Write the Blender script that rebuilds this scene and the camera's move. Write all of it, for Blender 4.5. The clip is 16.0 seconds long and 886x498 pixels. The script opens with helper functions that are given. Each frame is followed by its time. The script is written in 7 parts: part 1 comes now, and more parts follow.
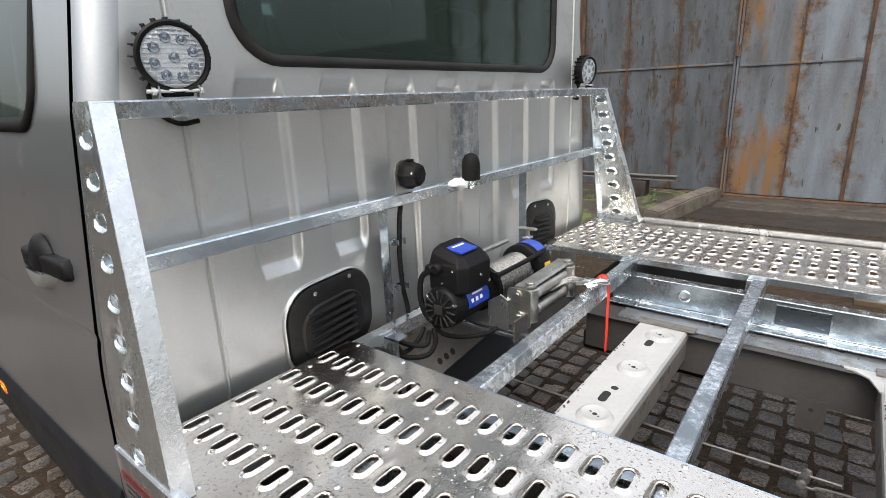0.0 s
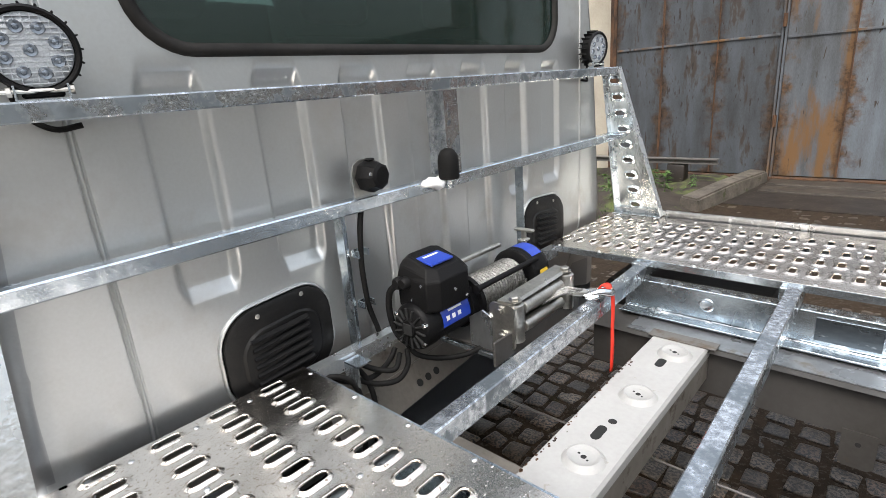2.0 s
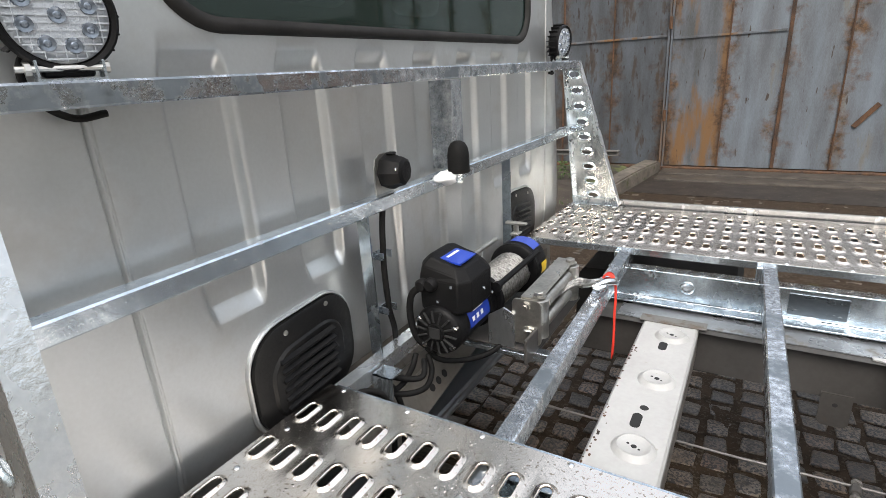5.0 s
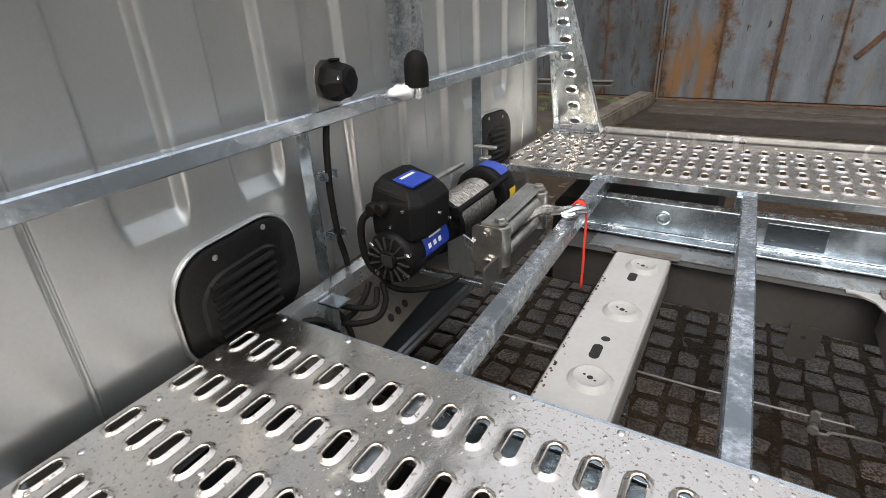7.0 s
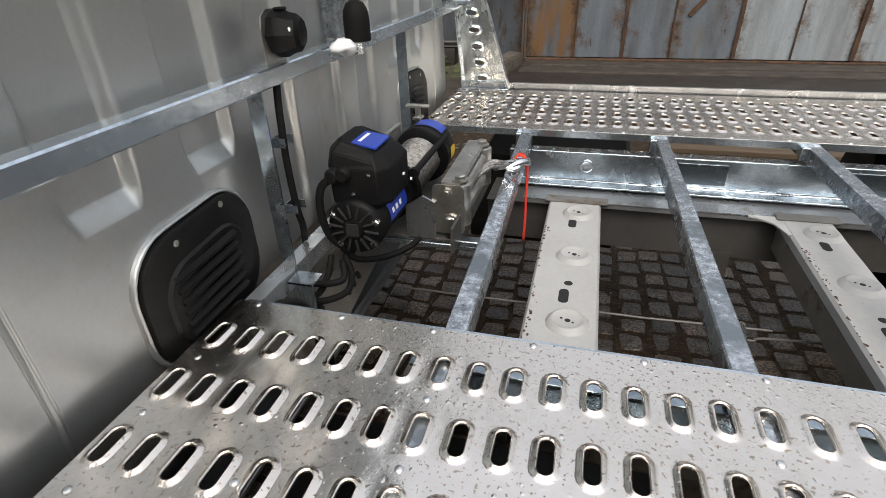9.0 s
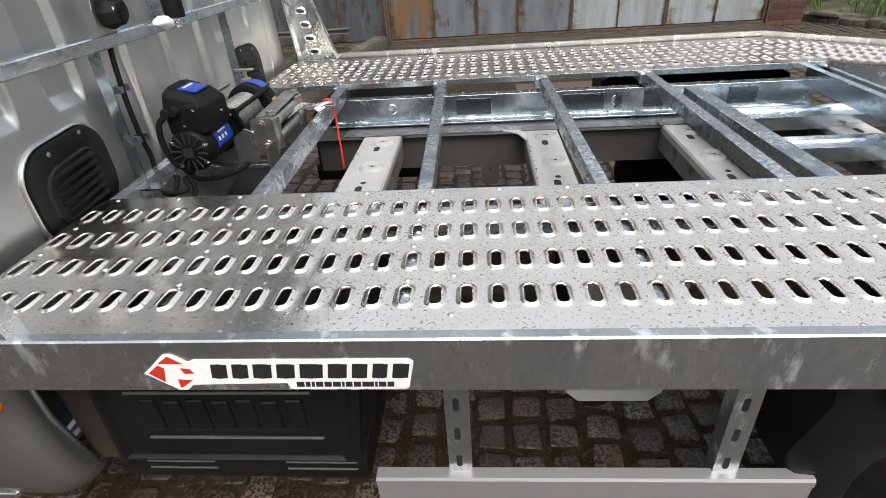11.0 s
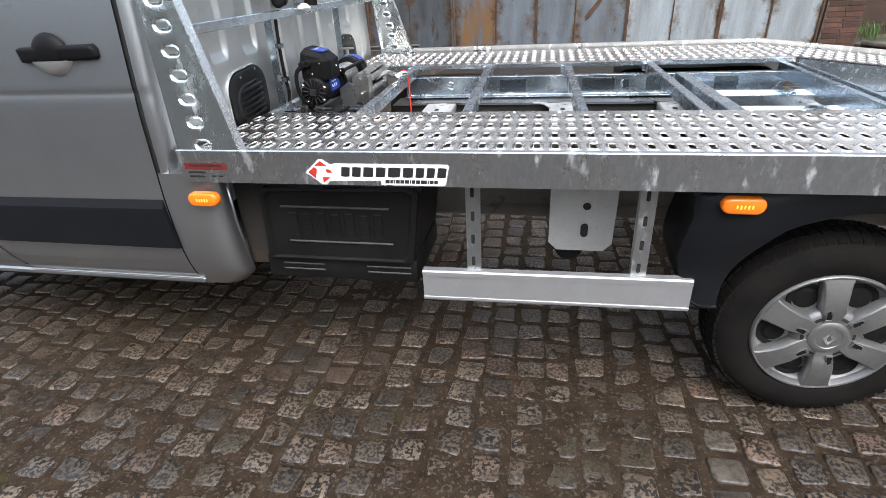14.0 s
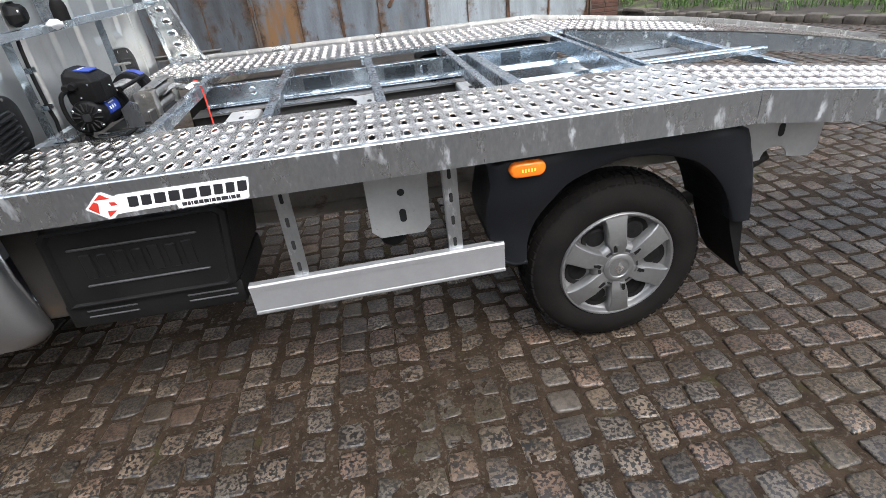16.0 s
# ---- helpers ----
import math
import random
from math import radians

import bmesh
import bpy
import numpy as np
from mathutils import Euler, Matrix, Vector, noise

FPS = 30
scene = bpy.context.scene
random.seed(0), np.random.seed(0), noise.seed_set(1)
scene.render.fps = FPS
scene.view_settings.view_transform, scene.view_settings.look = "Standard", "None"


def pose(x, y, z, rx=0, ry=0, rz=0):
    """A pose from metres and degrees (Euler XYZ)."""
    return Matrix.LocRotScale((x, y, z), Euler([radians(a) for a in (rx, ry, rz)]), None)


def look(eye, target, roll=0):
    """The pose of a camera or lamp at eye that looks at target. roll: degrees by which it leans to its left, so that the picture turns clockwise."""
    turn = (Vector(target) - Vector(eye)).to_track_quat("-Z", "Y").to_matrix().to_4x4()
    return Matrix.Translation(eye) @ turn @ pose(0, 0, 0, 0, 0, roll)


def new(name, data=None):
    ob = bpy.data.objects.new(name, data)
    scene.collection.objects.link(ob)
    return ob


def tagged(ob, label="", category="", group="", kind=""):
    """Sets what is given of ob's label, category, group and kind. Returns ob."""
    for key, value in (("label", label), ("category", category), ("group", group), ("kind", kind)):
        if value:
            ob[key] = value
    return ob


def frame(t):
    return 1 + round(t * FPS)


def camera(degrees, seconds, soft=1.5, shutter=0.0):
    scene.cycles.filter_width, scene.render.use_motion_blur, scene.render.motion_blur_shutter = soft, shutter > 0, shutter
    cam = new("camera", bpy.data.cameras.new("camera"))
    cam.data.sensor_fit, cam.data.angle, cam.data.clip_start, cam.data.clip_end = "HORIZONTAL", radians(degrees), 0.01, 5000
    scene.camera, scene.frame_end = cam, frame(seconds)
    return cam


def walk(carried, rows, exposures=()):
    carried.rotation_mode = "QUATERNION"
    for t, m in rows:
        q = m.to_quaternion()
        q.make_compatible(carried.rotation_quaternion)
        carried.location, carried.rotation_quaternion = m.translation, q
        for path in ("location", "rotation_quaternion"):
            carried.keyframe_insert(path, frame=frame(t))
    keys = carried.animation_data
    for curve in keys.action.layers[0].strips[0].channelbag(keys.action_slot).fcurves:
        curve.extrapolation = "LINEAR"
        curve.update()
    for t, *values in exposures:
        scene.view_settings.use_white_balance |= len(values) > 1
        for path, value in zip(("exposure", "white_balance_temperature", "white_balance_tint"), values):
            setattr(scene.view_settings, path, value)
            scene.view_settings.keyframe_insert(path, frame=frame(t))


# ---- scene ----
cam = camera(81.0, 16.0, soft=0.85)
PATH = [
    (0, (1.055, -0.262, 1.607), (-0.146, 1.236, 1.047), -2.25),
    (0.5, (1.054, -0.232, 1.599), (-0.121, 1.284, 1.033), -2.45),
    (1, (1.061, -0.096, 1.598), (-0.119, 1.409, 1.013), -2.85),
    (1.5, (1.057, 0.002, 1.59), (-0.201, 1.437, 0.99), -3.95),
    (2, (1.066, 0.02, 1.597), (-0.243, 1.41, 1.002), -4.5),
    (2.5, (1.06, 0.025, 1.595), (-0.285, 1.381, 1.001), -4.45),
    (3, (1.069, 0.027, 1.599), (-0.289, 1.371, 1.008), -4.55),
    (3.2, (1.062, 0.031, 1.596), (-0.295, 1.373, 1.0), -4.45),
    (5.3, (0.753, -0.122, 1.607), (-0.205, 1.508, 0.957), -3.2),
    (5.5, (0.77, -0.103, 1.602), (-0.183, 1.528, 0.945), -3.1),
    (6, (0.848, -0.029, 1.566), (-0.103, 1.583, 0.861), -3.2),
    (6.5, (0.9, 0.018, 1.548), (-0.041, 1.571, 0.712), -2.95),
    (7, (0.806, -0.005, 1.542), (-0.124, 1.536, 0.671), -2.9),
    (7.5, (0.594, -0.048, 1.533), (-0.109, 1.585, 0.615), -1.95),
    (8, (0.485, -0.056, 1.516), (-0.002, 1.631, 0.558), -1.7),
    (8.2, (0.469, -0.054, 1.514), (-0.009, 1.622, 0.533), -1.6),
    (10.3, (0.946, -0.213, 1.528), (0.46, 1.447, 0.523), -3.1),
    (10.5, (0.96, -0.316, 1.517), (0.659, 1.365, 0.476), -3.9),
    (11, (1.026, -0.599, 1.519), (0.866, 1.103, 0.482), -4.1),
    (11.5, (1.112, -0.905, 1.47), (0.931, 0.814, 0.463), -3.3),
    (12, (1.055, -1.199, 1.478), (0.869, 0.522, 0.476), -3.3),
    (12.5, (0.976, -1.431, 1.484), (0.785, 0.31, 0.518), -3.2),
    (13, (1.006, -1.472, 1.478), (0.781, 0.275, 0.53), -2.6),
    (13.5, (1.15, -1.454, 1.458), (0.862, 0.287, 0.517), -2.1),
    (14, (1.177, -1.431, 1.453), (0.817, 0.297, 0.513), -3.2),
    (14.5, (1.016, -1.436, 1.472), (0.663, 0.291, 0.526), -5.2),
    (15, (0.968, -1.433, 1.467), (0.845, 0.311, 0.495), -3.9),
    (15.5, (1.051, -1.433, 1.462), (1.169, 0.296, 0.464), -4.1),
    (16, (1.296, -1.453, 1.464), (1.469, 0.268, 0.459), -6.3),
]
walk(cam, [(t, look(eye, target, roll)) for t, eye, target, roll in PATH], [(0, -0.5, 6580, 10), (3, -0.52, 6530, 10), (5.5, -0.62, 6620, 10), (6.5, -0.88, 6720, 10), (8.2, -1.12, 6720, 10), (10.5, -1.14, 6720, 10), (11.0, -0.84, 6600, 10), (11.5, -0.47, 6300, 10), (12.0, -0.42, 6150, 10), (16, -0.38, 6100, 10)])

# ---- light: overcast daylight ----
SUN_EL, SUN_AZ = 52, 160
world = bpy.data.worlds.new("overcast_sky")
scene.world = world
world.use_nodes = True
wn, wl = world.node_tree.nodes, world.node_tree.links
sky = wn.new("ShaderNodeTexSky")
sky.sky_type, sky.sun_disc = "NISHITA", False
sky.sun_elevation, sky.sun_rotation = radians(SUN_EL), radians(SUN_AZ)
sky.dust_density, sky.air_density, sky.ozone_density = 4.0, 1.4, 1.0
hsv = wn.new("ShaderNodeHueSaturation")
hsv.inputs["Saturation"].default_value = 0.36
wl.new(sky.outputs[0], hsv.inputs["Color"])
# overcast luminance: the zenith three times as bright as the horizon
wco, wsep = wn.new("ShaderNodeTexCoord"), wn.new("ShaderNodeSeparateXYZ")
wl.new(wco.outputs["Generated"], wsep.inputs[0])
wmap = wn.new("ShaderNodeMapRange")
wmap.inputs["From Min"].default_value, wmap.inputs["From Max"].default_value = 0.0, 1.0
wmap.inputs["To Min"].default_value, wmap.inputs["To Max"].default_value = 0.42, 2.9
wl.new(wsep.outputs["Z"], wmap.inputs["Value"])
wmul = wn.new("ShaderNodeMix")
wmul.data_type, wmul.blend_type = "RGBA", "MULTIPLY"
wmul.inputs[0].default_value = 1.0
wl.new(hsv.outputs[0], wmul.inputs[6])
wl.new(wmap.outputs[0], wmul.inputs[7])
wl.new(wmul.outputs[2], wn["Background"].inputs[0])
wn["Background"].inputs[1].default_value = 0.305
sun = new("sun", bpy.data.lights.new("sun", "SUN"))
sun.data.energy, sun.data.angle, sun.data.color = 0.8, radians(34), (1.0, 0.98, 0.95)
az, el = radians(SUN_AZ), radians(SUN_EL)
sun.matrix_world = look((3 + 20 * math.sin(az) * math.cos(el), 20 * math.cos(az) * math.cos(el), 20 * math.sin(el)), (3, 0, 0))


# ---- materials ----
def mat(name, base, rough=0.5, metal=0.0, dark=None, scale=6.0, amount=0.5, fine=80.0, bump=0.0, bump_scale=60.0,
        rough_var=0.1, coat=0.0, per=None, spangle=0.0, drops=0.0, streak=None, stain=None, stain_scale=3.0, stain_at=0.55, transmission=0.0, ior=1.45, emit=0.0, spec=0.5, keep_metal=False, per_tint=False, pits=None, pits_scale=60.0, pits_at=0.53, spin=0.0, drop_share=0.16, cover=None, cover_at=0.5, cover_scale=0.9, stain_soft=0.09, edge_rust=None):
    """A procedural surface: base and dark mixed by noise at two scales, with bump, roughness variation and optional spangle, drops and stains."""
    m = bpy.data.materials.new(name)
    m.use_nodes = True
    n, l = m.node_tree.nodes, m.node_tree.links
    b = n["Principled BSDF"]
    place = n.new("ShaderNodeNewGeometry").outputs["Position"]
    src = place
    if streak:
        mp = n.new("ShaderNodeMapping")
        mp.inputs["Scale"].default_value = streak
        mp.inputs["Rotation"].default_value = (0, radians(spin), 0)
        l.new(src, mp.inputs["Vector"])
        src = mp.outputs[0]

    def noi(s, detail=4.0, rgh=0.6, vec=None):
        t = n.new("ShaderNodeTexNoise")
        t.inputs["Scale"].default_value, t.inputs["Detail"].default_value, t.inputs["Roughness"].default_value = s, detail, rgh
        l.new(vec or src, t.inputs["Vector"])
        return t.outputs["Fac"]

    def ramp(x, lo, hi):
        r = n.new("ShaderNodeMapRange")
        r.inputs["From Min"].default_value, r.inputs["From Max"].default_value = lo, hi
        l.new(x, r.inputs["Value"])
        return r.outputs[0]

    def math_(op, a, c):
        k = n.new("ShaderNodeMath")
        k.operation = op
        for i, v in enumerate((a, c)):
            if isinstance(v, (int, float)):
                k.inputs[i].default_value = v
            else:
                l.new(v, k.inputs[i])
        return k.outputs[0]

    def mix(fac, a, c):
        k = n.new("ShaderNodeMix")
        k.data_type = "RGBA"
        for i, v in ((0, fac), (6, a), (7, c)):
            if isinstance(v, (int, float)):
                k.inputs[i].default_value = v
            elif isinstance(v, tuple):
                k.inputs[i].default_value = (*v[:3], 1)
            else:
                l.new(v, k.inputs[i])
        return k.outputs[2]

    dark = dark or tuple(c * 0.7 for c in base)
    big, small = noi(scale), noi(fine, 3.0)
    f = math_("MULTIPLY", ramp(math_("ADD", math_("MULTIPLY", big, 0.7), math_("MULTIPLY", small, 0.3)), 0.36, 0.64), amount)
    col = mix(f, base, dark)
    if spangle:
        v = n.new("ShaderNodeTexVoronoi")
        v.inputs["Scale"].default_value = 60
        l.new(place, v.inputs["Vector"])
        sp = n.new("ShaderNodeSeparateColor")
        l.new(v.outputs["Color"], sp.inputs[0])
        col = mix(math_("MULTIPLY", sp.outputs[0], spangle), col, dark)
    if per:
        if per == "object":
            rnd = n.new("ShaderNodeObjectInfo").outputs["Random"]
        else:
            rnd = n.new("ShaderNodeNewGeometry").outputs["Random Per Island"]
        hs = n.new("ShaderNodeHueSaturation")
        l.new(ramp(rnd, -0.6, 1.25), hs.inputs["Value"])
        hs.inputs["Value"].default_value = 1.0
        l.new(col, hs.inputs["Color"])
        mr = n.new("ShaderNodeMapRange")
        mr.inputs["To Min"].default_value, mr.inputs["To Max"].default_value = 0.58, 1.30
        l.new(rnd, mr.inputs["Value"])
        l.new(mr.outputs[0], hs.inputs["Value"])
        col = hs.outputs[0]
        if per_tint:
            wn2 = n.new("ShaderNodeTexWhiteNoise")
            wn2.noise_dimensions = "1D"
            l.new(rnd, wn2.inputs["W"])
            cr = n.new("ShaderNodeValToRGB")
            cr.color_ramp.interpolation = "CONSTANT"
            for i, (pos, tint) in enumerate(((0.0, (1.0, 1.0, 1.0)), (0.30, (1.10, 0.96, 0.91)), (0.48, (0.84, 0.90, 0.96)), (0.70, (1.03, 1.0, 0.95)), (0.92, (1.25, 1.15, 1.08)))):
                e = cr.color_ramp.elements[i] if i < 2 else cr.color_ramp.elements.new(pos)
                e.position, e.color = pos, (*tint, 1)
            l.new(wn2.outputs["Value"], cr.inputs[0])
            tm = n.new("ShaderNodeMix")
            tm.data_type, tm.blend_type = "RGBA", "MULTIPLY"
            tm.inputs[0].default_value = 1.0
            l.new(col, tm.inputs[6])
            l.new(cr.outputs[0], tm.inputs[7])
            col = tm.outputs[2]
    sfac = None
    if stain:
        sfac = ramp(noi(stain_scale, 6.0, 0.65), stain_at, stain_at + stain_soft)
        col = mix(sfac, col, stain)
    if edge_rust:
        at = n.new("ShaderNodeAttribute")
        at.attribute_name = "edge"
        near = math_("ADD", math_("MULTIPLY", at.outputs["Fac"], 0.37), math_("MULTIPLY", noi(3.0, 6.0, 0.7, place), 0.95))
        er = ramp(near, 0.70, 0.86)
        flake = mix(ramp(noi(14.0, 5.0, 0.7, place), 0.40, 0.62), edge_rust, tuple(c * 0.3 for c in edge_rust))
        col = mix(er, col, flake)
    if pits:
        pf = math_("MULTIPLY", ramp(noi(pits_scale, 3.0, 0.5), pits_at, pits_at + 0.04), ramp(noi(1.3, 3.0), 0.30, 0.44))
        col = mix(pf, col, pits)
    if cover:
        patch = ramp(noi(cover_scale, 5.0, 0.7, place), cover_at, cover_at + 0.12)
        speck = ramp(noi(75, 3.0, 0.6, place), 0.40, 0.56)
        col = mix(math_("MULTIPLY", patch, math_("MULTIPLY", speck, 0.85)), col, cover)
    l.new(col, b.inputs["Base Color"])
    b.inputs["Specular IOR Level"].default_value = spec
    r = math_("ADD", math_("MULTIPLY", math_("SUBTRACT", big, 0.5), rough_var * 3), rough)
    if sfac:
        r = math_("ADD", r, math_("MULTIPLY", sfac, 0.2))
    l.new(r, b.inputs["Roughness"])
    if metal and sfac and not keep_metal:
        l.new(math_("MULTIPLY", math_("SUBTRACT", 1.0, sfac), metal), b.inputs["Metallic"])
    else:
        b.inputs["Metallic"].default_value = metal
    b.inputs["Coat Weight"].default_value, b.inputs["Coat Roughness"].default_value = coat, 0.08
    b.inputs["Transmission Weight"].default_value, b.inputs["IOR"].default_value = transmission, ior
    if emit:
        b.inputs["Emission Color"].default_value, b.inputs["Emission Strength"].default_value = (*base, 1), emit
    if bump or drops:
        h = math_("MULTIPLY", noi(bump_scale, 5.0), bump)
        if drops:
            v = n.new("ShaderNodeTexVoronoi")
            v.inputs["Scale"].default_value = 85
            l.new(place, v.inputs["Vector"])
            sp = n.new("ShaderNodeSeparateColor")
            l.new(v.outputs["Color"], sp.inputs[0])
            bead = math_("MULTIPLY", ramp(v.outputs["Distance"], 0.32, 0.1), ramp(sp.outputs[1], 1 - drop_share, 1.06 - drop_share))
            v2 = n.new("ShaderNodeTexVoronoi")
            v2.inputs["Scale"].default_value = 210
            l.new(place, v2.inputs["Vector"])
            sp2 = n.new("ShaderNodeSeparateColor")
            l.new(v2.outputs["Color"], sp2.inputs[0])
            small_bead = math_("MULTIPLY", ramp(v2.outputs["Distance"], 0.34, 0.1), ramp(sp2.outputs[1], 0.80, 0.86))
            h = math_("ADD", h, math_("MULTIPLY", bead, drops))
            h = math_("ADD", h, math_("MULTIPLY", small_bead, drops * 0.4))
        bp = n.new("ShaderNodeBump")
        bp.inputs["Strength"].default_value, bp.inputs["Distance"].default_value = 0.6, 0.004
        l.new(h, bp.inputs["Height"])
        l.new(bp.outputs[0], b.inputs["Normal"])
    return m


ALU = mat("wet_aluminium_tread", (0.93, 0.86, 0.785), 0.22, 1.0, (0.74, 0.675, 0.60), 4.5, 0.85, 90, 0.18, 25, 0.1, drops=0.34, drop_share=0.12, pits=(0.46, 0.39, 0.31), pits_scale=140, pits_at=0.61)
ALU_BRIGHT = mat("bright_rivet", (0.8, 0.8, 0.8), 0.3, 1.0, scale=30)
GALV = mat("galvanised_steel", (0.83, 0.895, 0.945), 0.21, 0.95, (0.40, 0.455, 0.50), 14, 0.85, 60, 0.25, 40, 0.16, spangle=0.3)
GALV_MOT = mat("mottled_galvanised_steel", (0.88, 0.91, 0.94), 0.2, 0.95, (0.19, 0.21, 0.235), 48, 0.85, 170, 0.35, 60, 0.2, spangle=0.3, stain=(0.26, 0.29, 0.31), stain_scale=9, stain_at=0.5, keep_metal=True)
GALV_GUS = mat("smooth_galvanised_plate", (0.90, 0.94, 0.96), 0.20, 0.95, (0.60, 0.645, 0.635), 16, 1.0, 110, 0.5, 40, 0.18, spangle=0.35, streak=(1, 1, 0.45), spin=25, stain=(0.93, 0.96, 0.97), stain_scale=13, stain_at=0.56, keep_metal=True)
# zinc with a whitened base, standing in for reflected sky on the flange
GALV_POST = mat("paled_galvanised", (0.93, 0.95, 0.96), 0.27, 0.92, (0.62, 0.66, 0.69), 9, 0.8, 120, 0.4, 50, 0.14, spangle=0.2)
# blue zinc darkened for the dark ground that the beam web mirrors
GALV_WEB = mat("blue_galvanised_dark_reflection", (0.58, 0.65, 0.70), 0.24, 0.95, (0.26, 0.30, 0.335), 8, 0.95, 60, 0.25, 30, 0.12, spangle=0.25, stain=(0.80, 0.85, 0.88), stain_scale=11, stain_at=0.58, keep_metal=True)
GALV_DULL = mat("dull_galvanised_face", (0.50, 0.515, 0.525), 0.30, 0.92, (0.31, 0.325, 0.335), 4, 0.95, 60, 0.25, 40, 0.14, spangle=0.3, stain=(0.74, 0.77, 0.79), stain_scale=14, stain_at=0.565, keep_metal=True, streak=(1.5, 1, 0.6), spin=22)
# near-black zinc for the dark rectangles on the far beam web
GALV_PATCH = mat("dark_web_patch", (0.16, 0.185, 0.205), 0.30, 0.95, (0.10, 0.115, 0.13), 6, 0.9, 60, 0.2, 30, 0.1, stain=(0.80, 0.85, 0.88), stain_scale=13, stain_at=0.60, keep_metal=True, streak=(0.6, 1, 1.6))
# one van paint in two copies: lighter for the rear, shaded for the sides
PAINT = mat("silver_paint_lit", (0.56, 0.577, 0.575), 0.34, 0.80, (0.465, 0.475, 0.468), 2.0, 0.7, 140, 0.03, 30, 0.035, coat=0.1, stain=(0.46, 0.45, 0.425), stain_scale=4, stain_at=0.54, stain_soft=0.2, keep_metal=True)
PAINT_SIDE = mat("silver_paint_shaded", (0.405, 0.42, 0.432), 0.31, 0.90, (0.32, 0.33, 0.34), 1.8, 0.6, 160, 0.03, 30, 0.04, coat=0.6, stain=(0.29, 0.29, 0.28), stain_scale=6, stain_at=0.66, keep_metal=True)
RUBBER = mat("black_rubber", (0.006, 0.006, 0.006), 0.62, 0, (0.012, 0.0115, 0.011), 10, 0.8, 120, 0.2, 80, spec=0.1)
SEAL_DUSTY = mat("dusty_rubber_seal", (0.020, 0.0185, 0.017), 0.6, 0, (0.010, 0.0095, 0.009), 8, 0.9, 90, 0.2, 80, spec=0.2)
TYRE = mat("dusty_tyre_rubber", (0.0062, 0.0058, 0.0055), 0.75, 0, (0.0145, 0.0125, 0.011), 8, 0.8, 90, 0.3, 90, spec=0.08)
PLASTIC = mat("black_plastic", (0.0045, 0.0045, 0.005), 0.46, 0, (0.009, 0.0087, 0.0083), 9, 0.7, 150, 0.25, 200, spec=0.13)
PLASTIC_WORN = mat("dusty_black_plastic", (0.005, 0.005, 0.0053), 0.45, 0, (0.012, 0.0115, 0.0105), 4, 0.8, 60, 0.3, 120, spec=0.25)
# paler grey that paints the light lines along the box ribs
PLASTIC_EDGE = mat("plastic_edge_highlight", (0.05, 0.05, 0.05), 0.4, 0, (0.02, 0.02, 0.02), 12, 0.8, 80, 0.2, 90)
FENDER = mat("anthracite_plastic", (0.008, 0.0088, 0.0108), 0.44, 0, (0.0055, 0.006, 0.0073), 5, 0.7, 120, 0.2, 180, spec=0.25)
# one chassis grey in several depths; darker copies carry the under-deck shade
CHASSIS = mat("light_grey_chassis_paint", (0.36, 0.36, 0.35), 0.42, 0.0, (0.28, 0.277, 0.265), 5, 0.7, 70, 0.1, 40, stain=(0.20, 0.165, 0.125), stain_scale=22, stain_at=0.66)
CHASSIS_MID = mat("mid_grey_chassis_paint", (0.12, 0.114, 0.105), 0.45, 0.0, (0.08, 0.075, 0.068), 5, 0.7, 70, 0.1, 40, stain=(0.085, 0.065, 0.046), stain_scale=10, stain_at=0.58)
CHASSIS_FLOOR = mat("shaded_dirty_chassis_paint", (0.155, 0.142, 0.124), 0.42, 0.0, (0.095, 0.085, 0.072), 6, 0.8, 70, 0.1, 40, stain=(0.06, 0.045, 0.032), stain_scale=9, stain_at=0.58)
CHASSIS_DK = mat("shaded_chassis_paint", (0.034, 0.031, 0.028), 0.5, 0.0, (0.02, 0.018, 0.016), 4, 0.8, 60, 0.1, 40, stain=(0.045, 0.032, 0.022), stain_scale=6, stain_at=0.6, spec=0.15)
STEEL = mat("zinc_plated_steel", (0.56, 0.545, 0.505), 0.32, 0.95, (0.27, 0.262, 0.24), 14, 0.8, 120, 0.15, 60)
GLASS_DK = mat("tinted_cab_glass", (0.10, 0.18, 0.16), 0.03, 0, (0.08, 0.15, 0.135), 2, 0.3, 20, transmission=0.9, ior=1.5)
BLACK = mat("matt_black", (0.012, 0.012, 0.012), 0.8)
FLANGE = mat("glossy_flange_paint", (0.27, 0.285, 0.30), 0.28, 0.65, (0.15, 0.155, 0.16), 6, 0.8, 70, 0.15, 40, stain=(0.10, 0.085, 0.07), stain_scale=9, stain_at=0.6)
# rail grey darkened for the shade on its web
CHASSIS_RAIL = mat("shaded_rail_paint", (0.060, 0.057, 0.054), 0.48, 0.0, (0.038, 0.035, 0.032), 5, 0.8, 70, 0.1, 40, stain=(0.065, 0.048, 0.034), stain_scale=7, stain_at=0.62, spec=0.25)
# near-black that stands for the shade inside the wheel cover's openings
OPENING = mat("dark_of_openings", (0.009, 0.0085, 0.008), 0.7, 0.0, (0.006, 0.0055, 0.005), 20, 0.6, 120, 0.1, 80, spec=0.12)
RIM = mat("silver_wheel_cover", (0.25, 0.249, 0.246), 0.43, 0.78, (0.175, 0.17, 0.163), 7, 0.7, 90, 0.08, 60)
WHITE = mat("white_vinyl", (0.78, 0.78, 0.77), 0.35, 0, (0.66, 0.66, 0.65), 8, 0.5)
INK = mat("black_vinyl", (0.02, 0.02, 0.022), 0.4)
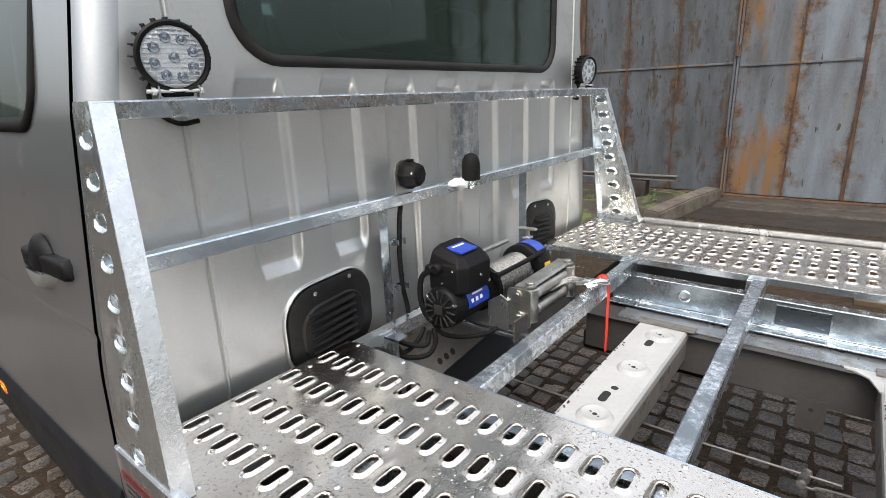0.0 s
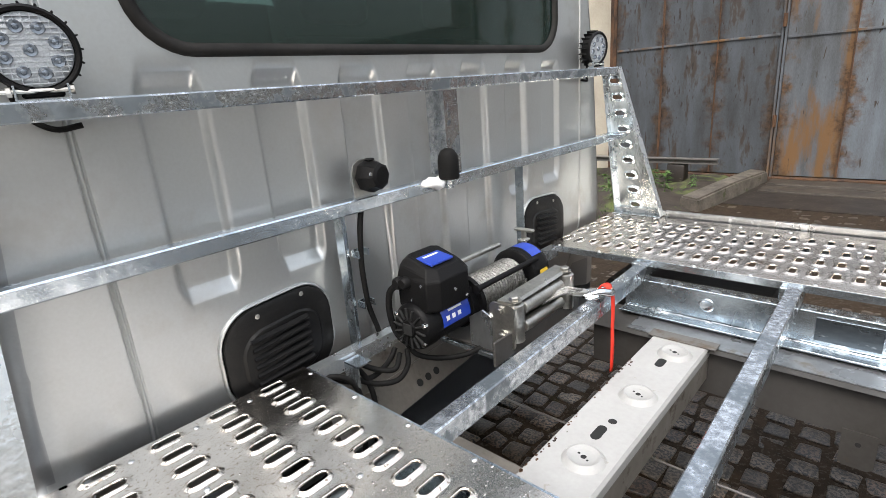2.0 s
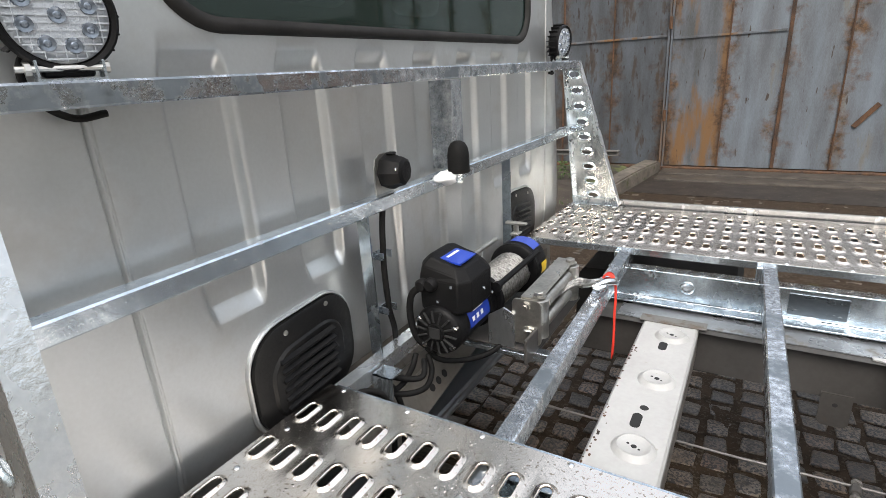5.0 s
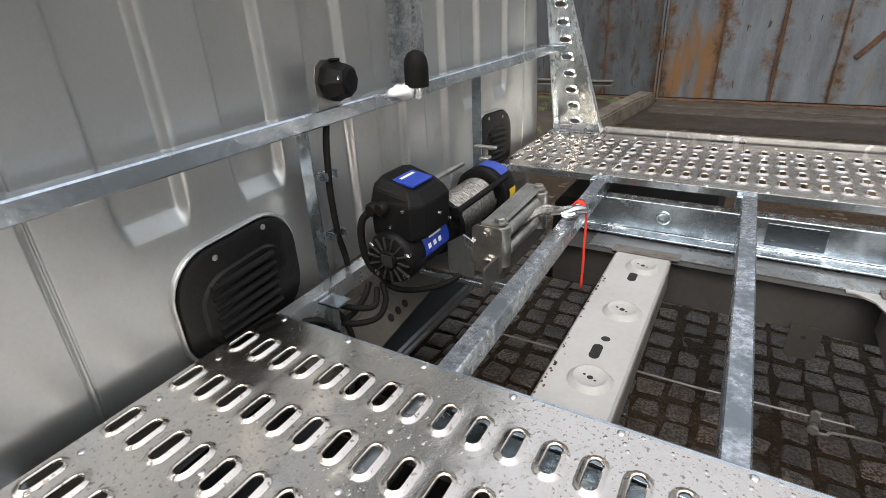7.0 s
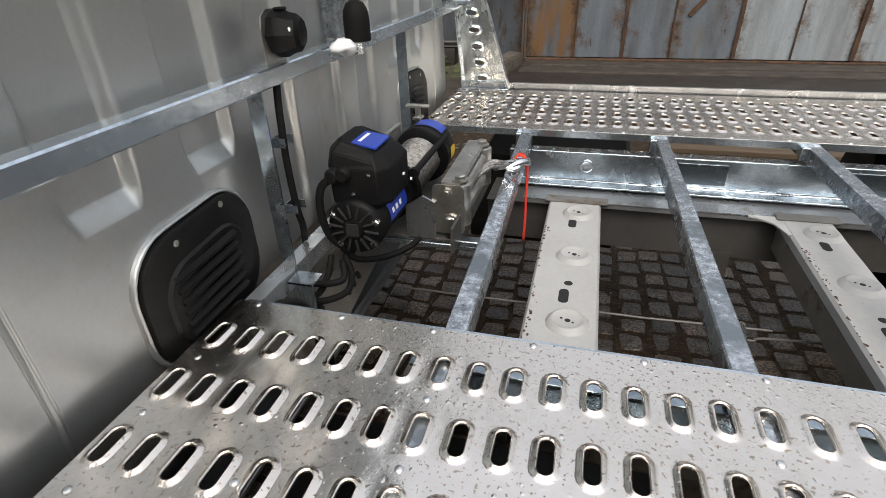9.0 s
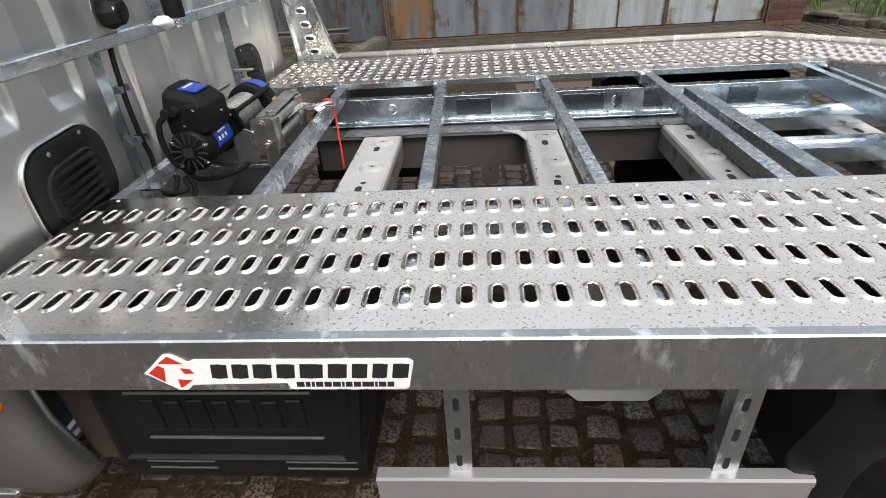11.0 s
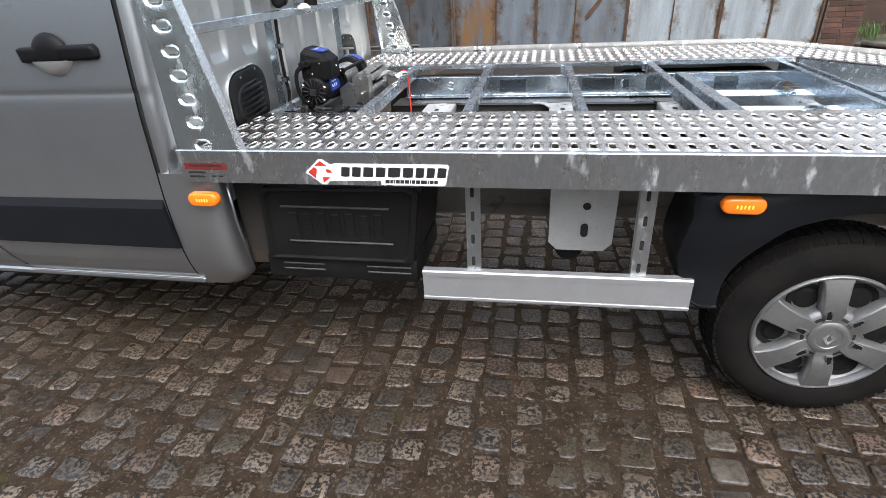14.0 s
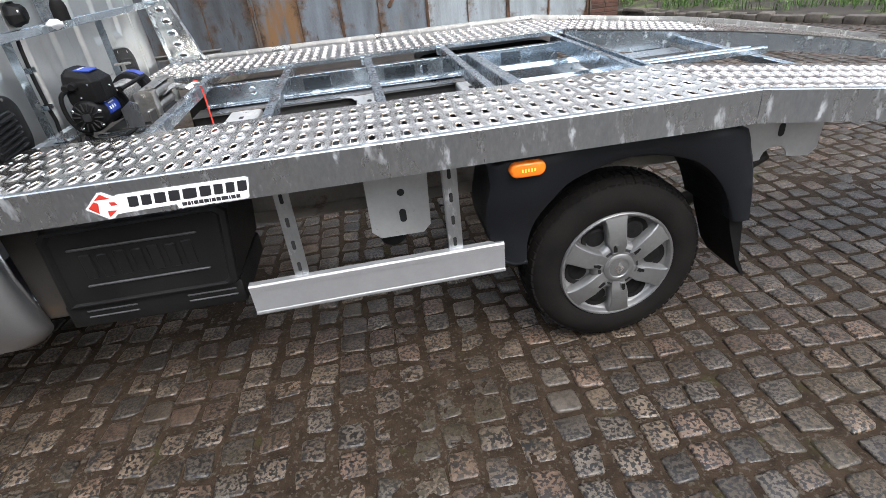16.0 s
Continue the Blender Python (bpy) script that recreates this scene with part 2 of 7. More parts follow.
RED = mat("red_vinyl", (0.52, 0.035, 0.022), 0.4, 0, (0.34, 0.03, 0.02), 20, 0.7)
BLUE = mat("blue_label", (0.014, 0.045, 0.34), 0.3, coat=0.3)
YELLOW = mat("yellow_label", (0.75, 0.5, 0.03), 0.4)
STRAP = mat("red_webbing", (0.72, 0.04, 0.02), 0.7, bump=0.5, bump_scale=300)
AMBER = mat("amber_lens", (0.95, 0.22, 0.012), 0.18, 0, (0.85, 0.16, 0.008), 60, 0.5, 200, coat=0.5)
AMBER_LIT = mat("glowing_amber_diodes", (1.0, 0.34, 0.04), 0.3, emit=1.3)
RED_DULL = mat("faded_red_vinyl", (0.17, 0.022, 0.018), 0.45, 0, (0.09, 0.015, 0.013), 25, 0.8)
LENS = mat("ribbed_clear_lens", (0.42, 0.45, 0.48), 0.12, 0.0, (0.30, 0.33, 0.36), 60, 0.5, 300, 0.6, 260, coat=0.6)
DIODE = mat("clear_diode_cup", (0.24, 0.28, 0.33), 0.15, 0.6, (0.12, 0.14, 0.17), 90, 0.7, 300, coat=0.5)
CHROME = mat("reflector", (0.85, 0.86, 0.88), 0.12, 1.0, scale=40)
ALU_GUARD = mat("anodised_aluminium", (0.385, 0.385, 0.388), 0.42, 0.6, (0.315, 0.315, 0.315), 5, 0.6, 90, 0.05, 60)
WIRE = mat("steel_wire_rope", (0.40, 0.39, 0.37), 0.42, 0.95, (0.14, 0.135, 0.125), 110, 1.0, 260, 0.9, 300)
COBBLE = mat("wet_granite_sett", (0.122, 0.095, 0.070), 0.37, 0, (0.049, 0.0360, 0.0245), 9, 0.9, 140, 0.9, 110, 0.12, per="object", per_tint=True, stain=(0.034, 0.026, 0.018), stain_scale=13, stain_at=0.56, pits=(0.0120, 0.0102, 0.0088), pits_scale=78, pits_at=0.487, spec=0.5, cover=(0.037, 0.0285, 0.0145), cover_at=0.54, cover_scale=1.1)
COBBLE_S = mat("wet_granite_setts", (0.122, 0.095, 0.070), 0.37, 0, (0.049, 0.0360, 0.0245), 9, 0.9, 140, 0.9, 110, 0.12, per="island", per_tint=True, stain=(0.034, 0.026, 0.018), stain_scale=13, stain_at=0.56, pits=(0.0120, 0.0102, 0.0088), pits_scale=78, pits_at=0.487, spec=0.5, cover=(0.037, 0.0285, 0.0145), cover_at=0.54, cover_scale=1.1)
GRIT = mat("dirty_joint_grit", (0.034, 0.0215, 0.0120), 0.85, 0, (0.0135, 0.0084, 0.0048), 14, 1.0, 190, 1.2, 140, stain=(0.031, 0.029, 0.0100), stain_scale=4.5, stain_at=0.60, pits=(0.052, 0.042, 0.031), pits_scale=70, pits_at=0.572, spec=0.2)
SOIL = mat("mossy_soil", (0.035, 0.026, 0.018), 0.9, 0, (0.016, 0.012, 0.009), 4, 0.9, 60, 1.0, 40, stain=(0.07, 0.085, 0.025), stain_scale=2.2, stain_at=0.52)
GATE = mat("weathered_blue_grey_gate_paint", (0.140, 0.160, 0.182), 0.5, 0.1, (0.076, 0.081, 0.087), 1.8, 1.0, 60, 0.25, 12, streak=(2.4, 2.4, 0.5), stain=(0.125, 0.105, 0.075), stain_scale=1.2, stain_at=0.58, stain_soft=0.14, edge_rust=(0.098, 0.052, 0.022), pits=(0.040, 0.028, 0.020), pits_scale=9, pits_at=0.68)
GATE_PALE = mat("pale_weathered_gate_paint", (0.30, 0.335, 0.355), 0.55, 0.1, (0.17, 0.178, 0.182), 1.6, 1.0, 60, 0.25, 12, streak=(3.2, 3.2, 0.3), edge_rust=(0.12, 0.065, 0.032))
GATE_RUST = mat("rusty_gate_paint", (0.098, 0.110, 0.124), 0.6, 0.1, (0.050, 0.051, 0.052), 2.5, 1.0, 60, 0.4, 14, streak=(2.5, 2.5, 0.5), stain=(0.125, 0.066, 0.025), stain_scale=1.1, stain_at=0.50, stain_soft=0.10, edge_rust=(0.095, 0.050, 0.021), pits=(0.035, 0.025, 0.018), pits_scale=8, pits_at=0.66)
GATE_OLD = mat("grimy_gate_paint", (0.066, 0.075, 0.086), 0.6, 0.1, (0.032, 0.034, 0.036), 1.7, 1.0, 70, 0.4, 14, streak=(2.6, 2.6, 0.6), stain=(0.036, 0.028, 0.022), stain_scale=2.4, stain_at=0.56, stain_soft=0.07, edge_rust=(0.056, 0.032, 0.016), pits=(0.022, 0.016, 0.013), pits_scale=10, pits_at=0.63)
RUST = mat("flaking_rust", (0.098, 0.047, 0.021), 0.85, 0, (0.020, 0.0135, 0.0105), 7, 1.0, 70, 0.8, 30, streak=(1.5, 1.5, 0.5))
CONCRETE = mat("stained_concrete", (0.115, 0.097, 0.078), 0.8, 0, (0.04, 0.034, 0.027), 4, 1.0, 40, 0.8, 30, stain=(0.045, 0.048, 0.02), stain_scale=5, stain_at=0.56)
BROWN = mat("wet_brown_concrete", (0.024, 0.0175, 0.013), 0.55, 0, (0.011, 0.0085, 0.0066), 3, 1.0, 40, 0.6, 30, stain=(0.038, 0.032, 0.024), stain_scale=4, stain_at=0.62, pits=(0.07, 0.058, 0.042), pits_scale=26, pits_at=0.635)
SILL = mat("wet_dark_concrete", (0.052, 0.042, 0.032), 0.6, 0, (0.022, 0.017, 0.0125), 5, 1.0, 45, 0.8, 30, stain=(0.080, 0.068, 0.052), stain_scale=6, stain_at=0.60)
CREAM = mat("cream_plaster", (0.42, 0.38, 0.31), 0.85, 0, (0.28, 0.25, 0.20), 3, 0.7, 40, 0.4, 30)
BRICK = mat("dark_red_brickwork", (0.05, 0.028, 0.02), 0.85, 0, (0.025, 0.016, 0.012), 4, 0.8, 40, 0.5, 30, per="island")
LEAF = mat("grass_blades", (0.07, 0.13, 0.022), 0.55, 0, (0.035, 0.075, 0.015), 8, 0.8, per="island")
FOLIAGE = mat("broad_leaves", (0.09, 0.17, 0.04), 0.5, 0, (0.05, 0.10, 0.02), 8, 0.8, per="island")
WOOD = mat("raw_timber", (0.085, 0.058, 0.033), 0.7, 0, (0.045, 0.032, 0.02), 5, 0.7, 60, 0.3, 60, streak=(0.4, 4, 4))
DISTANT = mat("dark_unseen_wall", (0.13, 0.13, 0.12), 0.9, 0, (0.07, 0.075, 0.06), 0.4, 0.8, 5)


# ---- mesh helpers ----
OFF = {}


def thing(name, at, label, category, group="", kind=""):
    ob = new(name)
    ob.empty_display_size = 0.05
    ob.location = at
    OFF[ob] = Vector(at)
    return tagged(ob, label, category, group, kind)


def part(name, bm, material, parent=None, label="", smooth=False):
    """Links a bmesh, made in the world's metres, as one mesh under a thing or a part."""
    me = bpy.data.meshes.new(name)
    off = OFF[parent] if parent else Vector((0, 0, 0))
    if parent:
        bmesh.ops.translate(bm, verts=bm.verts, vec=-off)
    for f in bm.faces:
        f.smooth = bool(smooth)
    bmesh.ops.recalc_face_normals(bm, faces=bm.faces)
    bm.to_mesh(me)
    bm.free()
    if smooth and smooth is not True:
        me.set_sharp_from_angle(angle=radians(smooth))
    me.materials.append(material)
    ob = new(name, me)
    if parent:
        ob.parent = parent
        OFF[ob] = off
    if label:
        tagged(ob, label)
    return ob


def solo(name, bm, material, label, category, group="", kind="", smooth=False):
    ob = part(name, bm, material, None, "", smooth)
    OFF[ob] = Vector((0, 0, 0))
    return tagged(ob, label, category, group, kind)


def B():
    return bmesh.new()


def quad_faces(bm, rings, close=True, caps=True):
    """Skins rings of equal counts of points."""
    vs = [[bm.verts.new(p) for p in r] for r in rings]
    n = len(rings[0])
    for a, b in zip(vs, vs[1:]):
        for i in range(n if close else n - 1):
            j = (i + 1) % n
            bm.faces.new((a[i], a[j], b[j], b[i]))
    if caps and close:
        bm.faces.new(vs[0])
        bm.faces.new(vs[-1][::-1])
    return bm


def box(bm, x0, x1, y0, y1, z0, z1, bev=0.0, seg=1, turn=None):
    r = bmesh.ops.create_cube(bm, size=1.0)
    vs = r["verts"]
    m = Matrix.Translation(((x0 + x1) / 2, (y0 + y1) / 2, (z0 + z1) / 2)) @ (turn or Matrix.Identity(4)) @ Matrix.Diagonal((x1 - x0, y1 - y0, z1 - z0, 1))
    bmesh.ops.transform(bm, matrix=m, verts=vs)
    if bev:
        es = list({e for v in vs for e in v.link_edges})
        bmesh.ops.bevel(bm, geom=es, offset=bev, segments=seg, affect="EDGES", profile=0.5)
    return bm


def frame_of(axis):
    a = Vector(axis).normalized()
    u = a.orthogonal().normalized()
    return a, u, a.cross(u)


def lathe(bm, prof, at, axis=(0, 1, 0), n=32, caps=True):
    """A turned body: prof holds (radius, height along the axis)."""
    a, u, v = frame_of(axis)
    at = Vector(at)
    return quad_faces(bm, [[at + a * h + (u * math.cos(k * math.tau / n) + v * math.sin(k * math.tau / n)) * max(r, 1e-4) for k in range(n)] for r, h in prof], True, caps)


def tube(bm, pts, r, n=8):
    pts = [Vector(p) for p in pts]
    rings, u = [], None
    for i, p in enumerate(pts):
        d = (pts[min(i + 1, len(pts) - 1)] - pts[max(i - 1, 0)]).normalized()
        u = d.orthogonal().normalized() if u is None else (u - d * u.dot(d)).normalized()
        w = d.cross(u)
        rr = r[i] if isinstance(r, (list, tuple)) else r
        rings.append([p + (u * math.cos(k * math.tau / n) + w * math.sin(k * math.tau / n)) * rr for k in range(n)])
    return quad_faces(bm, rings)


def smooth_line(pts, steps=6):
    """Points along a smooth curve through pts."""
    P = [Vector(p) for p in pts]
    P = [P[0] * 2 - P[1]] + P + [P[-1] * 2 - P[-2]]
    out = []
    for i in range(1, len(P) - 2):
        for k in range(steps):
            t = k / steps
            a, b, c, d = P[i - 1], P[i], P[i + 1], P[i + 2]
            out.append(0.5 * (2 * b + (c - a) * t + (2 * a - 5 * b + 4 * c - d) * t * t + (3 * b - a - 3 * c + d) * t ** 3))
    return out + [P[-2]]


def rrect(w, h, r, n=5):
    """A rounded rectangle about the origin, anticlockwise."""
    out = []
    for cx, cy, a0 in ((w / 2 - r, h / 2 - r, 0), (-w / 2 + r, h / 2 - r, 90), (-w / 2 + r, -h / 2 + r, 180), (w / 2 - r, -h / 2 + r, 270)):
        for k in range(n + 1):
            a = radians(a0 + 90 * k / n)
            out.append((cx + r * math.cos(a), cy + r * math.sin(a)))
    return out


def prism(bm, poly, at, u, v, w, d):
    """A flat outline (in u and v from at), made d thick along w."""
    at, u, v, w = Vector(at), Vector(u), Vector(v), Vector(w)
    return quad_faces(bm, [[at + u * a + v * b + w * k for a, b in poly] for k in (0, d)])


def profile_bar(bm, poly, start, end, u, v):
    """A rolled section poly (in u and v) drawn from start to end."""
    s, e, u, v = Vector(start), Vector(end), Vector(u), Vector(v)
    return quad_faces(bm, [[p + u * a + v * b for a, b in poly] for p in (s, e)])


def slot_tile(bm, at, u, v, w, tu, tv, half_len, rad, rise, wall, n=8):
    """A sheet tile tu by tv with one pressed slot, long along v, its rim raised along w."""
    at, u, v, w = Vector(at), Vector(u), Vector(v), Vector(w)

    def stad(h, r):
        pts = []
        for k in range(n + 1):
            a = math.pi * k / n
            pts.append((r * math.cos(a), (h - r) + r * math.sin(a)))
        for k in range(n + 1):
            a = math.pi + math.pi * k / n
            pts.append((r * math.cos(a), -(h - r) + r * math.sin(a)))
        return pts
    rings = []
    edge = []
    for x, y in stad(half_len + 0.0120, rad + 0.0120):
        k = max(abs(x) / (tu / 2), abs(y) / (tv / 2))
        edge.append((x / k, y / k))
    # the four corners of the tile are taken by the nearest points
    for sx, sy in ((1, 1), (-1, 1), (-1, -1), (1, -1)):
        c = (sx * tu / 2, sy * tv / 2)
        i = min(range(len(edge)), key=lambda q: (edge[q][0] - c[0]) ** 2 + (edge[q][1] - c[1]) ** 2)
        edge[i] = c
    rings.append([at + u * a + v * b for a, b in edge])
    for h, r, z in ((half_len + 0.0120, rad + 0.0120, 0), (half_len + 0.0100, rad + 0.0100, rise * 0.04), (half_len + 0.0070, rad + 0.0070, rise * 0.38), (half_len + 0.0040, rad + 0.0040, rise * 0.82), (half_len + 0.0018, rad + 0.0018, rise), (half_len + 0.0004, rad + 0.0004, rise * 0.85), (half_len - 0.0002, rad - 0.0002, rise * 0.45), (half_len - 0.0004, rad - 0.0004, rise * 0.1 - wall)):
        rings.append([at + u * a + v * b + w * z for a, b in stad(h, r)])
    return quad_faces(bm, rings, True, False)

# ---- the deck of the transporter: x runs to the rear, y across it, z up ----
DECK_W, KINK, DROP = 2.36, 2.48, 0.122
PLATE_Z, RAIL_TOP, RAIL_BOT = 0.965, 0.994, 0.886
RAMP_END = 5.3


def ramp_z(x):
    """How far the deck has sunk at x, behind the kink."""
    return -DROP * max(0.0, x - KINK) - 0.05 * max(0.0, x - 3.6) ** 1.5


deck = thing("transporter_deck", (1.24, 1.18, 0.78), "galvanised car transporter deck with perforated aluminium runways", "truck bed")

# side rails: a folded channel with a flat face and a narrow top lip
for side in (0, 1):
    def yy(v):
        return v if side == 0 else DECK_W - v
    bm = B()
    xs = [0.022, KINK - 0.004]
    sect = [(0.0, RAIL_BOT), (0.0, RAIL_TOP - 0.003), (0.003, RAIL_TOP), (0.021, RAIL_TOP), (0.021, RAIL_TOP - 0.005), (0.006, RAIL_TOP - 0.006), (0.005, RAIL_BOT + 0.005), (0.045, RAIL_BOT + 0.005), (0.045, RAIL_BOT)]
    quad_faces(bm, [[(x, yy(a), b) for a, b in sect] for x in xs])
    part("side_rail", bm, GALV_DULL, deck, "smooth galvanised side rail with pale scuffs")
    bm = B()
    quad_faces(bm, [[(x, yy(a), b + ramp_z(x)) for a, b in sect] for x in (KINK - 0.002, 3.0, 3.6, 4.0, 4.6, RAMP_END)])
    part("ramp_rail", bm, GALV_DULL, deck)

# perforated runways
PITCH_X, ROW_Y, FIRST = 0.0560, (0.1491, 0.2665, 0.3839, 0.5013), 0.0405
for side in (0, 1):
    def yy(v):
        return v if side == 0 else DECK_W - v
    nose = FIRST - PITCH_X / 2
    n_flat = int((KINK - nose) / PITCH_X)
    bm = B()
    for k in range(n_flat):
        for r, y in enumerate(ROW_Y):
            slot_tile(bm, (FIRST + k * PITCH_X, yy(y), PLATE_Z), (1, 0, 0), (0, 1, 0), (0, 0, 1), PITCH_X, 0.1174, 0.0272, 0.0099, 0.0050, 0.0)
    x1 = nose + n_flat * PITCH_X
    e0, e1 = ROW_Y[0] - 0.0587, ROW_Y[-1] + 0.0587
    for a, b in ((0.0215, e0), (e1, 0.602)):
        f = [(nose, yy(a), PLATE_Z), (x1, yy(a), PLATE_Z), (x1, yy(b), PLATE_Z), (nose, yy(b), PLATE_Z)]
        bm.faces.new([bm.verts.new(p) for p in f])
    # the folded inner edge
    f = [(nose, yy(0.602), PLATE_Z), (x1, yy(0.602), PLATE_Z), (x1, yy(0.602), PLATE_Z - 0.006), (nose, yy(0.602), PLATE_Z - 0.006)]
    bm.faces.new([bm.verts.new(p) for p in f])
    if x1 < KINK:
        f = [(x1, yy(0.0215), PLATE_Z), (KINK, yy(0.0215), PLATE_Z), (KINK, yy(0.602), PLATE_Z), (x1, yy(0.602), PLATE_Z)]
        bm.faces.new([bm.verts.new(p) for p in f])
    bmesh.ops.remove_doubles(bm, verts=bm.verts, dist=0.0004)
    plate = part("tread_plate", bm, ALU, deck, "perforated aluminium tread plate, wet with rain drops", smooth=50)
    # rivets: along the inner edge and in lines over the cross bars
    rv = B()
    lathe(rv, [(0.0062, 0), (0.0056, 0.0014), (0.0035, 0.0024), (0.0, 0.0026)], (0, 0, 0), (0, 0, 1), 10, False)
    rm = bpy.data.meshes.new("rivet")
    for f in rv.faces:
        f.smooth = True
    rv.to_mesh(rm)
    rv.free()
    rm.materials.append(ALU_BRIGHT)
    spots = [(0.057 + 0.168 * k, 0.594) for k in range(15)] + [(0.057 + 0.172 * k, 0.055) for k in range(14)]
    for cb in (0.042, 0.427, 0.878, 1.340, 1.785, 2.30):
        spots += [(cb, 0.444), (cb, 0.325), (cb + 0.002, 0.200)]
        spots += [(cb + 0.088, 0.214), (cb + 0.089, 0.095)] if cb in (0.878, 1.785) else []
        spots += [(cb - 0.070, 0.180), (cb - 0.078, 0.260)] if cb in (0.878, 2.30) else []
    spots += [(0.228, 0.188), (0.237, 0.259)]
    for x, y in spots:
        o = new("rivet", rm)
        o.parent = plate
        o.location = Vector((x, yy(y), PLATE_Z)) - OFF[plate]
    # the sloping tail of the runway
    bm = B()
    sl = Vector((1, 0, -DROP)).normalized()
    up = Vector((DROP, 0, 1)).normalized()
    n_tail = int((3.58 - KINK) / PITCH_X)
    for k in range(n_tail):
        for y in ROW_Y:
            slot_tile(bm, Vector((KINK, yy(y), PLATE_Z)) + sl * (0.03 + k * PITCH_X), sl, (0, 1, 0), up, PITCH_X, 0.1174, 0.0272, 0.0099, 0.0050, 0.0)
    s0, s1 = 0.03 - PITCH_X / 2, 0.03 + (n_tail - 0.5) * PITCH_X

    def tail(s, y):
        p = Vector((KINK, yy(y), PLATE_Z)) + sl * s
        return bm.verts.new(p)
    for a, b in ((0.0215, e0), (e1, 0.602)):
        bm.faces.new((tail(s0, a), tail(s1, a), tail(s1, b), tail(s0, b)))
    xs = (KINK + s1 * sl.x, 3.9, 4.4, RAMP_END)
    for a, b in zip(xs, xs[1:]):
        bm.faces.new([bm.verts.new((x, yy(y), PLATE_Z + ramp_z(x))) for x, y in ((a, 0.0215), (b, 0.0215), (b, 0.602), (a, 0.602))])
    part("ramp_plate", bm, ALU, deck, "perforated aluminium ramp plate sloping to the ground", smooth=50)
    # angle under the inner edge of the runway
    bm = B()
    L = [(0, 0), (0.04, 0), (0.04, -0.004), (0.004, -0.004), (0.004, -0.022), (0, -0.022)]
    s = 1 if side == 0 else -1
    profile_bar(bm, [(-a * s, b) for a, b in L], (0.03, yy(0.608), PLATE_Z - 0.001), (KINK, yy(0.608), PLATE_Z - 0.001), (0, 1, 0), (0, 0, 1))
    part("edge_angle", bm, GALV, deck)
    # web of the ramp, seen from inside
    bm = B()
    top = [(x, PLATE_Z - 0.008 + ramp_z(x)) for x in (KINK + 0.02, 3.0, 3.6, 4.0, 4.6, RAMP_END)]
    quad_faces(bm, [[(x, yy(0.60), z - 0.13 + 0.01 * i) for i, (x, z) in enumerate(top)] + [(x, yy(0.60), z) for x, z in reversed(top)], [(x, yy(0.595), z - 0.13 + 0.01 * i) for i, (x, z) in enumerate(top)] + [(x, yy(0.595), z) for x, z in reversed(top)]])
    part("ramp_web", bm, GALV_WEB, deck)

# cross bars: angles on edge, running under both runways
for x, dx in ((0.395, 0.022), (0.843, 0.023), (1.293, 0.028), (1.738, 0.028)):
    bm = B()
    w, h, t = 0.041, 0.05, 0.004
    sect = [(0.003, 0), (w - 0.003, 0), (w, -0.003), (w, -h), (0, -h), (0, -0.003)]
    profile_bar(bm, sect, (x + dx, 0.05, PLATE_Z - 0.007), (x - dx, 2.31, PLATE_Z - 0.007), (1, 0, 0), (0, 0, 1))
    part("cross_bar", bm, GALV_MOT, deck, "mottled galvanised box section cross bar")
    bm = B()
    box(bm, x - dx - 0.004, x - dx + 0.05, 1.722, 1.752, PLATE_Z - 0.05, PLATE_Z - 0.008, 0.002)
    part("weld_bracket", bm, GALV, deck)
# front cross bar along the cab
bm = B()
profile_bar(bm, [(0, 0), (0.035, 0), (0.035, -0.04), (0.031, -0.04), (0.031, -0.004), (0, -0.004)], (0.02, 0.602, PLATE_Z - 0.003), (0.02, 1.758, PLATE_Z - 0.003), (1, 0, 0), (0, 0, 1))
part("front_bar", bm, GALV_POST, deck)
bm = B()
box(bm, 0.06, 0.115, 0.690, 0.694, PLATE_Z - 0.07, PLATE_Z - 0.012)
box(bm, 0.06, 0.115, 0.690, 0.735, PLATE_Z - 0.016, PLATE_Z - 0.012)
part("clamp_bracket", bm, GALV, deck)
# rough beam close behind the last cross bar
bm = B()
profile_bar(bm, [(0.003, 0), (0.058, 0), (0.061, -0.003), (0.061, -0.118), (0, -0.118), (0, -0.003)], (1.897, 0.60, 0.926), (1.853, 1.60, 0.926), (1, 0, 0), (0, 0, 1))
part("rough_cross_beam", bm, GALV_MOT, deck, "rough mottled galvanised beam across the chassis")
# two lipped channels lengthwise under the tail
for y0, y1, x0, x1 in ((1.125, 1.245, 1.945, 2.78), (1.455, 1.605, 1.915, 2.60)):
    w = y1 - y0
    bm = B()
    profile_bar(bm, [(0, 0.012), (0.007, 0.012), (0.011, 0), (w - 0.011, 0), (w - 0.007, 0.012), (w, 0.012), (w, -0.040), (w - 0.004, -0.040), (w - 0.004, -0.006), (0.004, -0.006), (0.004, -0.040), (0, -0.040)], (x0, y0, 0.818), (x1, y0, 0.818), (0, 1, 0), (0, 0, 1))
    part("tail_channel", bm, GALV, deck, "bright lipped galvanised channel under the tail")
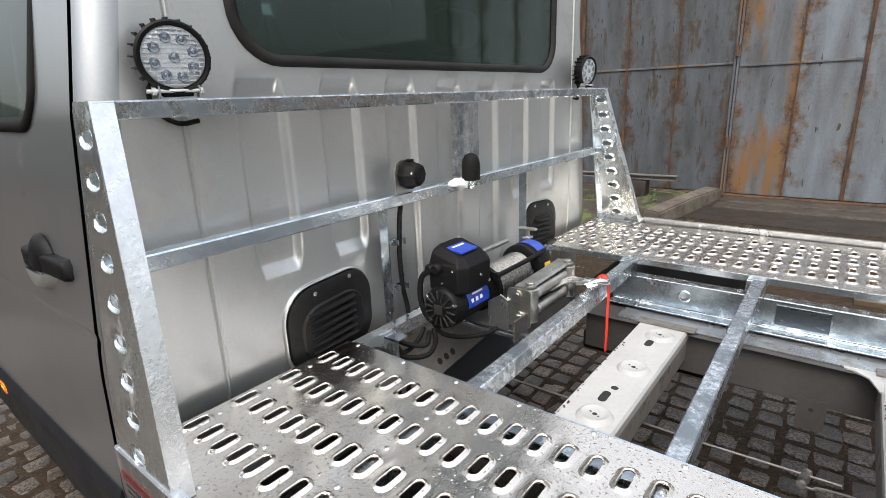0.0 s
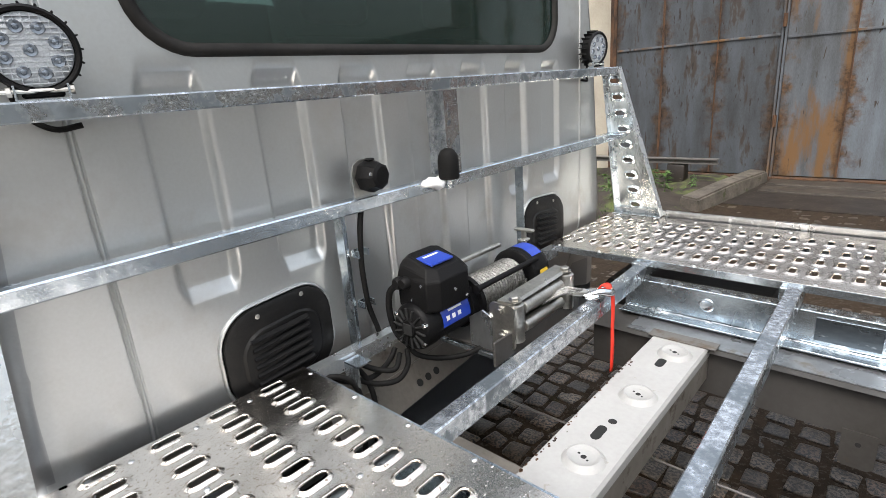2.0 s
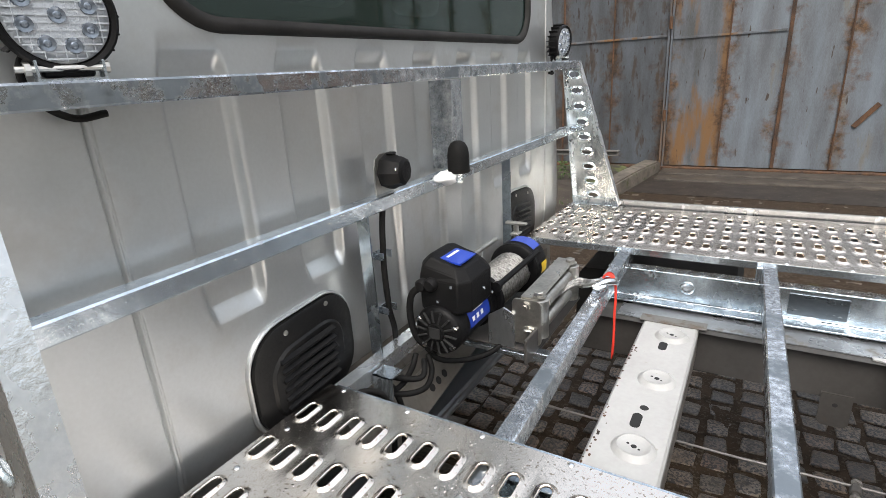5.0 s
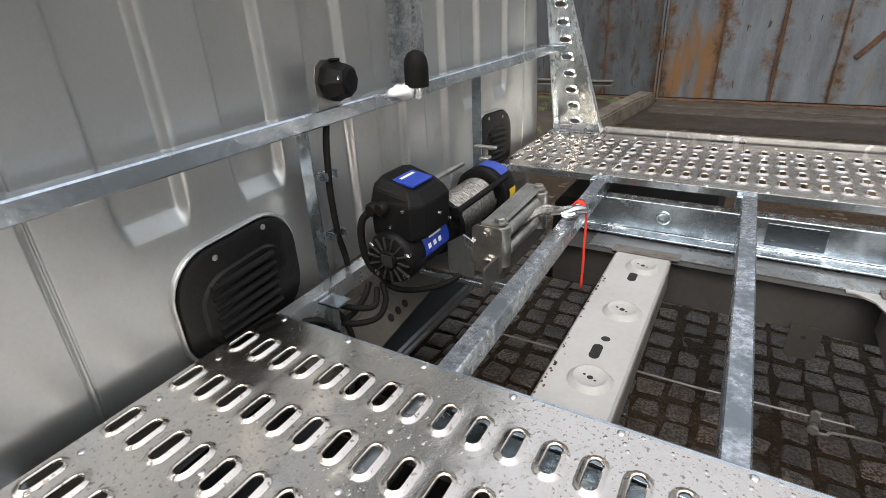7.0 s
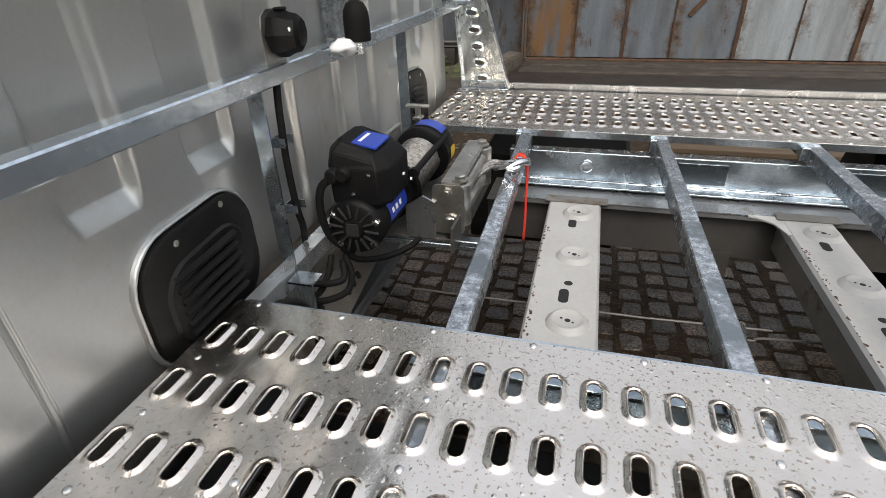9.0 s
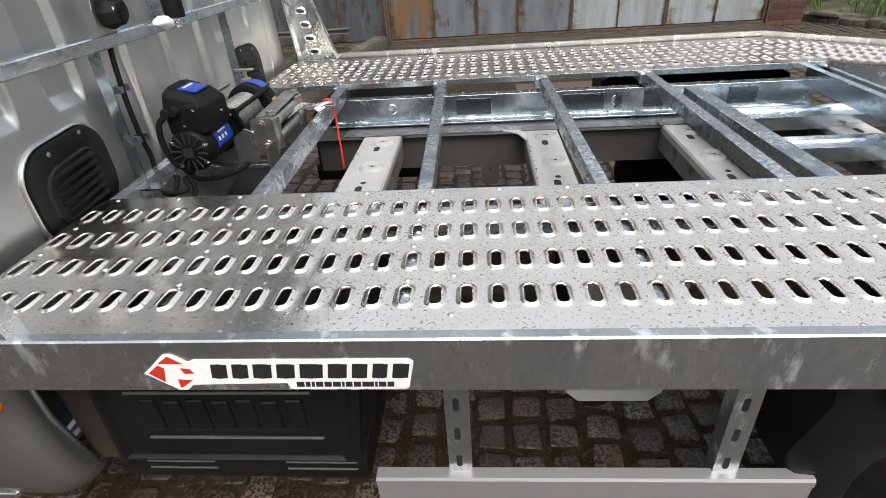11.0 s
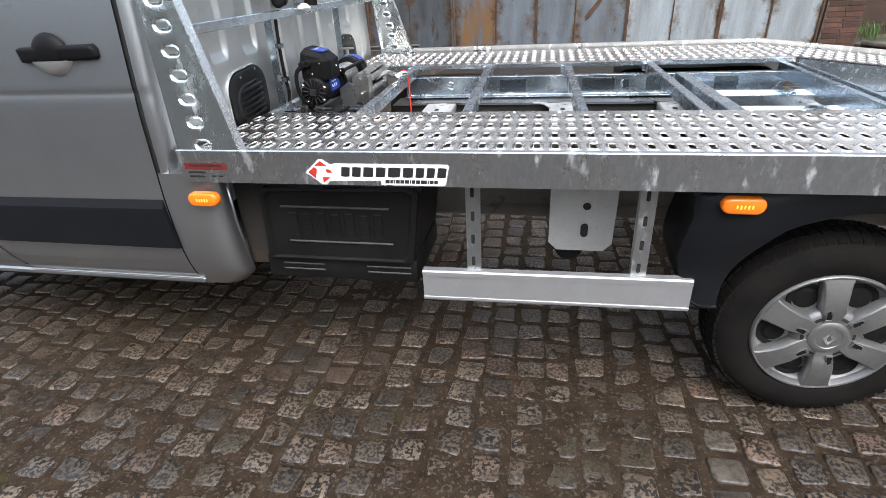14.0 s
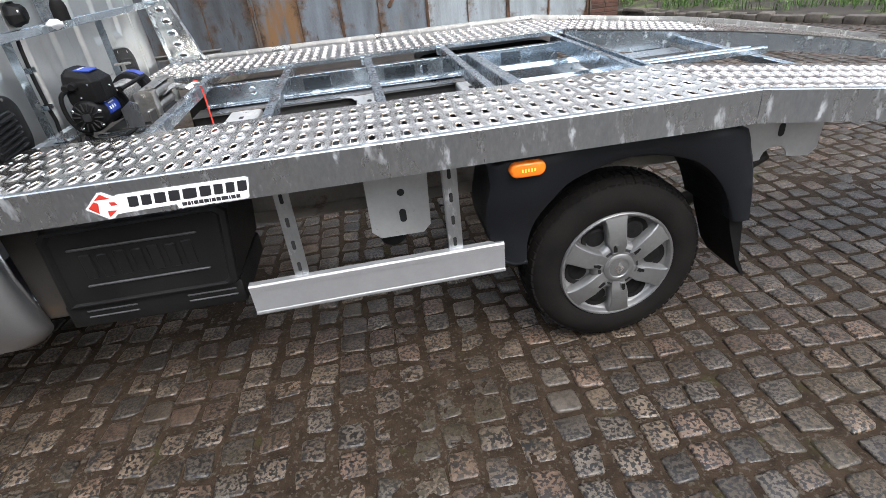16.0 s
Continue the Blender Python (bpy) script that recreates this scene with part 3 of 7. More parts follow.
# beams along the chassis
for y, s in ((1.728, 1), (0.632, -1)):
    bm = B()
    C = [(0, 0.895), (0.05, 0.895), (0.05, 0.89), (0.005, 0.89), (0.005, 0.802), (0.05, 0.802), (0.05, 0.797), (0, 0.797)]
    quad_faces(bm, [[(x, y + a * s, b) for a, b in C] for x in (0.35, 2.44)])
    part("long_beam", bm, GALV_WEB, deck, "galvanised channel beam along the chassis")
    # edge strip: paler zinc as the far beam's bright line, darker on the near
    bm = B()
    box(bm, 0.35, 2.44, y - 0.002, y + 0.05, 0.8955, 0.899, 0.001) if s > 0 else box(bm, 0.40, 2.44, y - 0.05, y + 0.002, 0.8955, 0.899, 0.001)
    part("beam_lip", bm, GALV if s > 0 else GALV_WEB, deck, "galvanised beam edge strip toned for its light")
    # lower flange turned inwards, with a weld seam along it
    bm = B()
    if s > 0:
        box(bm, 0.35, 2.44, y - 0.055, y - 0.0005, 0.790, 0.796, 0.001)
        part("lower_flange", bm, GALV_WEB, deck)
        bm = B()
        wob = random.Random(5)
        tube(bm, [(0.36 + 0.02 * k, y - 0.006 + wob.uniform(-0.001, 0.001), 0.7965 + wob.uniform(-0.0005, 0.0008)) for k in range(104)], [wob.uniform(0.002, 0.0034) for k in range(104)], 6)
        part("weld_seam", bm, GALV_MOT, deck)
    else:
        bm.free()
    # added plates; the far ones' dark colour stands for openings and reflections
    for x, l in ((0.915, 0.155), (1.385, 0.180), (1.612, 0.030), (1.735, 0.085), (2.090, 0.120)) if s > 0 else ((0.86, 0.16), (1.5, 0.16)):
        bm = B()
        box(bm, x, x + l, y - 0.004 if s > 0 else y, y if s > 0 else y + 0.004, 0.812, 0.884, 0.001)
        part("splice_plate", bm, GALV_PATCH if s > 0 else GALV_WEB, deck, "added dark plate standing for a dark patch of the web" if s > 0 else "")
    for x in (0.62, 1.05, 1.62):
        bm = B()
        lathe(bm, [(0.024, 0), (0.022, 0.002), (0.018, 0.0025), (0.015, 0.0008), (0.0, 0.0012)], (x, y, 0.85), (0, -s, 0), 18)
        part("bolt", bm, GALV, deck, smooth=40)
# the tail beam at the kink
bm = B()
profile_bar(bm, [(0, 0), (0.03, 0), (0.03, -0.05), (0.065, -0.05), (0.065, 0), (0.085, 0), (0.085, -0.075), (0.08, -0.075), (0.08, -0.055), (0.005, -0.055), (0.005, -0.075), (0, -0.075)], (2.405, 0.602, 0.945), (2.405, 1.758, 0.945), (1, 0, 0), (0, 0, 1))
part("tail_beam", bm, GALV, deck, "folded galvanised tail beam")
# stowed tubes behind the tail beam
for y, z in ((0.98, 0.885), (1.10, 0.87)):
    bm = B()
    box(bm, 2.50, 3.25, y, y + 0.035, z - 0.03, z, 0.003)
    part("stowed_tube", bm, GALV, deck)
bm = B()
box(bm, 3.22, 3.26, 0.62, 1.74, 0.80, 0.84, 0.003)
part("rear_tube", bm, GALV, deck)

# ---- headboard ----
head = thing("headboard", (0.03, 1.18, PLATE_Z), "galvanised steel headboard frame with slotted gussets", "headboard")


def lean(z):
    return 0.004 + (z - 0.985) * 0.105


TOPZ = 1.623
for side in (0, 1):
    def P(x, z, d=0.0):
        y = lean(z) + d
        return Vector((x, y if side == 0 else DECK_W - y, z))

    def x_back(z):
        return 0.032 - (z - 0.985) * 0.066

    def x_front(z):
        return 0.242 - (z - 0.985) * 0.287
    w = Vector((0, 1 if side == 0 else -1, -0.1)).normalized()
    bm = B()
    zs = [1.010 + 0.0695 * k for k in range(9)]
    hw = 0.036

    def xcol(z):
        return 0.122 - (z - 1.0) * 0.158
    col = [xcol(z) for z in zs]
    for z, xc in zip(zs, col):
        a = P(xc, z)
        du = (P(xcol(z + 0.5), z + 0.5) - P(xcol(z - 0.5), z - 0.5))
        slot_tile(bm, a, du, (1, 0, 0), w, 0.0695, 2 * hw, 0.0225, 0.0098, 0.007, -0.004, 4)

    def strip(fa, fb, z0, z1):
        bm.faces.new([bm.verts.new(p) for p in (P(fa(z0), z0), P(fb(z0), z0), P(fb(z1), z1), P(fa(z1), z1))])
    for z, xc in zip(zs, col):
        z0, z1 = z - 0.03475, z + 0.03475
        strip(x_back, lambda q: xcol(q) - hw, z0, z1)
        strip(lambda q: xcol(q) + hw, x_front, z0, z1)
    strip(x_back, x_front, zs[-1] + 0.03475, TOPZ)
    bmesh.ops.remove_doubles(bm, verts=bm.verts, dist=0.0006)
    part("gusset", bm, GALV_GUS, head, "streaky galvanised gusset plate with a row of punched slots", smooth=45)
    # folded flange along the sloping edge
    bm = B()
    sg = 1 if side == 0 else -1
    rings = []
    for z in (0.972, TOPZ):
        p = P(x_front(z), z)
        rings.append([p + Vector((0, 0, 0)), p + Vector((0.004, 0, 0)), p + Vector((0.004, sg * 0.038, 0)), p + Vector((0, sg * 0.038, 0))])
    quad_faces(bm, rings)
    part("post_flange", bm, GALV_POST, head, "galvanised post flange, paled for its sky reflection")
    bm = B()
    rings = []
    for z in (0.975, TOPZ - 0.01):
        p = P(x_back(z), z)
        rings.append([p, p + Vector((0, sg * 0.03, 0)), p + Vector((-0.004, sg * 0.03, 0)), p + Vector((-0.004, 0, 0))])
    quad_faces(bm, rings)
    part("rear_flange", bm, GALV, head)
    bm = B()
    box(bm, 0.025, 0.245, *(sorted((P(0, 0.985).y + sg * 0.002, P(0, 0.985).y + sg * 0.04))), 0.966, 0.9705, 0.001)
    part("foot_plate", bm, GALV, head)
bm = B()
xf = 0.242 - (TOPZ - 0.985) * 0.287
box(bm, xf - 0.042, xf + 0.005, lean(TOPZ) + 0.002, DECK_W - lean(TOPZ) - 0.002, TOPZ - 0.032, TOPZ, 0.003)
part("top_bar", bm, GALV_MOT, head, "galvanised box section top bar")
bm = B()
box(bm, 0.008, 0.046, 0.045, DECK_W - 0.045, 1.312, 1.346, 0.003)
part("middle_bar", bm, GALV, head, "galvanised box section middle bar")
for y in (0.05, DECK_W - 0.09):
    bm = B()
    box(bm, 0.02, 0.075, y, y + 0.04, 1.318, 1.34, 0.004)
    part("end_clip", bm, GALV, head)
for y, z0 in ((0.752, PLATE_Z - 0.003), (1.540, PLATE_Z - 0.003)):
    bm = B()
    profile_bar(bm, [(0, 0), (0.032, 0), (0.032, 0.004), (0.004, 0.004), (0.004, 0.032), (0, 0.032)], (0.012, y, z0), (0.012, y, 1.313), (0, 1, 0), (1, 0, 0))
    # darkened zinc copy, since plain zinc mirrors too much sky here
    part("upright_angle", bm, GALV_WEB, head)
bm = B()
profile_bar(bm, [(0, 0), (0.07, 0), (0.07, 0.06), (0.066, 0.06), (0.066, 0.004), (0, 0.004)], (-0.03, 1.160, 1.346), (-0.03, 1.160, 1.588), (1, 0, 0), (0, 1, 0))
part("centre_strut", bm, GALV_MOT, head, "folded galvanised centre strut")
for z in (1.207, 1.067):
    bm = B()
    pr = [(0, 0), (0.035, 0), (0.035, 0.03), (0.032, 0.03), (0.032, 0.003), (0.003, 0.003), (0.003, 0.03), (0, 0.03)]
    profile_bar(bm, pr, (0.020, 0.786, z - 0.009), (0.020, 0.786, z + 0.009), (0, 1, 0), (1, 0, 0))
    part("cable_clip", bm, GALV, head)

# folded legs under the tail
for z0, z1, y in ((0.80, 0.72, 0.30), (0.755, 0.715, 0.36)):
    bm = B()
    tube(bm, [(3.02, y, z0), (3.75, y + 0.05, z1)], 0.016, 8)
    part("tail_leg", bm, ALU_GUARD, deck, smooth=True)

# ---- the cab ----
CAB_MID = 1.18
WALL_X = -0.030


def lerp_table(tab, q):
    for (a, va), (b, vb) in zip(tab, tab[1:]):
        if q <= b:
            return va + (vb - va) * max(0.0, (q - a)) / (b - a)
    return tab[-1][1]


SIDE = [(0.40, 0.115), (0.455, 0.092), (0.475, 0.080), (0.50, 0.068), (0.54, 0.054), (0.60, 0.041), (0.70, 0.033), (0.82, 0.030), (1.08, 0.0405), (1.13, 0.0446), (1.150, 0.0472), (1.160, 0.0494), (1.165, 0.0500), (1.170, 0.0496), (1.175, 0.0482), (1.180, 0.0480), (1.21, 0.0515), (1.60, 0.092), (2.0, 0.165), (2.30, 0.27), (2.42, 0.50)]


def side_y(z):
    return lerp_table(SIDE, z)


def ease(t):
    t = min(1.0, max(0.0, t))
    return t * t * (3 - 2 * t)


RIB_R = 0.020
RIBS = [(0.385 + 0.235 * k, 0.385 + 0.235 * k + 0.128, 1.20 if k in (0, 1, 5, 6) else 0.93) for k in range(7)]


def foot(z):
    """How far the wall draws back at its foot."""
    return 0.018 * max(0.0, (0.992 - z) / 0.1) ** 1.5


def wall_x(y, z):
    """The pressed rear wall: recessed panels and two weld beads."""
    x = WALL_X
    for a, b, low in RIBS:
        # rounded corners: distance to the edge of a rounded rectangle
        dy, dz = min(y - a, b - y), min((z - low) * 0.30, (1.664 - z) * 0.32)
        d = RIB_R - math.hypot(RIB_R - dy, RIB_R - dz) if dy < RIB_R and dz < RIB_R else min(dy, dz)
        x -= 0.020 * ease((d + 0.004) / 0.015)
    for s in (0.267, 2 * CAB_MID - 0.267):
        x += 0.0040 * math.exp(-((y - s) / 0.0024) ** 2) - 0.0050 * math.exp(-((abs(y - s) - 0.0050) / 0.0016) ** 2)
    x -= foot(z)
    return x


WIN = (1.150, 1.934, 1.49, 0.46, 0.11)
cab = thing("van_cab", (-0.9, CAB_MID, 0.45), "silver grey double cab of a van, wet from rain", "van")

ys = sorted({round(0.2 + 0.0125 * k, 5) for k in range(158)} | {0.2 + 1.96})
ys = [y for y in ys if y <= 2.16]
for a, b, low in RIBS:
    for e in (-0.004, 0.0, 0.004, 0.008, 0.012, 0.016, 0.020, 0.024, 0.030):
        ys += [a + e, b - e]
for s in (0.267, 2 * CAB_MID - 0.267):
    ys += [s + d for d in [0.0018 * k for k in range(-7, 8)]]
ys = sorted(set(round(y, 4) for y in ys))
zs = sorted(set([round(0.60 + 0.0175 * k, 4) for k in range(97)] + [1.196 + 0.004 * k for k in range(9)] + [1.632 + 0.004 * k for k in range(9)]))
bm = B()
grid = []
for z in zs:
    row, e = [], side_y(z)
    corner = [radians(a) for a in (0, 8, 18, 30, 42, 55, 68, 80)]
    for a in corner:
        row.append((WALL_X - 0.055 + (0.055 - min(0.05, foot(z))) * math.sin(a), e + 0.07 * (1 - math.cos(a))))
    row += [(wall_x(y, z), y) for y in ys]
    for a in reversed(corner):
        row.append((WALL_X - 0.055 + (0.055 - min(0.05, foot(z))) * math.sin(a), 2 * CAB_MID - e - 0.07 * (1 - math.cos(a))))
    grid.append([bm.verts.new((x, y, z)) for x, y in row])


def in_window(y, z, grow=0.0):
    cy, cz, w, h, r = WIN
    dy, dz = abs(y - cy) - (w / 2 + grow - r), abs(z - cz) - (h / 2 + grow - r)
    return math.hypot(max(dy, 0), max(dz, 0)) + min(max(dy, dz), 0) < r


for r0, r1 in zip(grid, grid[1:]):
    for i in range(len(r0) - 1):
        c = (r0[i].co + r1[i + 1].co) / 2
        if not in_window(c.y, c.z, 0.004):
            bm.faces.new((r0[i], r0[i + 1], r1[i + 1], r1[i]))
rear = part("rear_wall", bm, PAINT, cab, "silver pressed steel rear wall with recessed ribs", smooth=True)
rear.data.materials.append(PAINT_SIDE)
# faces turned sideways take the shaded paint copy
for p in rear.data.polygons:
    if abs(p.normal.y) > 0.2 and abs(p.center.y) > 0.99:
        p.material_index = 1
# rear window with its rubber seal
bm = B()
cy, cz, w, h, r = WIN
rings = []
for g, dx in ((-0.012, -0.012), (-0.012, 0.006), (0.0, 0.012), (0.009, 0.010), (0.014, 0.0), (0.014, -0.014)):
    rings.append([(WALL_X + dx, cy + a, cz + b) for a, b in rrect(w + 2 * g, h + 2 * g, r + g, 8)])
quad_faces(bm, rings, True, False)
seal = part("window_seal", bm, SEAL_DUSTY, cab, "dusty black rubber window seal", smooth=True)
bm = B()
prism(bm, rrect(w + 0.01, h + 0.01, r, 8), (WALL_X - 0.008, cy, cz), (0, 1, 0), (0, 0, 1), (1, 0, 0), 0.005)
part("rear_window", bm, GLASS_DK, cab, "dark green tinted rear window")
# dark trim and seat backs inside
bm = B()
box(bm, -2.3, -0.32, 0.3, 2.06, 0.62, 0.64)
box(bm, -2.3, -2.28, 0.3, 2.06, 0.64, 2.2)
part("cab_lining", bm, BLACK, cab)
for y in (0.62, 1.18, 1.74):
    bm = B()
    box(bm, -0.50, -0.36, y - 0.23, y + 0.23, 1.0, 1.78, 0.05, 3)
    box(bm, -0.48, -0.38, y - 0.12, y + 0.12, 1.82, 1.98, 0.04, 3)
    part("seat_back", bm, FENDER, cab, "grey seat back", smooth=40)
# wheel arch vents on the wall
for side in (0, 1):
    vy = 0.578 if side == 0 else 2 * CAB_MID - 0.578
    vz = 1.030
    bm = B()
    rings = []
    base = rrect(0.290, 0.240, 0.085, 7)
    for s, dx in ((1.06, 0.0), (1.055, 0.008), (1.03, 0.011), (1.01, 0.008), (1.0, 0.003)):
        rings.append([(WALL_X + dx, vy + a * s, vz + b * s + 0.018 * (a / 0.27 if side == 0 else -a / 0.27)) for a, b in base])
    quad_faces(bm, rings, True, False)
    part("vent_seal", bm, PAINT, cab, "painted lip round the vent", smooth=True)
    bm = B()
    rings = []
    for s, dx in ((1.0, 0.002), (0.99, 0.016), (0.93, 0.020), (0.74, 0.019), (0.70, 0.024), (0.66, 0.024)):
        rings.append([(WALL_X + dx, vy + a * s, vz + b * s * (1 if s > 0.8 else 0.9) + 0.018 * (a / 0.27 if side == 0 else -a / 0.27) - (0.012 if s < 0.8 else 0)) for a, b in base])
    quad_faces(bm, rings)
    vent = part("vent", bm, PLASTIC_WORN, cab, "dusty black plastic vent grille", smooth=35)
    for k in range(6):
        bm = B()
        z = vz - 0.060 + k * 0.0215
        tl = radians(35)
        box(bm, WALL_X + 0.022, WALL_X + 0.036, vy - 0.076 - 0.008, vy + 0.076 - 0.008, z - 0.004, z + 0.004, 0.002, 1, Matrix.Rotation(tl, 4, "Y") @ Matrix.Rotation(0.13 if side == 0 else -0.13, 4, "X"))
        part("slat", bm, PLASTIC, vent)
    for dy, dz in ((-0.055, 0.095), (0.065, 0.110)):
        bm = B()
        lathe(bm, [(0.006, 0), (0.006, 0.003), (0.003, 0.004), (0, 0.004)], (WALL_X + 0.018, vy + dy * (1 if side == 0 else -1), vz + dz), (1, 0, 0), 10)
        part("screw", bm, STEEL, vent)

# side of the cab: door, pillars, sill
DOOR_X0, DOOR_X1 = -1.12, -0.104


def side_sheet(x0, x1, z0, z1, hole=None, inset=0.0, both=0, nx=24, nz=40):
    bm = B()
    rows = []
    zl = sorted([z0 + (z1 - z0) * k / nz for k in range(nz + 1)] + [z for z, y in SIDE if z0 < z < z1])
    for k in range(len(zl)):
        z = zl[k]
        rows.append([bm.verts.new((x0 + (x1 - x0) * i / nx, (side_y(z) + inset) if both == 0 else 2 * CAB_MID - side_y(z) - inset, z)) for i in range(nx + 1)])
    for a, b in zip(rows, rows[1:]):
        for i in range(nx):
            c = (a[i].co + b[i + 1].co) / 2
            if not (hole and hole(c.x, c.z)):
                bm.faces.new((a[i], a[i + 1], b[i + 1], b[i]))
    return bm


def win_hole(x, z):
    dx, dz = abs(x + 0.675) - (0.36 - 0.09), abs(z - 1.88) - (0.30 - 0.09)
    return math.hypot(max(dx, 0), max(dz, 0)) + min(max(dx, dz), 0) < 0.09


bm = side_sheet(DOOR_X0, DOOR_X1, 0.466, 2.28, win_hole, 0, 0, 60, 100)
door = part("door", bm, PAINT_SIDE, cab, "silver rear side door in the darker paint copy", smooth=True)
bm = B()
rings = []
for g, dy in ((0.012, 0.002), (0.012, -0.006), (-0.004, -0.010), (-0.022, -0.004), (-0.022, 0.006)):
    rings.append([(-0.675 + a, side_y(1.88 + b) + dy, 1.88 + b) for a, b in rrect(0.72 + 2 * g, 0.60 + 2 * g, 0.09 + g, 8)])
quad_faces(bm, rings, True, False)
part("side_window_seal", bm, RUBBER, door, smooth=True)
bm = B()
bm.faces.new([bm.verts.new((-0.675 + a, side_y(1.88 + b) + 0.004, 1.88 + b)) for a, b in rrect(0.71, 0.59, 0.085, 8)])
part("side_window", bm, GLASS_DK, door)
# handle: a flat grip over a domed plate, with the bright cup below
bm = B()
rings = []
grip = [(-0.447, 1.262), (-0.425, 1.260), (-0.168, 1.267), (-0.158, 1.275), (-0.160, 1.300), (-0.172, 1.313), (-0.440, 1.309), (-0.456, 1.304)]
gx, gz = -0.308, 1.287
for d, k in ((0.004, 0.92), (-0.010, 1.0), (-0.026, 0.99), (-0.036, 0.90), (-0.041, 0.70), (-0.042, 0.4)):
    rings.append([(gx - 0.028 + (x - gx) * (1 - (1 - k) * 0.35), 0.072 + d + 0.010 * ((x - gx) / 0.15) ** 2, gz + (z - gz) * k) for x, z in grip])
quad_faces(bm, rings)
part("door_handle", bm, PLASTIC, door, "black plastic door handle", smooth=40)
bm = B()
lathe(bm, [(0.071, 0.0), (0.069, 0.006), (0.058, 0.016), (0.035, 0.024), (0.0, 0.026)], (-0.362, side_y(1.28) + 0.001, 1.279), (0, -1, 0), 36, False)
bmesh.ops.bisect_plane(bm, geom=bm.verts[:] + bm.edges[:] + bm.faces[:], plane_co=(0, 0, 1.27), plane_no=(0, 0, 1), clear_inner=True)
part("handle_dome", bm, PLASTIC, door, smooth=True)
bm = B()
lathe(bm, [(0.076, 0.0), (0.074, 0.003), (0.06, 0.0275), (0.03, 0.0285), (0.0, 0.0285)], (-0.362, side_y(1.26) + 0.001, 1.2925), (0, -1, 0), 36, False)
bmesh.ops.bisect_plane(bm, geom=bm.verts[:] + bm.edges[:] + bm.faces[:], plane_co=(0, 0, 1.268), plane_no=(0, 0, 1), clear_outer=True)
part("handle_cup", bm, PAINT, door, "pale hand recess below the handle", smooth=True)
bm = B()
rings = []
for d, gb, gt in ((0.001, 0, 0), (-0.003, 0, 0), (-0.015, 0.004, 0.030), (-0.0158, 0.012, 0.042)):
    rings.append([(x, side_y(z) + d, z) for x, z in ((DOOR_X0 + 0.005, 0.615 + gb), (DOOR_X1 + 0.004, 0.613 + gb), (DOOR_X1 - 0.004, 0.806 - gt), (DOOR_X0 + 0.005, 0.800 - gt))])
quad_faces(bm, rings)
part("side_moulding", bm, FENDER, door, "wet dark plastic rub strip")
bm = B()
seam = smooth_line([(-0.945, 0, 0.612), (-0.925, 0, 0.57), (-0.895, 0, 0.515), (-0.873, 0, 0.484)], 4)
tube(bm, [(p.x, side_y(p.z) - 0.0005, p.z) for p in seam], 0.0032, 6)
part("door_seam", bm, BLACK, door)
bm = B()
tube(bm, [(-1.085, side_y(0.60) - 0.001, 0.60), (-1.028, side_y(0.49) - 0.001, 0.49)], 0.007, 6)
part("door_slot", bm, BLACK, door)
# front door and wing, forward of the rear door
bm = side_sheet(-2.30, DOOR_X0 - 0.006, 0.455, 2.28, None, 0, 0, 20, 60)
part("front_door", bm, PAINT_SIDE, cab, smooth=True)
bm = B()
rings = [[(x, side_y(z) + d, z) for x, z in ((-2.3, 0.615), (DOOR_X0 - 0.012, 0.615), (DOOR_X0 - 0.012, 0.803), (-2.3, 0.803))] for d in (0.001, -0.011)]
quad_faces(bm, rings)
part("front_moulding", bm, FENDER, cab)
bm = side_sheet(-2.30, WALL_X - 0.055, 0.45, 2.28, None, 0, 1, 20, 40)
part("far_side", bm, PAINT_SIDE, cab, smooth=True)
# dark lining behind the door gaps
bm = side_sheet(-2.30, -0.06, 0.47, 1.45, None, 0.012, 0, 10, 40)
part("door_gap", bm, BLACK, cab)
bm = B()
box(bm, -2.3, -0.085, 0.082, 2.278, 0.432, 0.460, 0.008)
box(bm, -2.3, -0.085, 0.13, 2.23, 0.40, 0.432, 0.01)
part("sill", bm, PAINT_SIDE, cab)
# block added below the cab floor to cut the light on the ground
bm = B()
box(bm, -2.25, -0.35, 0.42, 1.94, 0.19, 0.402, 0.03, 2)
part("underbody", bm, CHASSIS_DK, cab, "added dark block that shades the ground under the cab", smooth=40)
bm = B()
box(bm, -0.873, -0.085, 0.078, 0.10, 0.4585, 0.4625, 0.001)
part("sill_edge", bm, PAINT, cab, "pale lower sill edge")
bm = B()
box(bm, -2.3, -0.12, 0.28, 2.08, 2.27, 2.33, 0.02)
box(bm, -2.34, -2.30, 0.1, 2.26, 0.45, 2.2)
part("cab_roof", bm, PAINT_SIDE, cab)
# rear lower corner of the cab side
bm = B()
rows = []
for k in range(25):
    z = 0.428 + (0.90 - 0.428) * k / 24
    e = side_y(z)
    cut = 0.045 * max(0.0, 1 - (z - 0.428) / 0.07) ** 2
    row = [(-0.098, e, z), (-0.02, e, z), (0.02 - cut, e, z), (0.054 - cut, e + 0.004, z), (0.081 - cut, e + 0.016, z), (0.097 - cut, e + 0.036, z), (0.102 - cut, e + 0.06, z), (0.102 - cut, e + 0.075, z), (0.087 - cut, e + 0.077, z), (0.03, e + 0.10, z), (-0.098, e + 0.12, z)]
    rows.append(row)
quad_faces(bm, rows)
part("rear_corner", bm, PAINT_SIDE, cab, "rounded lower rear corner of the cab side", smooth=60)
bm = B()
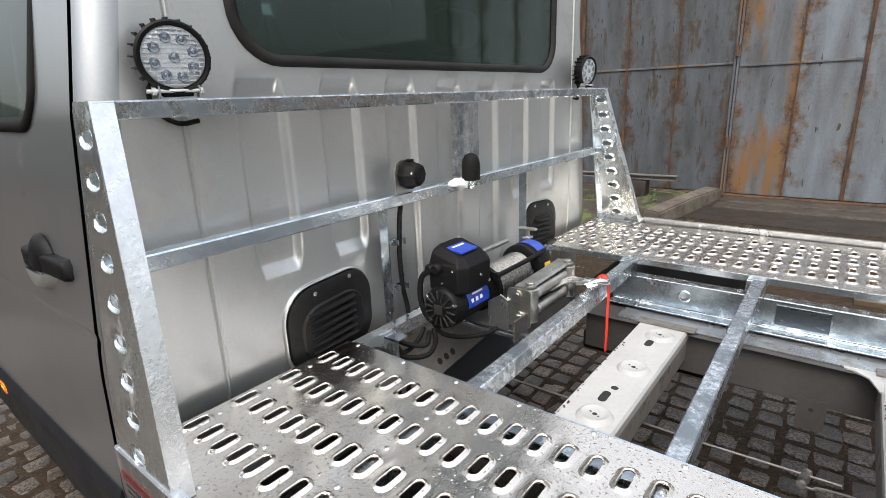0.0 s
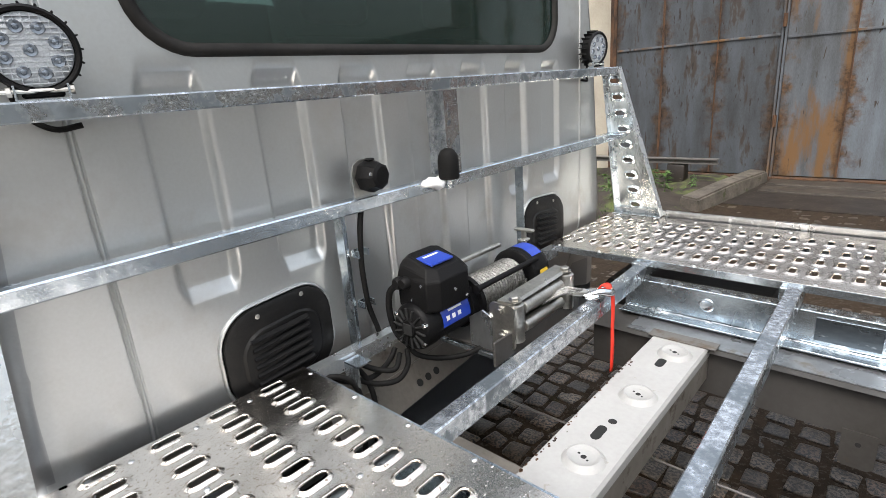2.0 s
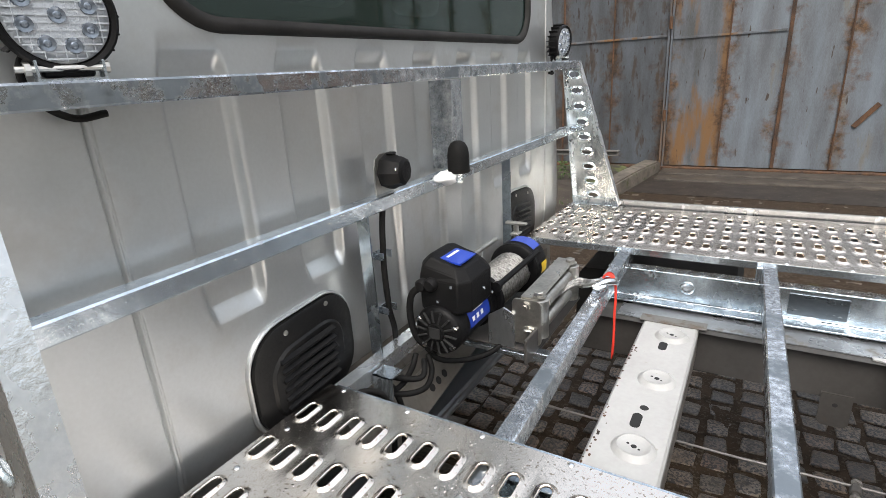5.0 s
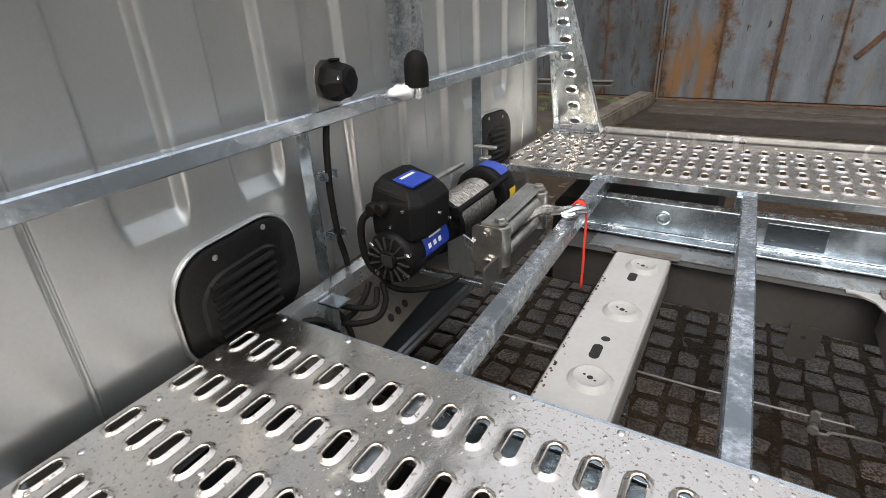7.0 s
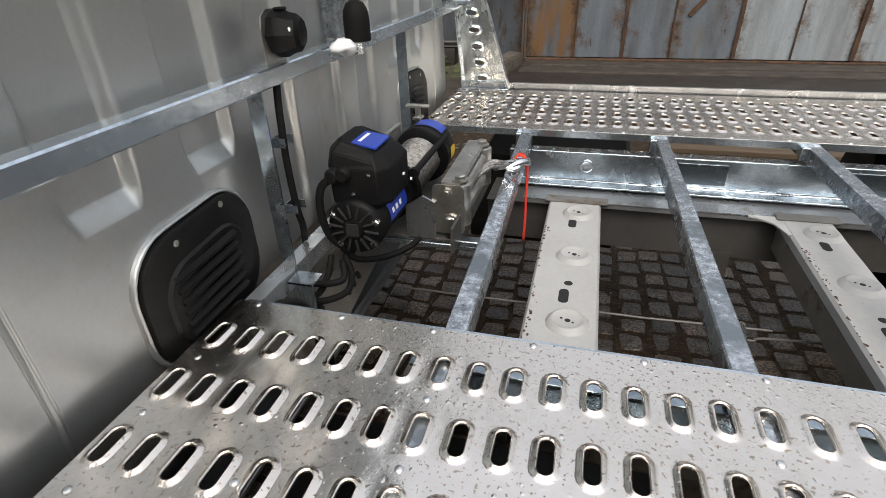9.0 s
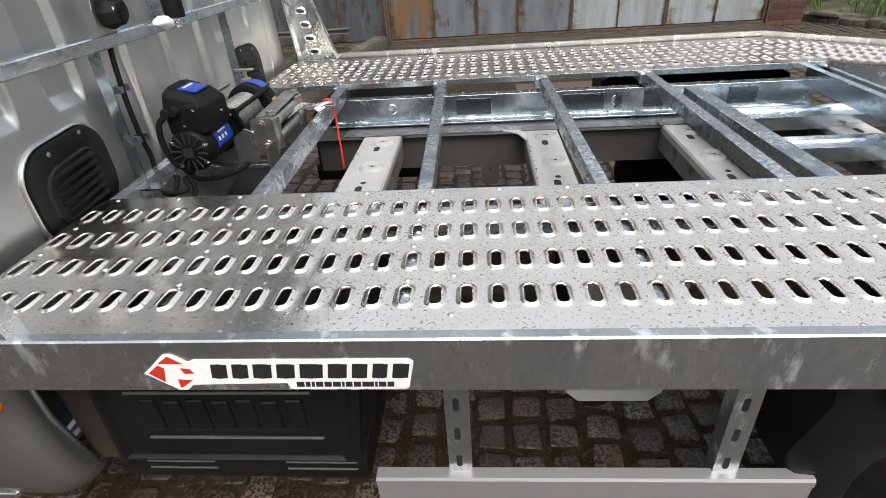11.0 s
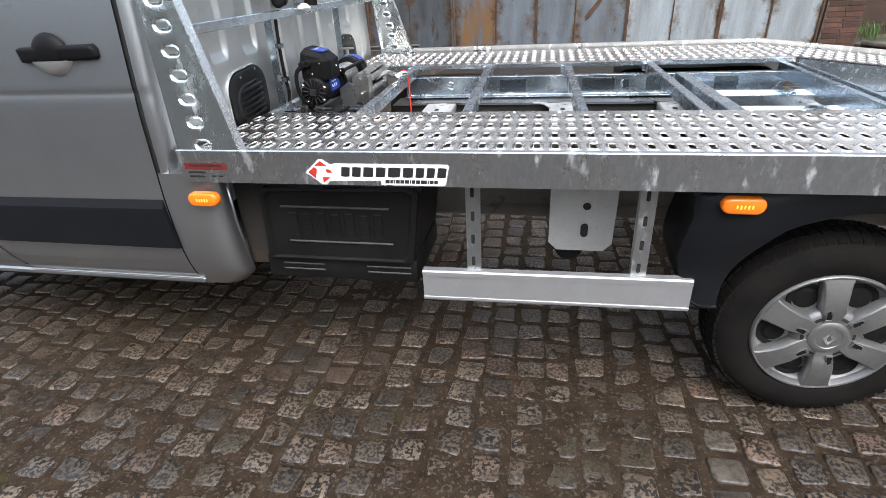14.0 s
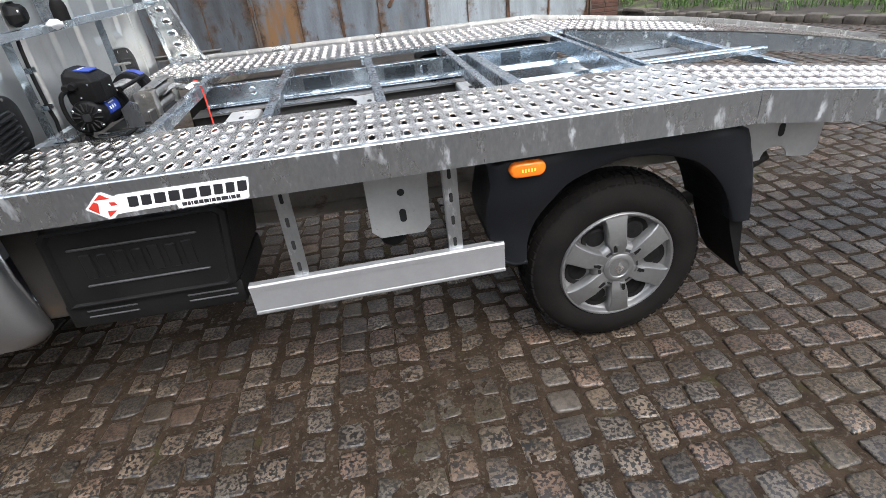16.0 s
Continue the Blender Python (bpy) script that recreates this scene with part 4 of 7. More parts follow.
tube(bm, [(0.1025, side_y(0.5) + 0.07, 0.50), (0.1025, side_y(0.7) + 0.07, 0.70), (0.1025, side_y(0.86) + 0.07, 0.86)], 0.006, 8)
part("corner_seam", bm, PAINT_SIDE, cab, smooth=True)

# ---- chassis ----
UNION_X, UNION_Y = 1.070, 1.212
ch = thing("chassis_frame", (1.5, 1.18, 0.5), "grey painted platform chassis with pressed cross members", "chassis")
for y0, s in ((1.58, 1), (0.78, -1)):
    bm = B()
    zb = 0.625 if s > 0 else 0.50
    C = [(0, zb), (0, 0.772), (-0.03, 0.776), (0.17, 0.776), (0.17, 0.77), (0.006, 0.766), (0.006, zb + 0.006), (0.12, zb)]
    quad_faces(bm, [[(x, y0 + a * s, b) for a, b in C] for x in (0.30, 3.2)])
    # rail webs in darkened paint, their shade put into the colour
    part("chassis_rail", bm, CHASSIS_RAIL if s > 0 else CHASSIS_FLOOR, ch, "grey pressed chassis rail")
    bm = B()
    quad_faces(bm, [[(x, y0 + a * s, b) for a, b in ((0.0, 0.7775), (0.165, 0.7775), (0.165, 0.7805), (0.0, 0.7805))] for x in (0.42, 3.2)])
    # flange top in a paler, glossier paint than the far rail web
    part("rail_flange", bm, FLANGE, ch)
# small drilled bracket hanging from the far rail
bm = B()
prism(bm, [(0, 0.11), (0, 0.012), (0.012, 0), (0.066, 0), (0.078, 0.012), (0.078, 0.11)], (1.02, 1.574, 0.537), (1, 0, 0), (0, 0, 1), (0, -1, 0), 0.005)
br = part("rail_bracket", bm, CHASSIS_RAIL, ch, "small drilled bracket")
bm = B()
lathe(bm, [(0.007, 0), (0, 0.0006)], (1.058, 1.5686, 0.61), (0, -1, 0), 12, False)
part("bracket_hole", bm, BLACK, br)
for x0, x1 in ((0.512, 0.679), (1.205, 1.345), (1.775, 1.895), (2.376, 2.53)):
    bm = B()
    poly = [(x0, 0.752), (x0, 0.776), (x0 + 0.006, 0.784), (x1 - 0.006, 0.784), (x1, 0.776), (x1, 0.752), (x1 - 0.004, 0.752), (x1 - 0.004, 0.772), (x0 + 0.004, 0.772), (x0 + 0.004, 0.752)]
    quad_faces(bm, [[(x, y, z) for x, z in poly] for y in (0.62, 1.60)])
    cm = part("cross_member", bm, CHASSIS, ch, "light grey pressed cross member with round bosses")
    for xs in (x0 + 0.001, x1 - 0.006):
        # sides take a darker copy than the top, as shade
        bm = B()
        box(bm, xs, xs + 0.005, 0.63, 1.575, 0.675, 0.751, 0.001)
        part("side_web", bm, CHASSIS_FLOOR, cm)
    bm = B()
    box(bm, x0 - 0.012, x1 + 0.022, 1.553, 1.602, 0.7845, 0.7885, 0.001)
    part("end_tab", bm, CHASSIS_MID, cm)
    xm = (x0 + x1) / 2
    for i, y in enumerate((1.475, 1.205, 0.905)):
        bm = B()
        lathe(bm, [(0.050, 0.0), (0.040, 0.011), (0.036, 0.0125), (0.028, 0.0085), (0.025, 0.007), (0.0, 0.0072)], (xm + 0.015, y, 0.7835), (0, 0, 1), 24, False)
        part("boss", bm, CHASSIS, cm, smooth=40)
        bm = B()
        for dx, dy, rr in ((0, 0, 0.007), (-0.014, 0.006, 0.0035), (0.012, -0.006, 0.003)):
            lathe(bm, [(rr, 0), (0, 0.0004)], (xm + 0.015 + dx, y + dy, 0.7910), (0, 0, 1), 8, False)
        part("boss_hole", bm, BLACK, cm)
    for y, l in ((1.404, 0.026), (1.010, 0.03)):
        bm = B()
        st = [(0.012 * math.cos(math.pi * k / 6), l - 0.012 + 0.012 * math.sin(math.pi * k / 6)) for k in range(7)]
        st += [(-a, -b) for a, b in st]
        prism(bm, st, (xm, y, 0.7842), (1, 0, 0), (0, 1, 0), (0, 0, 1), 0.0006)
        part("slot", bm, BLACK, cm)
    bm = B()
    lathe(bm, [(0.011, 0), (0, 0.0006)], (xm + 0.008, 1.068, 0.7842), (0, 0, 1), 12, False)
    part("round_hole", bm, BLACK, cm)
# outrigger plates under the near rail
for x0, x1, z0, z1, y in ((1.213, 1.437, 0.530, 0.90, 0.30), (2.633, 2.99, 0.61, 0.88, 0.28)):
    bm = B()
    edge = [(0, z1), (0, z0 + 0.03), (0.03, z0)]
    if x0 > 2:
        edge = [(0, z1), (0, z0 + 0.01), (0.02, z0 + 0.002)] + [(0.174 - 0.056 * math.cos(math.pi * k / 10), z0 + 0.012 + 0.05 * math.sin(math.pi * k / 10)) for k in range(11)]
    prism(bm, edge + [(x1 - x0 - 0.03, z0), (x1 - x0, z0 + 0.03), (x1 - x0 + 0.01, z1)], (x0, y, 0), (1, 0, 0), (0, 0, 1), (0, 1, 0), 0.006)
    pl = part("outrigger_plate", bm, CHASSIS, ch, "light grey outrigger plate with a slot and a hole")
    # body behind the light plate, its shade put into the dark paint
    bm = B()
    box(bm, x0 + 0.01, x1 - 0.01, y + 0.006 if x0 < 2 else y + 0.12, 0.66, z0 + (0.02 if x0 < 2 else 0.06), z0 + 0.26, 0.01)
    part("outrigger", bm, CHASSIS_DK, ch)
    xm = (x0 + x1) / 2 + (0.012 if x0 < 2 else 0.007)
    if x0 < 2:
        bm = B()
        lathe(bm, [(0.014, 0), (0.013, 0.0008), (0, 0.0009)], (xm + 0.003, y - 0.0002, 0.705), (0, -1, 0), 14, False)
        part("plate_hole", bm, BLACK, pl)
    bm = B()
    st = [(0.013 * math.cos(math.pi * k / 6), 0.014 + 0.013 * math.sin(math.pi * k / 6)) for k in range(7)]
    st += [(-a, -b) for a, b in st]
    prism(bm, st, (xm, y, 0.612 if x0 < 2 else 0.735), (1, 0, 0), (0, 0, 1), (0, -1, 0), 0.0012)
    part("plate_slot", bm, BLACK, pl)
bm = B()
lathe(bm, [(0.0, 0), (0.045, 0.0), (0.052, 0.008), (0.052, 0.06), (0.045, 0.068)], (1.29, 0.33, 0.522), (0, 1, 0), 24)
part("spring_eye", bm, RUBBER, ch, smooth=40)
bm = B()
tube(bm, smooth_line([(1.66, 0.46, 0.60), (1.9, 0.42, 0.45), (2.12, 0.38, 0.40), (2.5, 0.38, 0.44), (2.85, 0.38, 0.60)]), 0.03, 8)
part("leaf_spring", bm, CHASSIS_DK, ch, smooth=True)
bm = B()
lathe(bm, [(0.045, 0), (0.05, 0.4), (0.12, 0.8), (0.12, 1.1), (0.05, 1.4), (0.045, 1.9)], (2.115, 0.22, 0.345), (0, 1, 0), 20)
part("rear_axle", bm, RUBBER, ch, smooth=True)
# floor pressing under the winch, and pipes
bm = B()
press = [(-0.036, 0.93), (-0.030, 0.850), (-0.012, 0.828), (-0.006, 0.832), (0.004, 0.812), (0.012, 0.800), (0.018, 0.803), (0.030, 0.785), (0.066, 0.728), (0.070, 0.716), (0.064, 0.712), (-0.04, 0.80)]
quad_faces(bm, [[(x - 0.11 * (y - 0.9) * (0.93 - z) / 0.21, y, z) for x, z in press] for y in (0.64, 0.9, 1.2, 1.75)])
part("floor_pressing", bm, CHASSIS_FLOOR, ch, "brown grey sloping floor pressing", smooth=40)
for y in (0.955, 0.995, 1.035):
    bm = B()
    lathe(bm, [(0.012, 0), (0, 0.0006)], (0.052 - 0.085 * (y - 0.9), y, 0.7515), (0.846, 0, 0.533), 12, False)
    part("drain_hole", bm, BLACK, ch)
for y, z in ((1.235, 0.60),):
    bm = B()
    tube(bm, [(0.1, y - 0.02, z), (0.82, y - 0.016, z), (1.15, y, z)], 0.0035, 6)
    part("brake_pipe", bm, CHASSIS_MID, ch)
# union and clip on the pipe, with a second pipe leaving it
bm = B()
lathe(bm, [(0.008, -0.030), (0.008, -0.012), (0.013, -0.011), (0.013, 0.011), (0.008, 0.012), (0.008, 0.030)], (UNION_X, UNION_Y, 0.60), (0.15, 1, 0), 8)
un = part("pipe_union", bm, CHASSIS_RAIL, ch, "rusty pipe union with clip")
for dy in (-0.030, 0.030):
    bm = B()
    lathe(bm, [(0.006, 0), (0.012, 0.001), (0.012, 0.010), (0.006, 0.011)], (UNION_X + 0.15 * dy, UNION_Y + dy - 0.005, 0.60), (0.15, 1, 0), 6)
    part("union_nut", bm, CHASSIS_MID, un)
bm = B()
tube(bm, smooth_line([(UNION_X, UNION_Y - 0.030, 0.60), (UNION_X + 0.02, UNION_Y - 0.036, 0.602), (UNION_X + 0.08, UNION_Y - 0.020, 0.605), (UNION_X + 0.5, UNION_Y - 0.012, 0.62)]), 0.0035, 6)
part("branch_pipe", bm, CHASSIS_MID, ch)
# corner brace and rust along the cross members' front edges
bm = B()
prism(bm, [(0, 0), (0.095, 0), (0.095, -0.120), (0.082, -0.120), (0.060, -0.050), (0.020, -0.016), (0, -0.014)], (1.118, 1.580, 0.7772), (1, 0, 0), (0, 1, 0), (0, 0, 1), 0.005)
part("corner_brace", bm, CHASSIS, ch, "light grey corner brace")
rngr = random.Random(17)
for x0 in (0.512, 1.205):
    bm = B()
    for k in range(46):
        y, d, r = rngr.uniform(0.64, 1.40), abs(rngr.gauss(0, 0.007)) + 0.005, rngr.uniform(0.0012, 0.0038)
        bm.faces.new([bm.verts.new((x0 + d + r * (0.7 + 0.6 * rngr.random()) * math.cos(t), y + 1.6 * r * (0.7 + 0.6 * rngr.random()) * math.sin(t), 0.7844)) for t in [q * math.tau / 7 for q in range(7)]])
    tagged(part("rust_flecks", bm, RUST, ch), "dark rust flecks along a cross member edge", kind="stuff")
bm = B()
lathe(bm, [(0.0, 0), (0.08, 0.0), (0.10, 0.03), (0.10, 0.5), (0.08, 0.55), (0, 0.55)], (1.42, 1.30, 0.44), (1, 0, 0), 20)
part("silencer", bm, RUBBER, ch, smooth=40)

# ---- wheels, wings and guards ----
HUB = Vector((2.115, 0.118, 0.345))


def wheel(side):
    s = -1 if side == 0 else 1
    y0 = HUB.y if side == 0 else 2 * CAB_MID - HUB.y
    w = thing("rear_wheel", (HUB.x, y0 - s * 0.1, 0.0), "rear wheel with worn winter tyre and silver six spoke cover", "wheel", "rear wheels")
    ax = (0, s, 0)
    c = Vector((HUB.x, y0, HUB.z))
    bm = B()
    prof = [(0.215, -0.21), (0.25, -0.215), (0.305, -0.205), (0.335, -0.185), (0.347, -0.16), (0.349, -0.11), (0.347, -0.055), (0.338, -0.03), (0.31, -0.006), (0.27, 0.0), (0.24, -0.004), (0.226, -0.012), (0.215, -0.03)]
    lathe(bm, prof, c, ax, 72, False)
    tyre = part("tyre", bm, TYRE, w, "dusty black tyre", smooth=50)
    # tread blocks
    bm = B()
    a, u, v = Vector(ax), Vector((1, 0, 0)), Vector((0, 0, 1))
    for k in range(64):
        th = k * math.tau / 64
        for h0, h1, sk in ((-0.058, -0.022, 0.3), (-0.10, -0.064, -0.3), (-0.148, -0.112, 0.3)):
            for e in (0,):
                ring = []
                for rr in ((0.346, 0.353) if h1 < -0.03 else (0.338, 0.349)):
                    q = []
                    for hh, tt in ((h0, -0.035), (h1, -0.035 + sk * 0.03), (h1, 0.035 + sk * 0.03), (h0, 0.035)):
                        r2 = rr - (0.012 if hh > -0.03 else 0)
                        q.append(c + a * hh + (u * math.cos(th + tt) + v * math.sin(th + tt)) * r2)
                    ring.append(q)
                quad_faces(bm, ring)
    tread = part("tread", bm, TYRE, tyre)
    tagged(tread, kind="stuff")
    bm = B()
    lathe(bm, [(0.228, -0.016), (0.226, -0.006), (0.222, -0.002), (0.216, -0.003), (0.211, -0.012), (0.206, -0.026)], c, ax, 72, False)
    rim = part("cover_ring", bm, RIM, w, "silver wheel cover ring", smooth=50)
    bm = B()
    lathe(bm, [(0.20, -0.05), (0.12, -0.06), (0.06, -0.04), (0.0, -0.04)], c, ax, 48, False)
    part("dark_rim", bm, RUBBER, w, smooth=True)
    # silver web with round dark openings
    bm = B()
    lathe(bm, [(0.208, -0.022), (0.200, -0.030), (0.185, -0.034), (0.100, -0.026)], c, ax, 60, False)
    web = part("cover_web", bm, RIM, w, smooth=50)
    # openings are shallow discs; the dark of the hollow is painted on
    for k in range(6):
        th = (k + 0.5) * math.tau / 6 + radians(94)
        o = c + (u * math.cos(th) + v * math.sin(th)) * 0.146 - a * 0.0285
        bm = B()
        lathe(bm, [(0.057, -0.006), (0.057, 0.0), (0.055, 0.001), (0.040, -0.0035), (0.030, 0.0015), (0.012, 0.002), (0.0, 0.0035)], o, ax, 28, False)
        part("opening", bm, OPENING, web, "dark round opening")
    bm = B()
    lathe(bm, [(0.104, -0.030), (0.100, -0.010), (0.088, 0.000), (0.070, 0.004), (0.0, 0.005)], c, ax, 48, False)
    disc = part("hub_disc", bm, RIM, w, "silver hub disc", smooth=40)
    for k in range(6):
        th = (k + 0.5) * math.tau / 6 + radians(94)
        bm = B()
        q = [th - 0.20 + 0.4 * i / 6 for i in range(7)]
        quad_faces(bm, [[c + a * (h + 0.0036) + (u * math.cos(t) + v * math.sin(t)) * rr for t in q] for rr, h in ((0.070, 0.0012), (0.080, -0.0012))], False)
        part("hub_slot", bm, BLACK, disc)
    # six blades between hub and ring
    for k in range(6):
        th = k * math.tau / 6 + radians(94)
        d = u * math.cos(th) + v * math.sin(th)
        e = -u * math.sin(th) + v * math.cos(th)
        bm = B()
        rings = []
        for r, hw, h in ((0.055, 0.026, 0.005), (0.085, 0.030, 0.008), (0.095, 0.033, 0.012), (0.13, 0.0345, 0.012), (0.17, 0.037, 0.007), (0.200, 0.041, 0.0), (0.214, 0.048, -0.004)):
            q = [(-hw - 0.005, -0.036), (-hw, -0.004), (-hw * 0.9, 0.0), (hw * 0.15, 0.0015), (hw * 0.9, 0.0), (hw, -0.004), (hw + 0.005, -0.036)]
            rings.append([c + d * r + e * (t + (0.004 if r > 0.1 else 0)) + a * (h + z) for t, z in q])
        quad_faces(bm, rings)
        spoke = part("spoke", bm, RIM, rim, smooth=35)
        # moulded pocket at the root of the blade
        o = c + d * 0.094 + e * 0.016 + a * 0.0125
        bm = B()
        quad_faces(bm, [[o + d * x * k2 + e * y * k2 + a * h2 for x, y in ((-0.020, -0.008), (0.010, -0.008), (0.014, 0.0), (0.010, 0.008), (-0.020, 0.008))] for k2, h2 in ((1.25, -0.004), (1.2, 0.002), (1.0, 0.0025), (0.85, -0.003))], True, False)
        part("pocket_rim", bm, RIM, spoke)
        bm = B()
        bm.faces.new([bm.verts.new(o + d * x + e * y + a * 0.0006) for x, y in ((-0.018, -0.0075), (0.009, -0.0075), (0.013, 0.0), (0.009, 0.0075), (-0.018, 0.0075))])
        part("pocket", bm, OPENING, spoke)
    bm = B()
    lathe(bm, [(0.062, -0.01), (0.060, 0.008), (0.052, 0.013), (0.040, 0.012), (0.038, 0.010), (0.0, 0.011)], c, ax, 40, False)
    cap = part("centre_cap", bm, RIM, w, smooth=40)
    bm = B()
    for r1, r2 in ((0.026, 0.014),):
        o = [c + a * 0.0105 + u * x + v * z for x, z in ((r1 * 0.72, 0), (0, r1), (-r1 * 0.72, 0), (0, -r1))]
        i = [c + a * 0.0105 + u * x + v * z for x, z in ((r2 * 0.55, 0), (0, r2), (-r2 * 0.55, 0), (0, -r2))]
        quad_faces(bm, [o, [p + a * 0.003 for p in o], [p + a * 0.003 for p in i], i], True, False)
    part("emblem_frame", bm, CHROME, cap)
    for k in range(6):
        th = k * math.tau / 6
        bm = B()
        lathe(bm, [(0.011, -0.03), (0.011, 0.0), (0.008, 0.004), (0, 0.004)], c + (u * math.cos(th) + v * math.sin(th)) * 0.085 - a * 0.01, ax, 6)
        part("wheel_nut", bm, STEEL, w)
    return w


wheel(0)
wheel(1)

# wheel arch wing
for side in (0, 1):
    def yy(v):
        return v if side == 0 else 2 * CAB_MID - v
    wing = thing("mudguard", (2.1, yy(0.15), 0.5), "anthracite plastic wheel arch mudguard", "mudguard", "mudguards")
    bm = B()
    outer = [(1.655, 0.475), (1.618, 0.56), (1.606, 0.66), (1.625, 0.78), (1.66, 0.868), (2.10, 0.872), (2.46, 0.87), (2.53, 0.78), (2.565, 0.65), (2.58, 0.50)]
    inner = [(1.752, 0.452), (1.755, 0.53), (1.785, 0.62), (1.845, 0.705), (1.92, 0.765), (2.10, 0.812), (2.29, 0.775), (2.39, 0.71), (2.46, 0.62), (2.505, 0.505)]
    outer, inner = [[(p.x, p.z) for p in smooth_line([(a, 0, b) for a, b in q], 3)] for q in (outer, inner)]
    rings = []
    for d, k in ((0.30, 0.0), (0.075, 0.0), (0.056, 0.03), (0.050, 0.12)):
        rings.append([(a + (b - a) * k, yy(d), c + (e - c) * k) for (a, c), (b, e) in zip(inner, outer)])
    for d, k in ((0.046, 0.5), (0.052, 0.9), (0.066, 1.0), (0.30, 1.0)):
        rings.append([(a + (b - a) * k, yy(d), c + (e - c) * k) for (a, c), (b, e) in zip(inner, outer)])
    rings = [[(x, yy((y if side == 0 else 2 * CAB_MID - y) + (0.034 * ease((0.76 - z) / 0.2) if x < 1.9 else 0.0)), z) for x, y, z in ring] for ring in rings]
    quad_faces(bm, rings, False)
    part("arch", bm, FENDER, wing, smooth=45)
    bm = B()
    quad_faces(bm, [[(a, yy(y), b) for a, b in inner] for y in (0.10, 0.36)], False)
    part("inner_liner", bm, BLACK, wing)
    bm = B()
    quad_faces(bm, [[(2.49, yy(y), 0.62), (2.52, yy(y), 0.46), (2.575, yy(y), 0.30), (2.615, yy(y), 0.235), (2.622, yy(y), 0.24), (2.585, yy(y), 0.32), (2.565, yy(y), 0.50), (2.53, yy(y), 0.65)] for y in (0.075, 0.31)])
    part("mud_flap", bm, RUBBER, wing, "black rubber mud flap", smooth=30)
    bm = B()
    tube(bm, smooth_line([(1.66, yy(0.090), 0.478), (1.70, yy(0.088), 0.458), (1.75, yy(0.090), 0.456)]), 0.008, 6)
    part("arch_lip", bm, FENDER, wing, smooth=True)

# side marker lamps
def marker(x, y, z, w, h, lit):
    mk = thing("side_marker_lamp", (x, y, z), "amber side marker lamp, lit", "marker lamp", "side marker lamps")
    bm = B()
    rings = [[(x + a * s, y + d, z + b * s) for a, b in rrect(w, h, h * 0.48, 8)] for s, d in ((1.0, 0.012), (1.0, 0.0), (0.98, -0.006), (0.92, -0.011), (0.80, -0.014))]
    quad_faces(bm, rings)
    part("lens", bm, AMBER, mk, smooth=50)
    for k in range(5):
        bm = B()
        xd = x + w * 0.085 * (k - 2)
        box(bm, xd - w * 0.022, xd + w * 0.022, y - 0.0152, y - 0.0142, z - h * (0.10 + 0.03 * (k % 2)), z + h * 0.12, 0.0004)
        part("diode", bm, AMBER_LIT, mk)
    return mk


marker(0.064, 0.016, 0.819, 0.112, 0.047, 1)
marker(1.740, 0.036, 0.834, 0.118, 0.049, 1)
marker(-1.05, 0.028, 0.745, 0.08, 0.045, 0)

# side guard with its two slotted hangers
guard = thing("side_guard", (1.22, 0.08, 0.43), "anodised aluminium side guard on slotted galvanised hangers", "side guard")
bm = B()
prof = [(0.0, 0.0), (0.0, 0.112), (0.003, 0.118), (0.026, 0.118), (0.026, 0.0)]
ridge = [(0.0, 0.0), (-0.002, 0.004), (-0.002, 0.012), (0.001, 0.014), (0.001, 0.094), (-0.002, 0.096), (-0.002, 0.112), (0.002, 0.118), (0.027, 0.118), (0.027, 0.0)]
quad_faces(bm, [[(x, 0.071 + a, z + b) for a, b in ridge] for x, z in ((0.787, 0.431), (1.664, 0.443))])
part("guard_beam", bm, ALU_GUARD, guard, "ribbed aluminium beam")
for x, top in ((0.966, 0.89), (1.498, 0.89)):
    bm = B()
    box(bm, x - 0.024, x + 0.024, 0.090, 0.094, 0.455, top)
    box(bm, x - 0.024, x - 0.020, 0.094, 0.125, 0.455, top)
    # duller zinc puts the lack of sky reflection into the hanger's colour
    hanger = part("hanger", bm, GALV_DULL, guard, "galvanised slotted hanger")
    for k in range(4):
        bm = B()
        z = 0.585 + 0.083 * k
        prism(bm, rrect(0.012, 0.034, 0.005, 3), (x - 0.002, 0.0898, z), (1, 0, 0), (0, 0, 1), (0, -1, 0), 0.0008)
        part("slot", bm, BLACK, hanger)

# storage box behind the cab
tool = thing("storage_box", (0.48, 0.25, 0.46), "dusty black plastic storage box under the deck", "storage box")
bm = B()
face = [(0.192, 0.545), (0.205, 0.80), (0.225, 0.826), (0.765, 0.833), (0.785, 0.815), (0.752, 0.56), (0.735, 0.545)]
quad_faces(bm, [[(x, y, z) for x, z in face] for y in (0.125, 0.50)])
part("lid", bm, PLASTIC_WORN, tool)
bm = B()
rings = []
for k, d in ((1.0, 0.124), (0.985, 0.112), (0.93, 0.108), (0.90, 0.114), (0.89, 0.118)):
    cx, cz = 0.475, 0.688
    rings.append([(cx + (x - cx) * k, d, cz + (z - cz) * k) for x, z in face])
quad_faces(bm, rings)
lid = part("lid_face", bm, PLASTIC_WORN, tool, smooth=30)
# ribs in pale grey, their highlight put into the colour
bm = B()
for z0, z1, x0, x1 in ((0.752, 0.760, 0.278, 0.675), (0.618, 0.626, 0.29, 0.68)):
    box(bm, x0, x1, 0.110, 0.119, z0, z1, 0.003)
part("lid_rib", bm, PLASTIC_EDGE, lid)
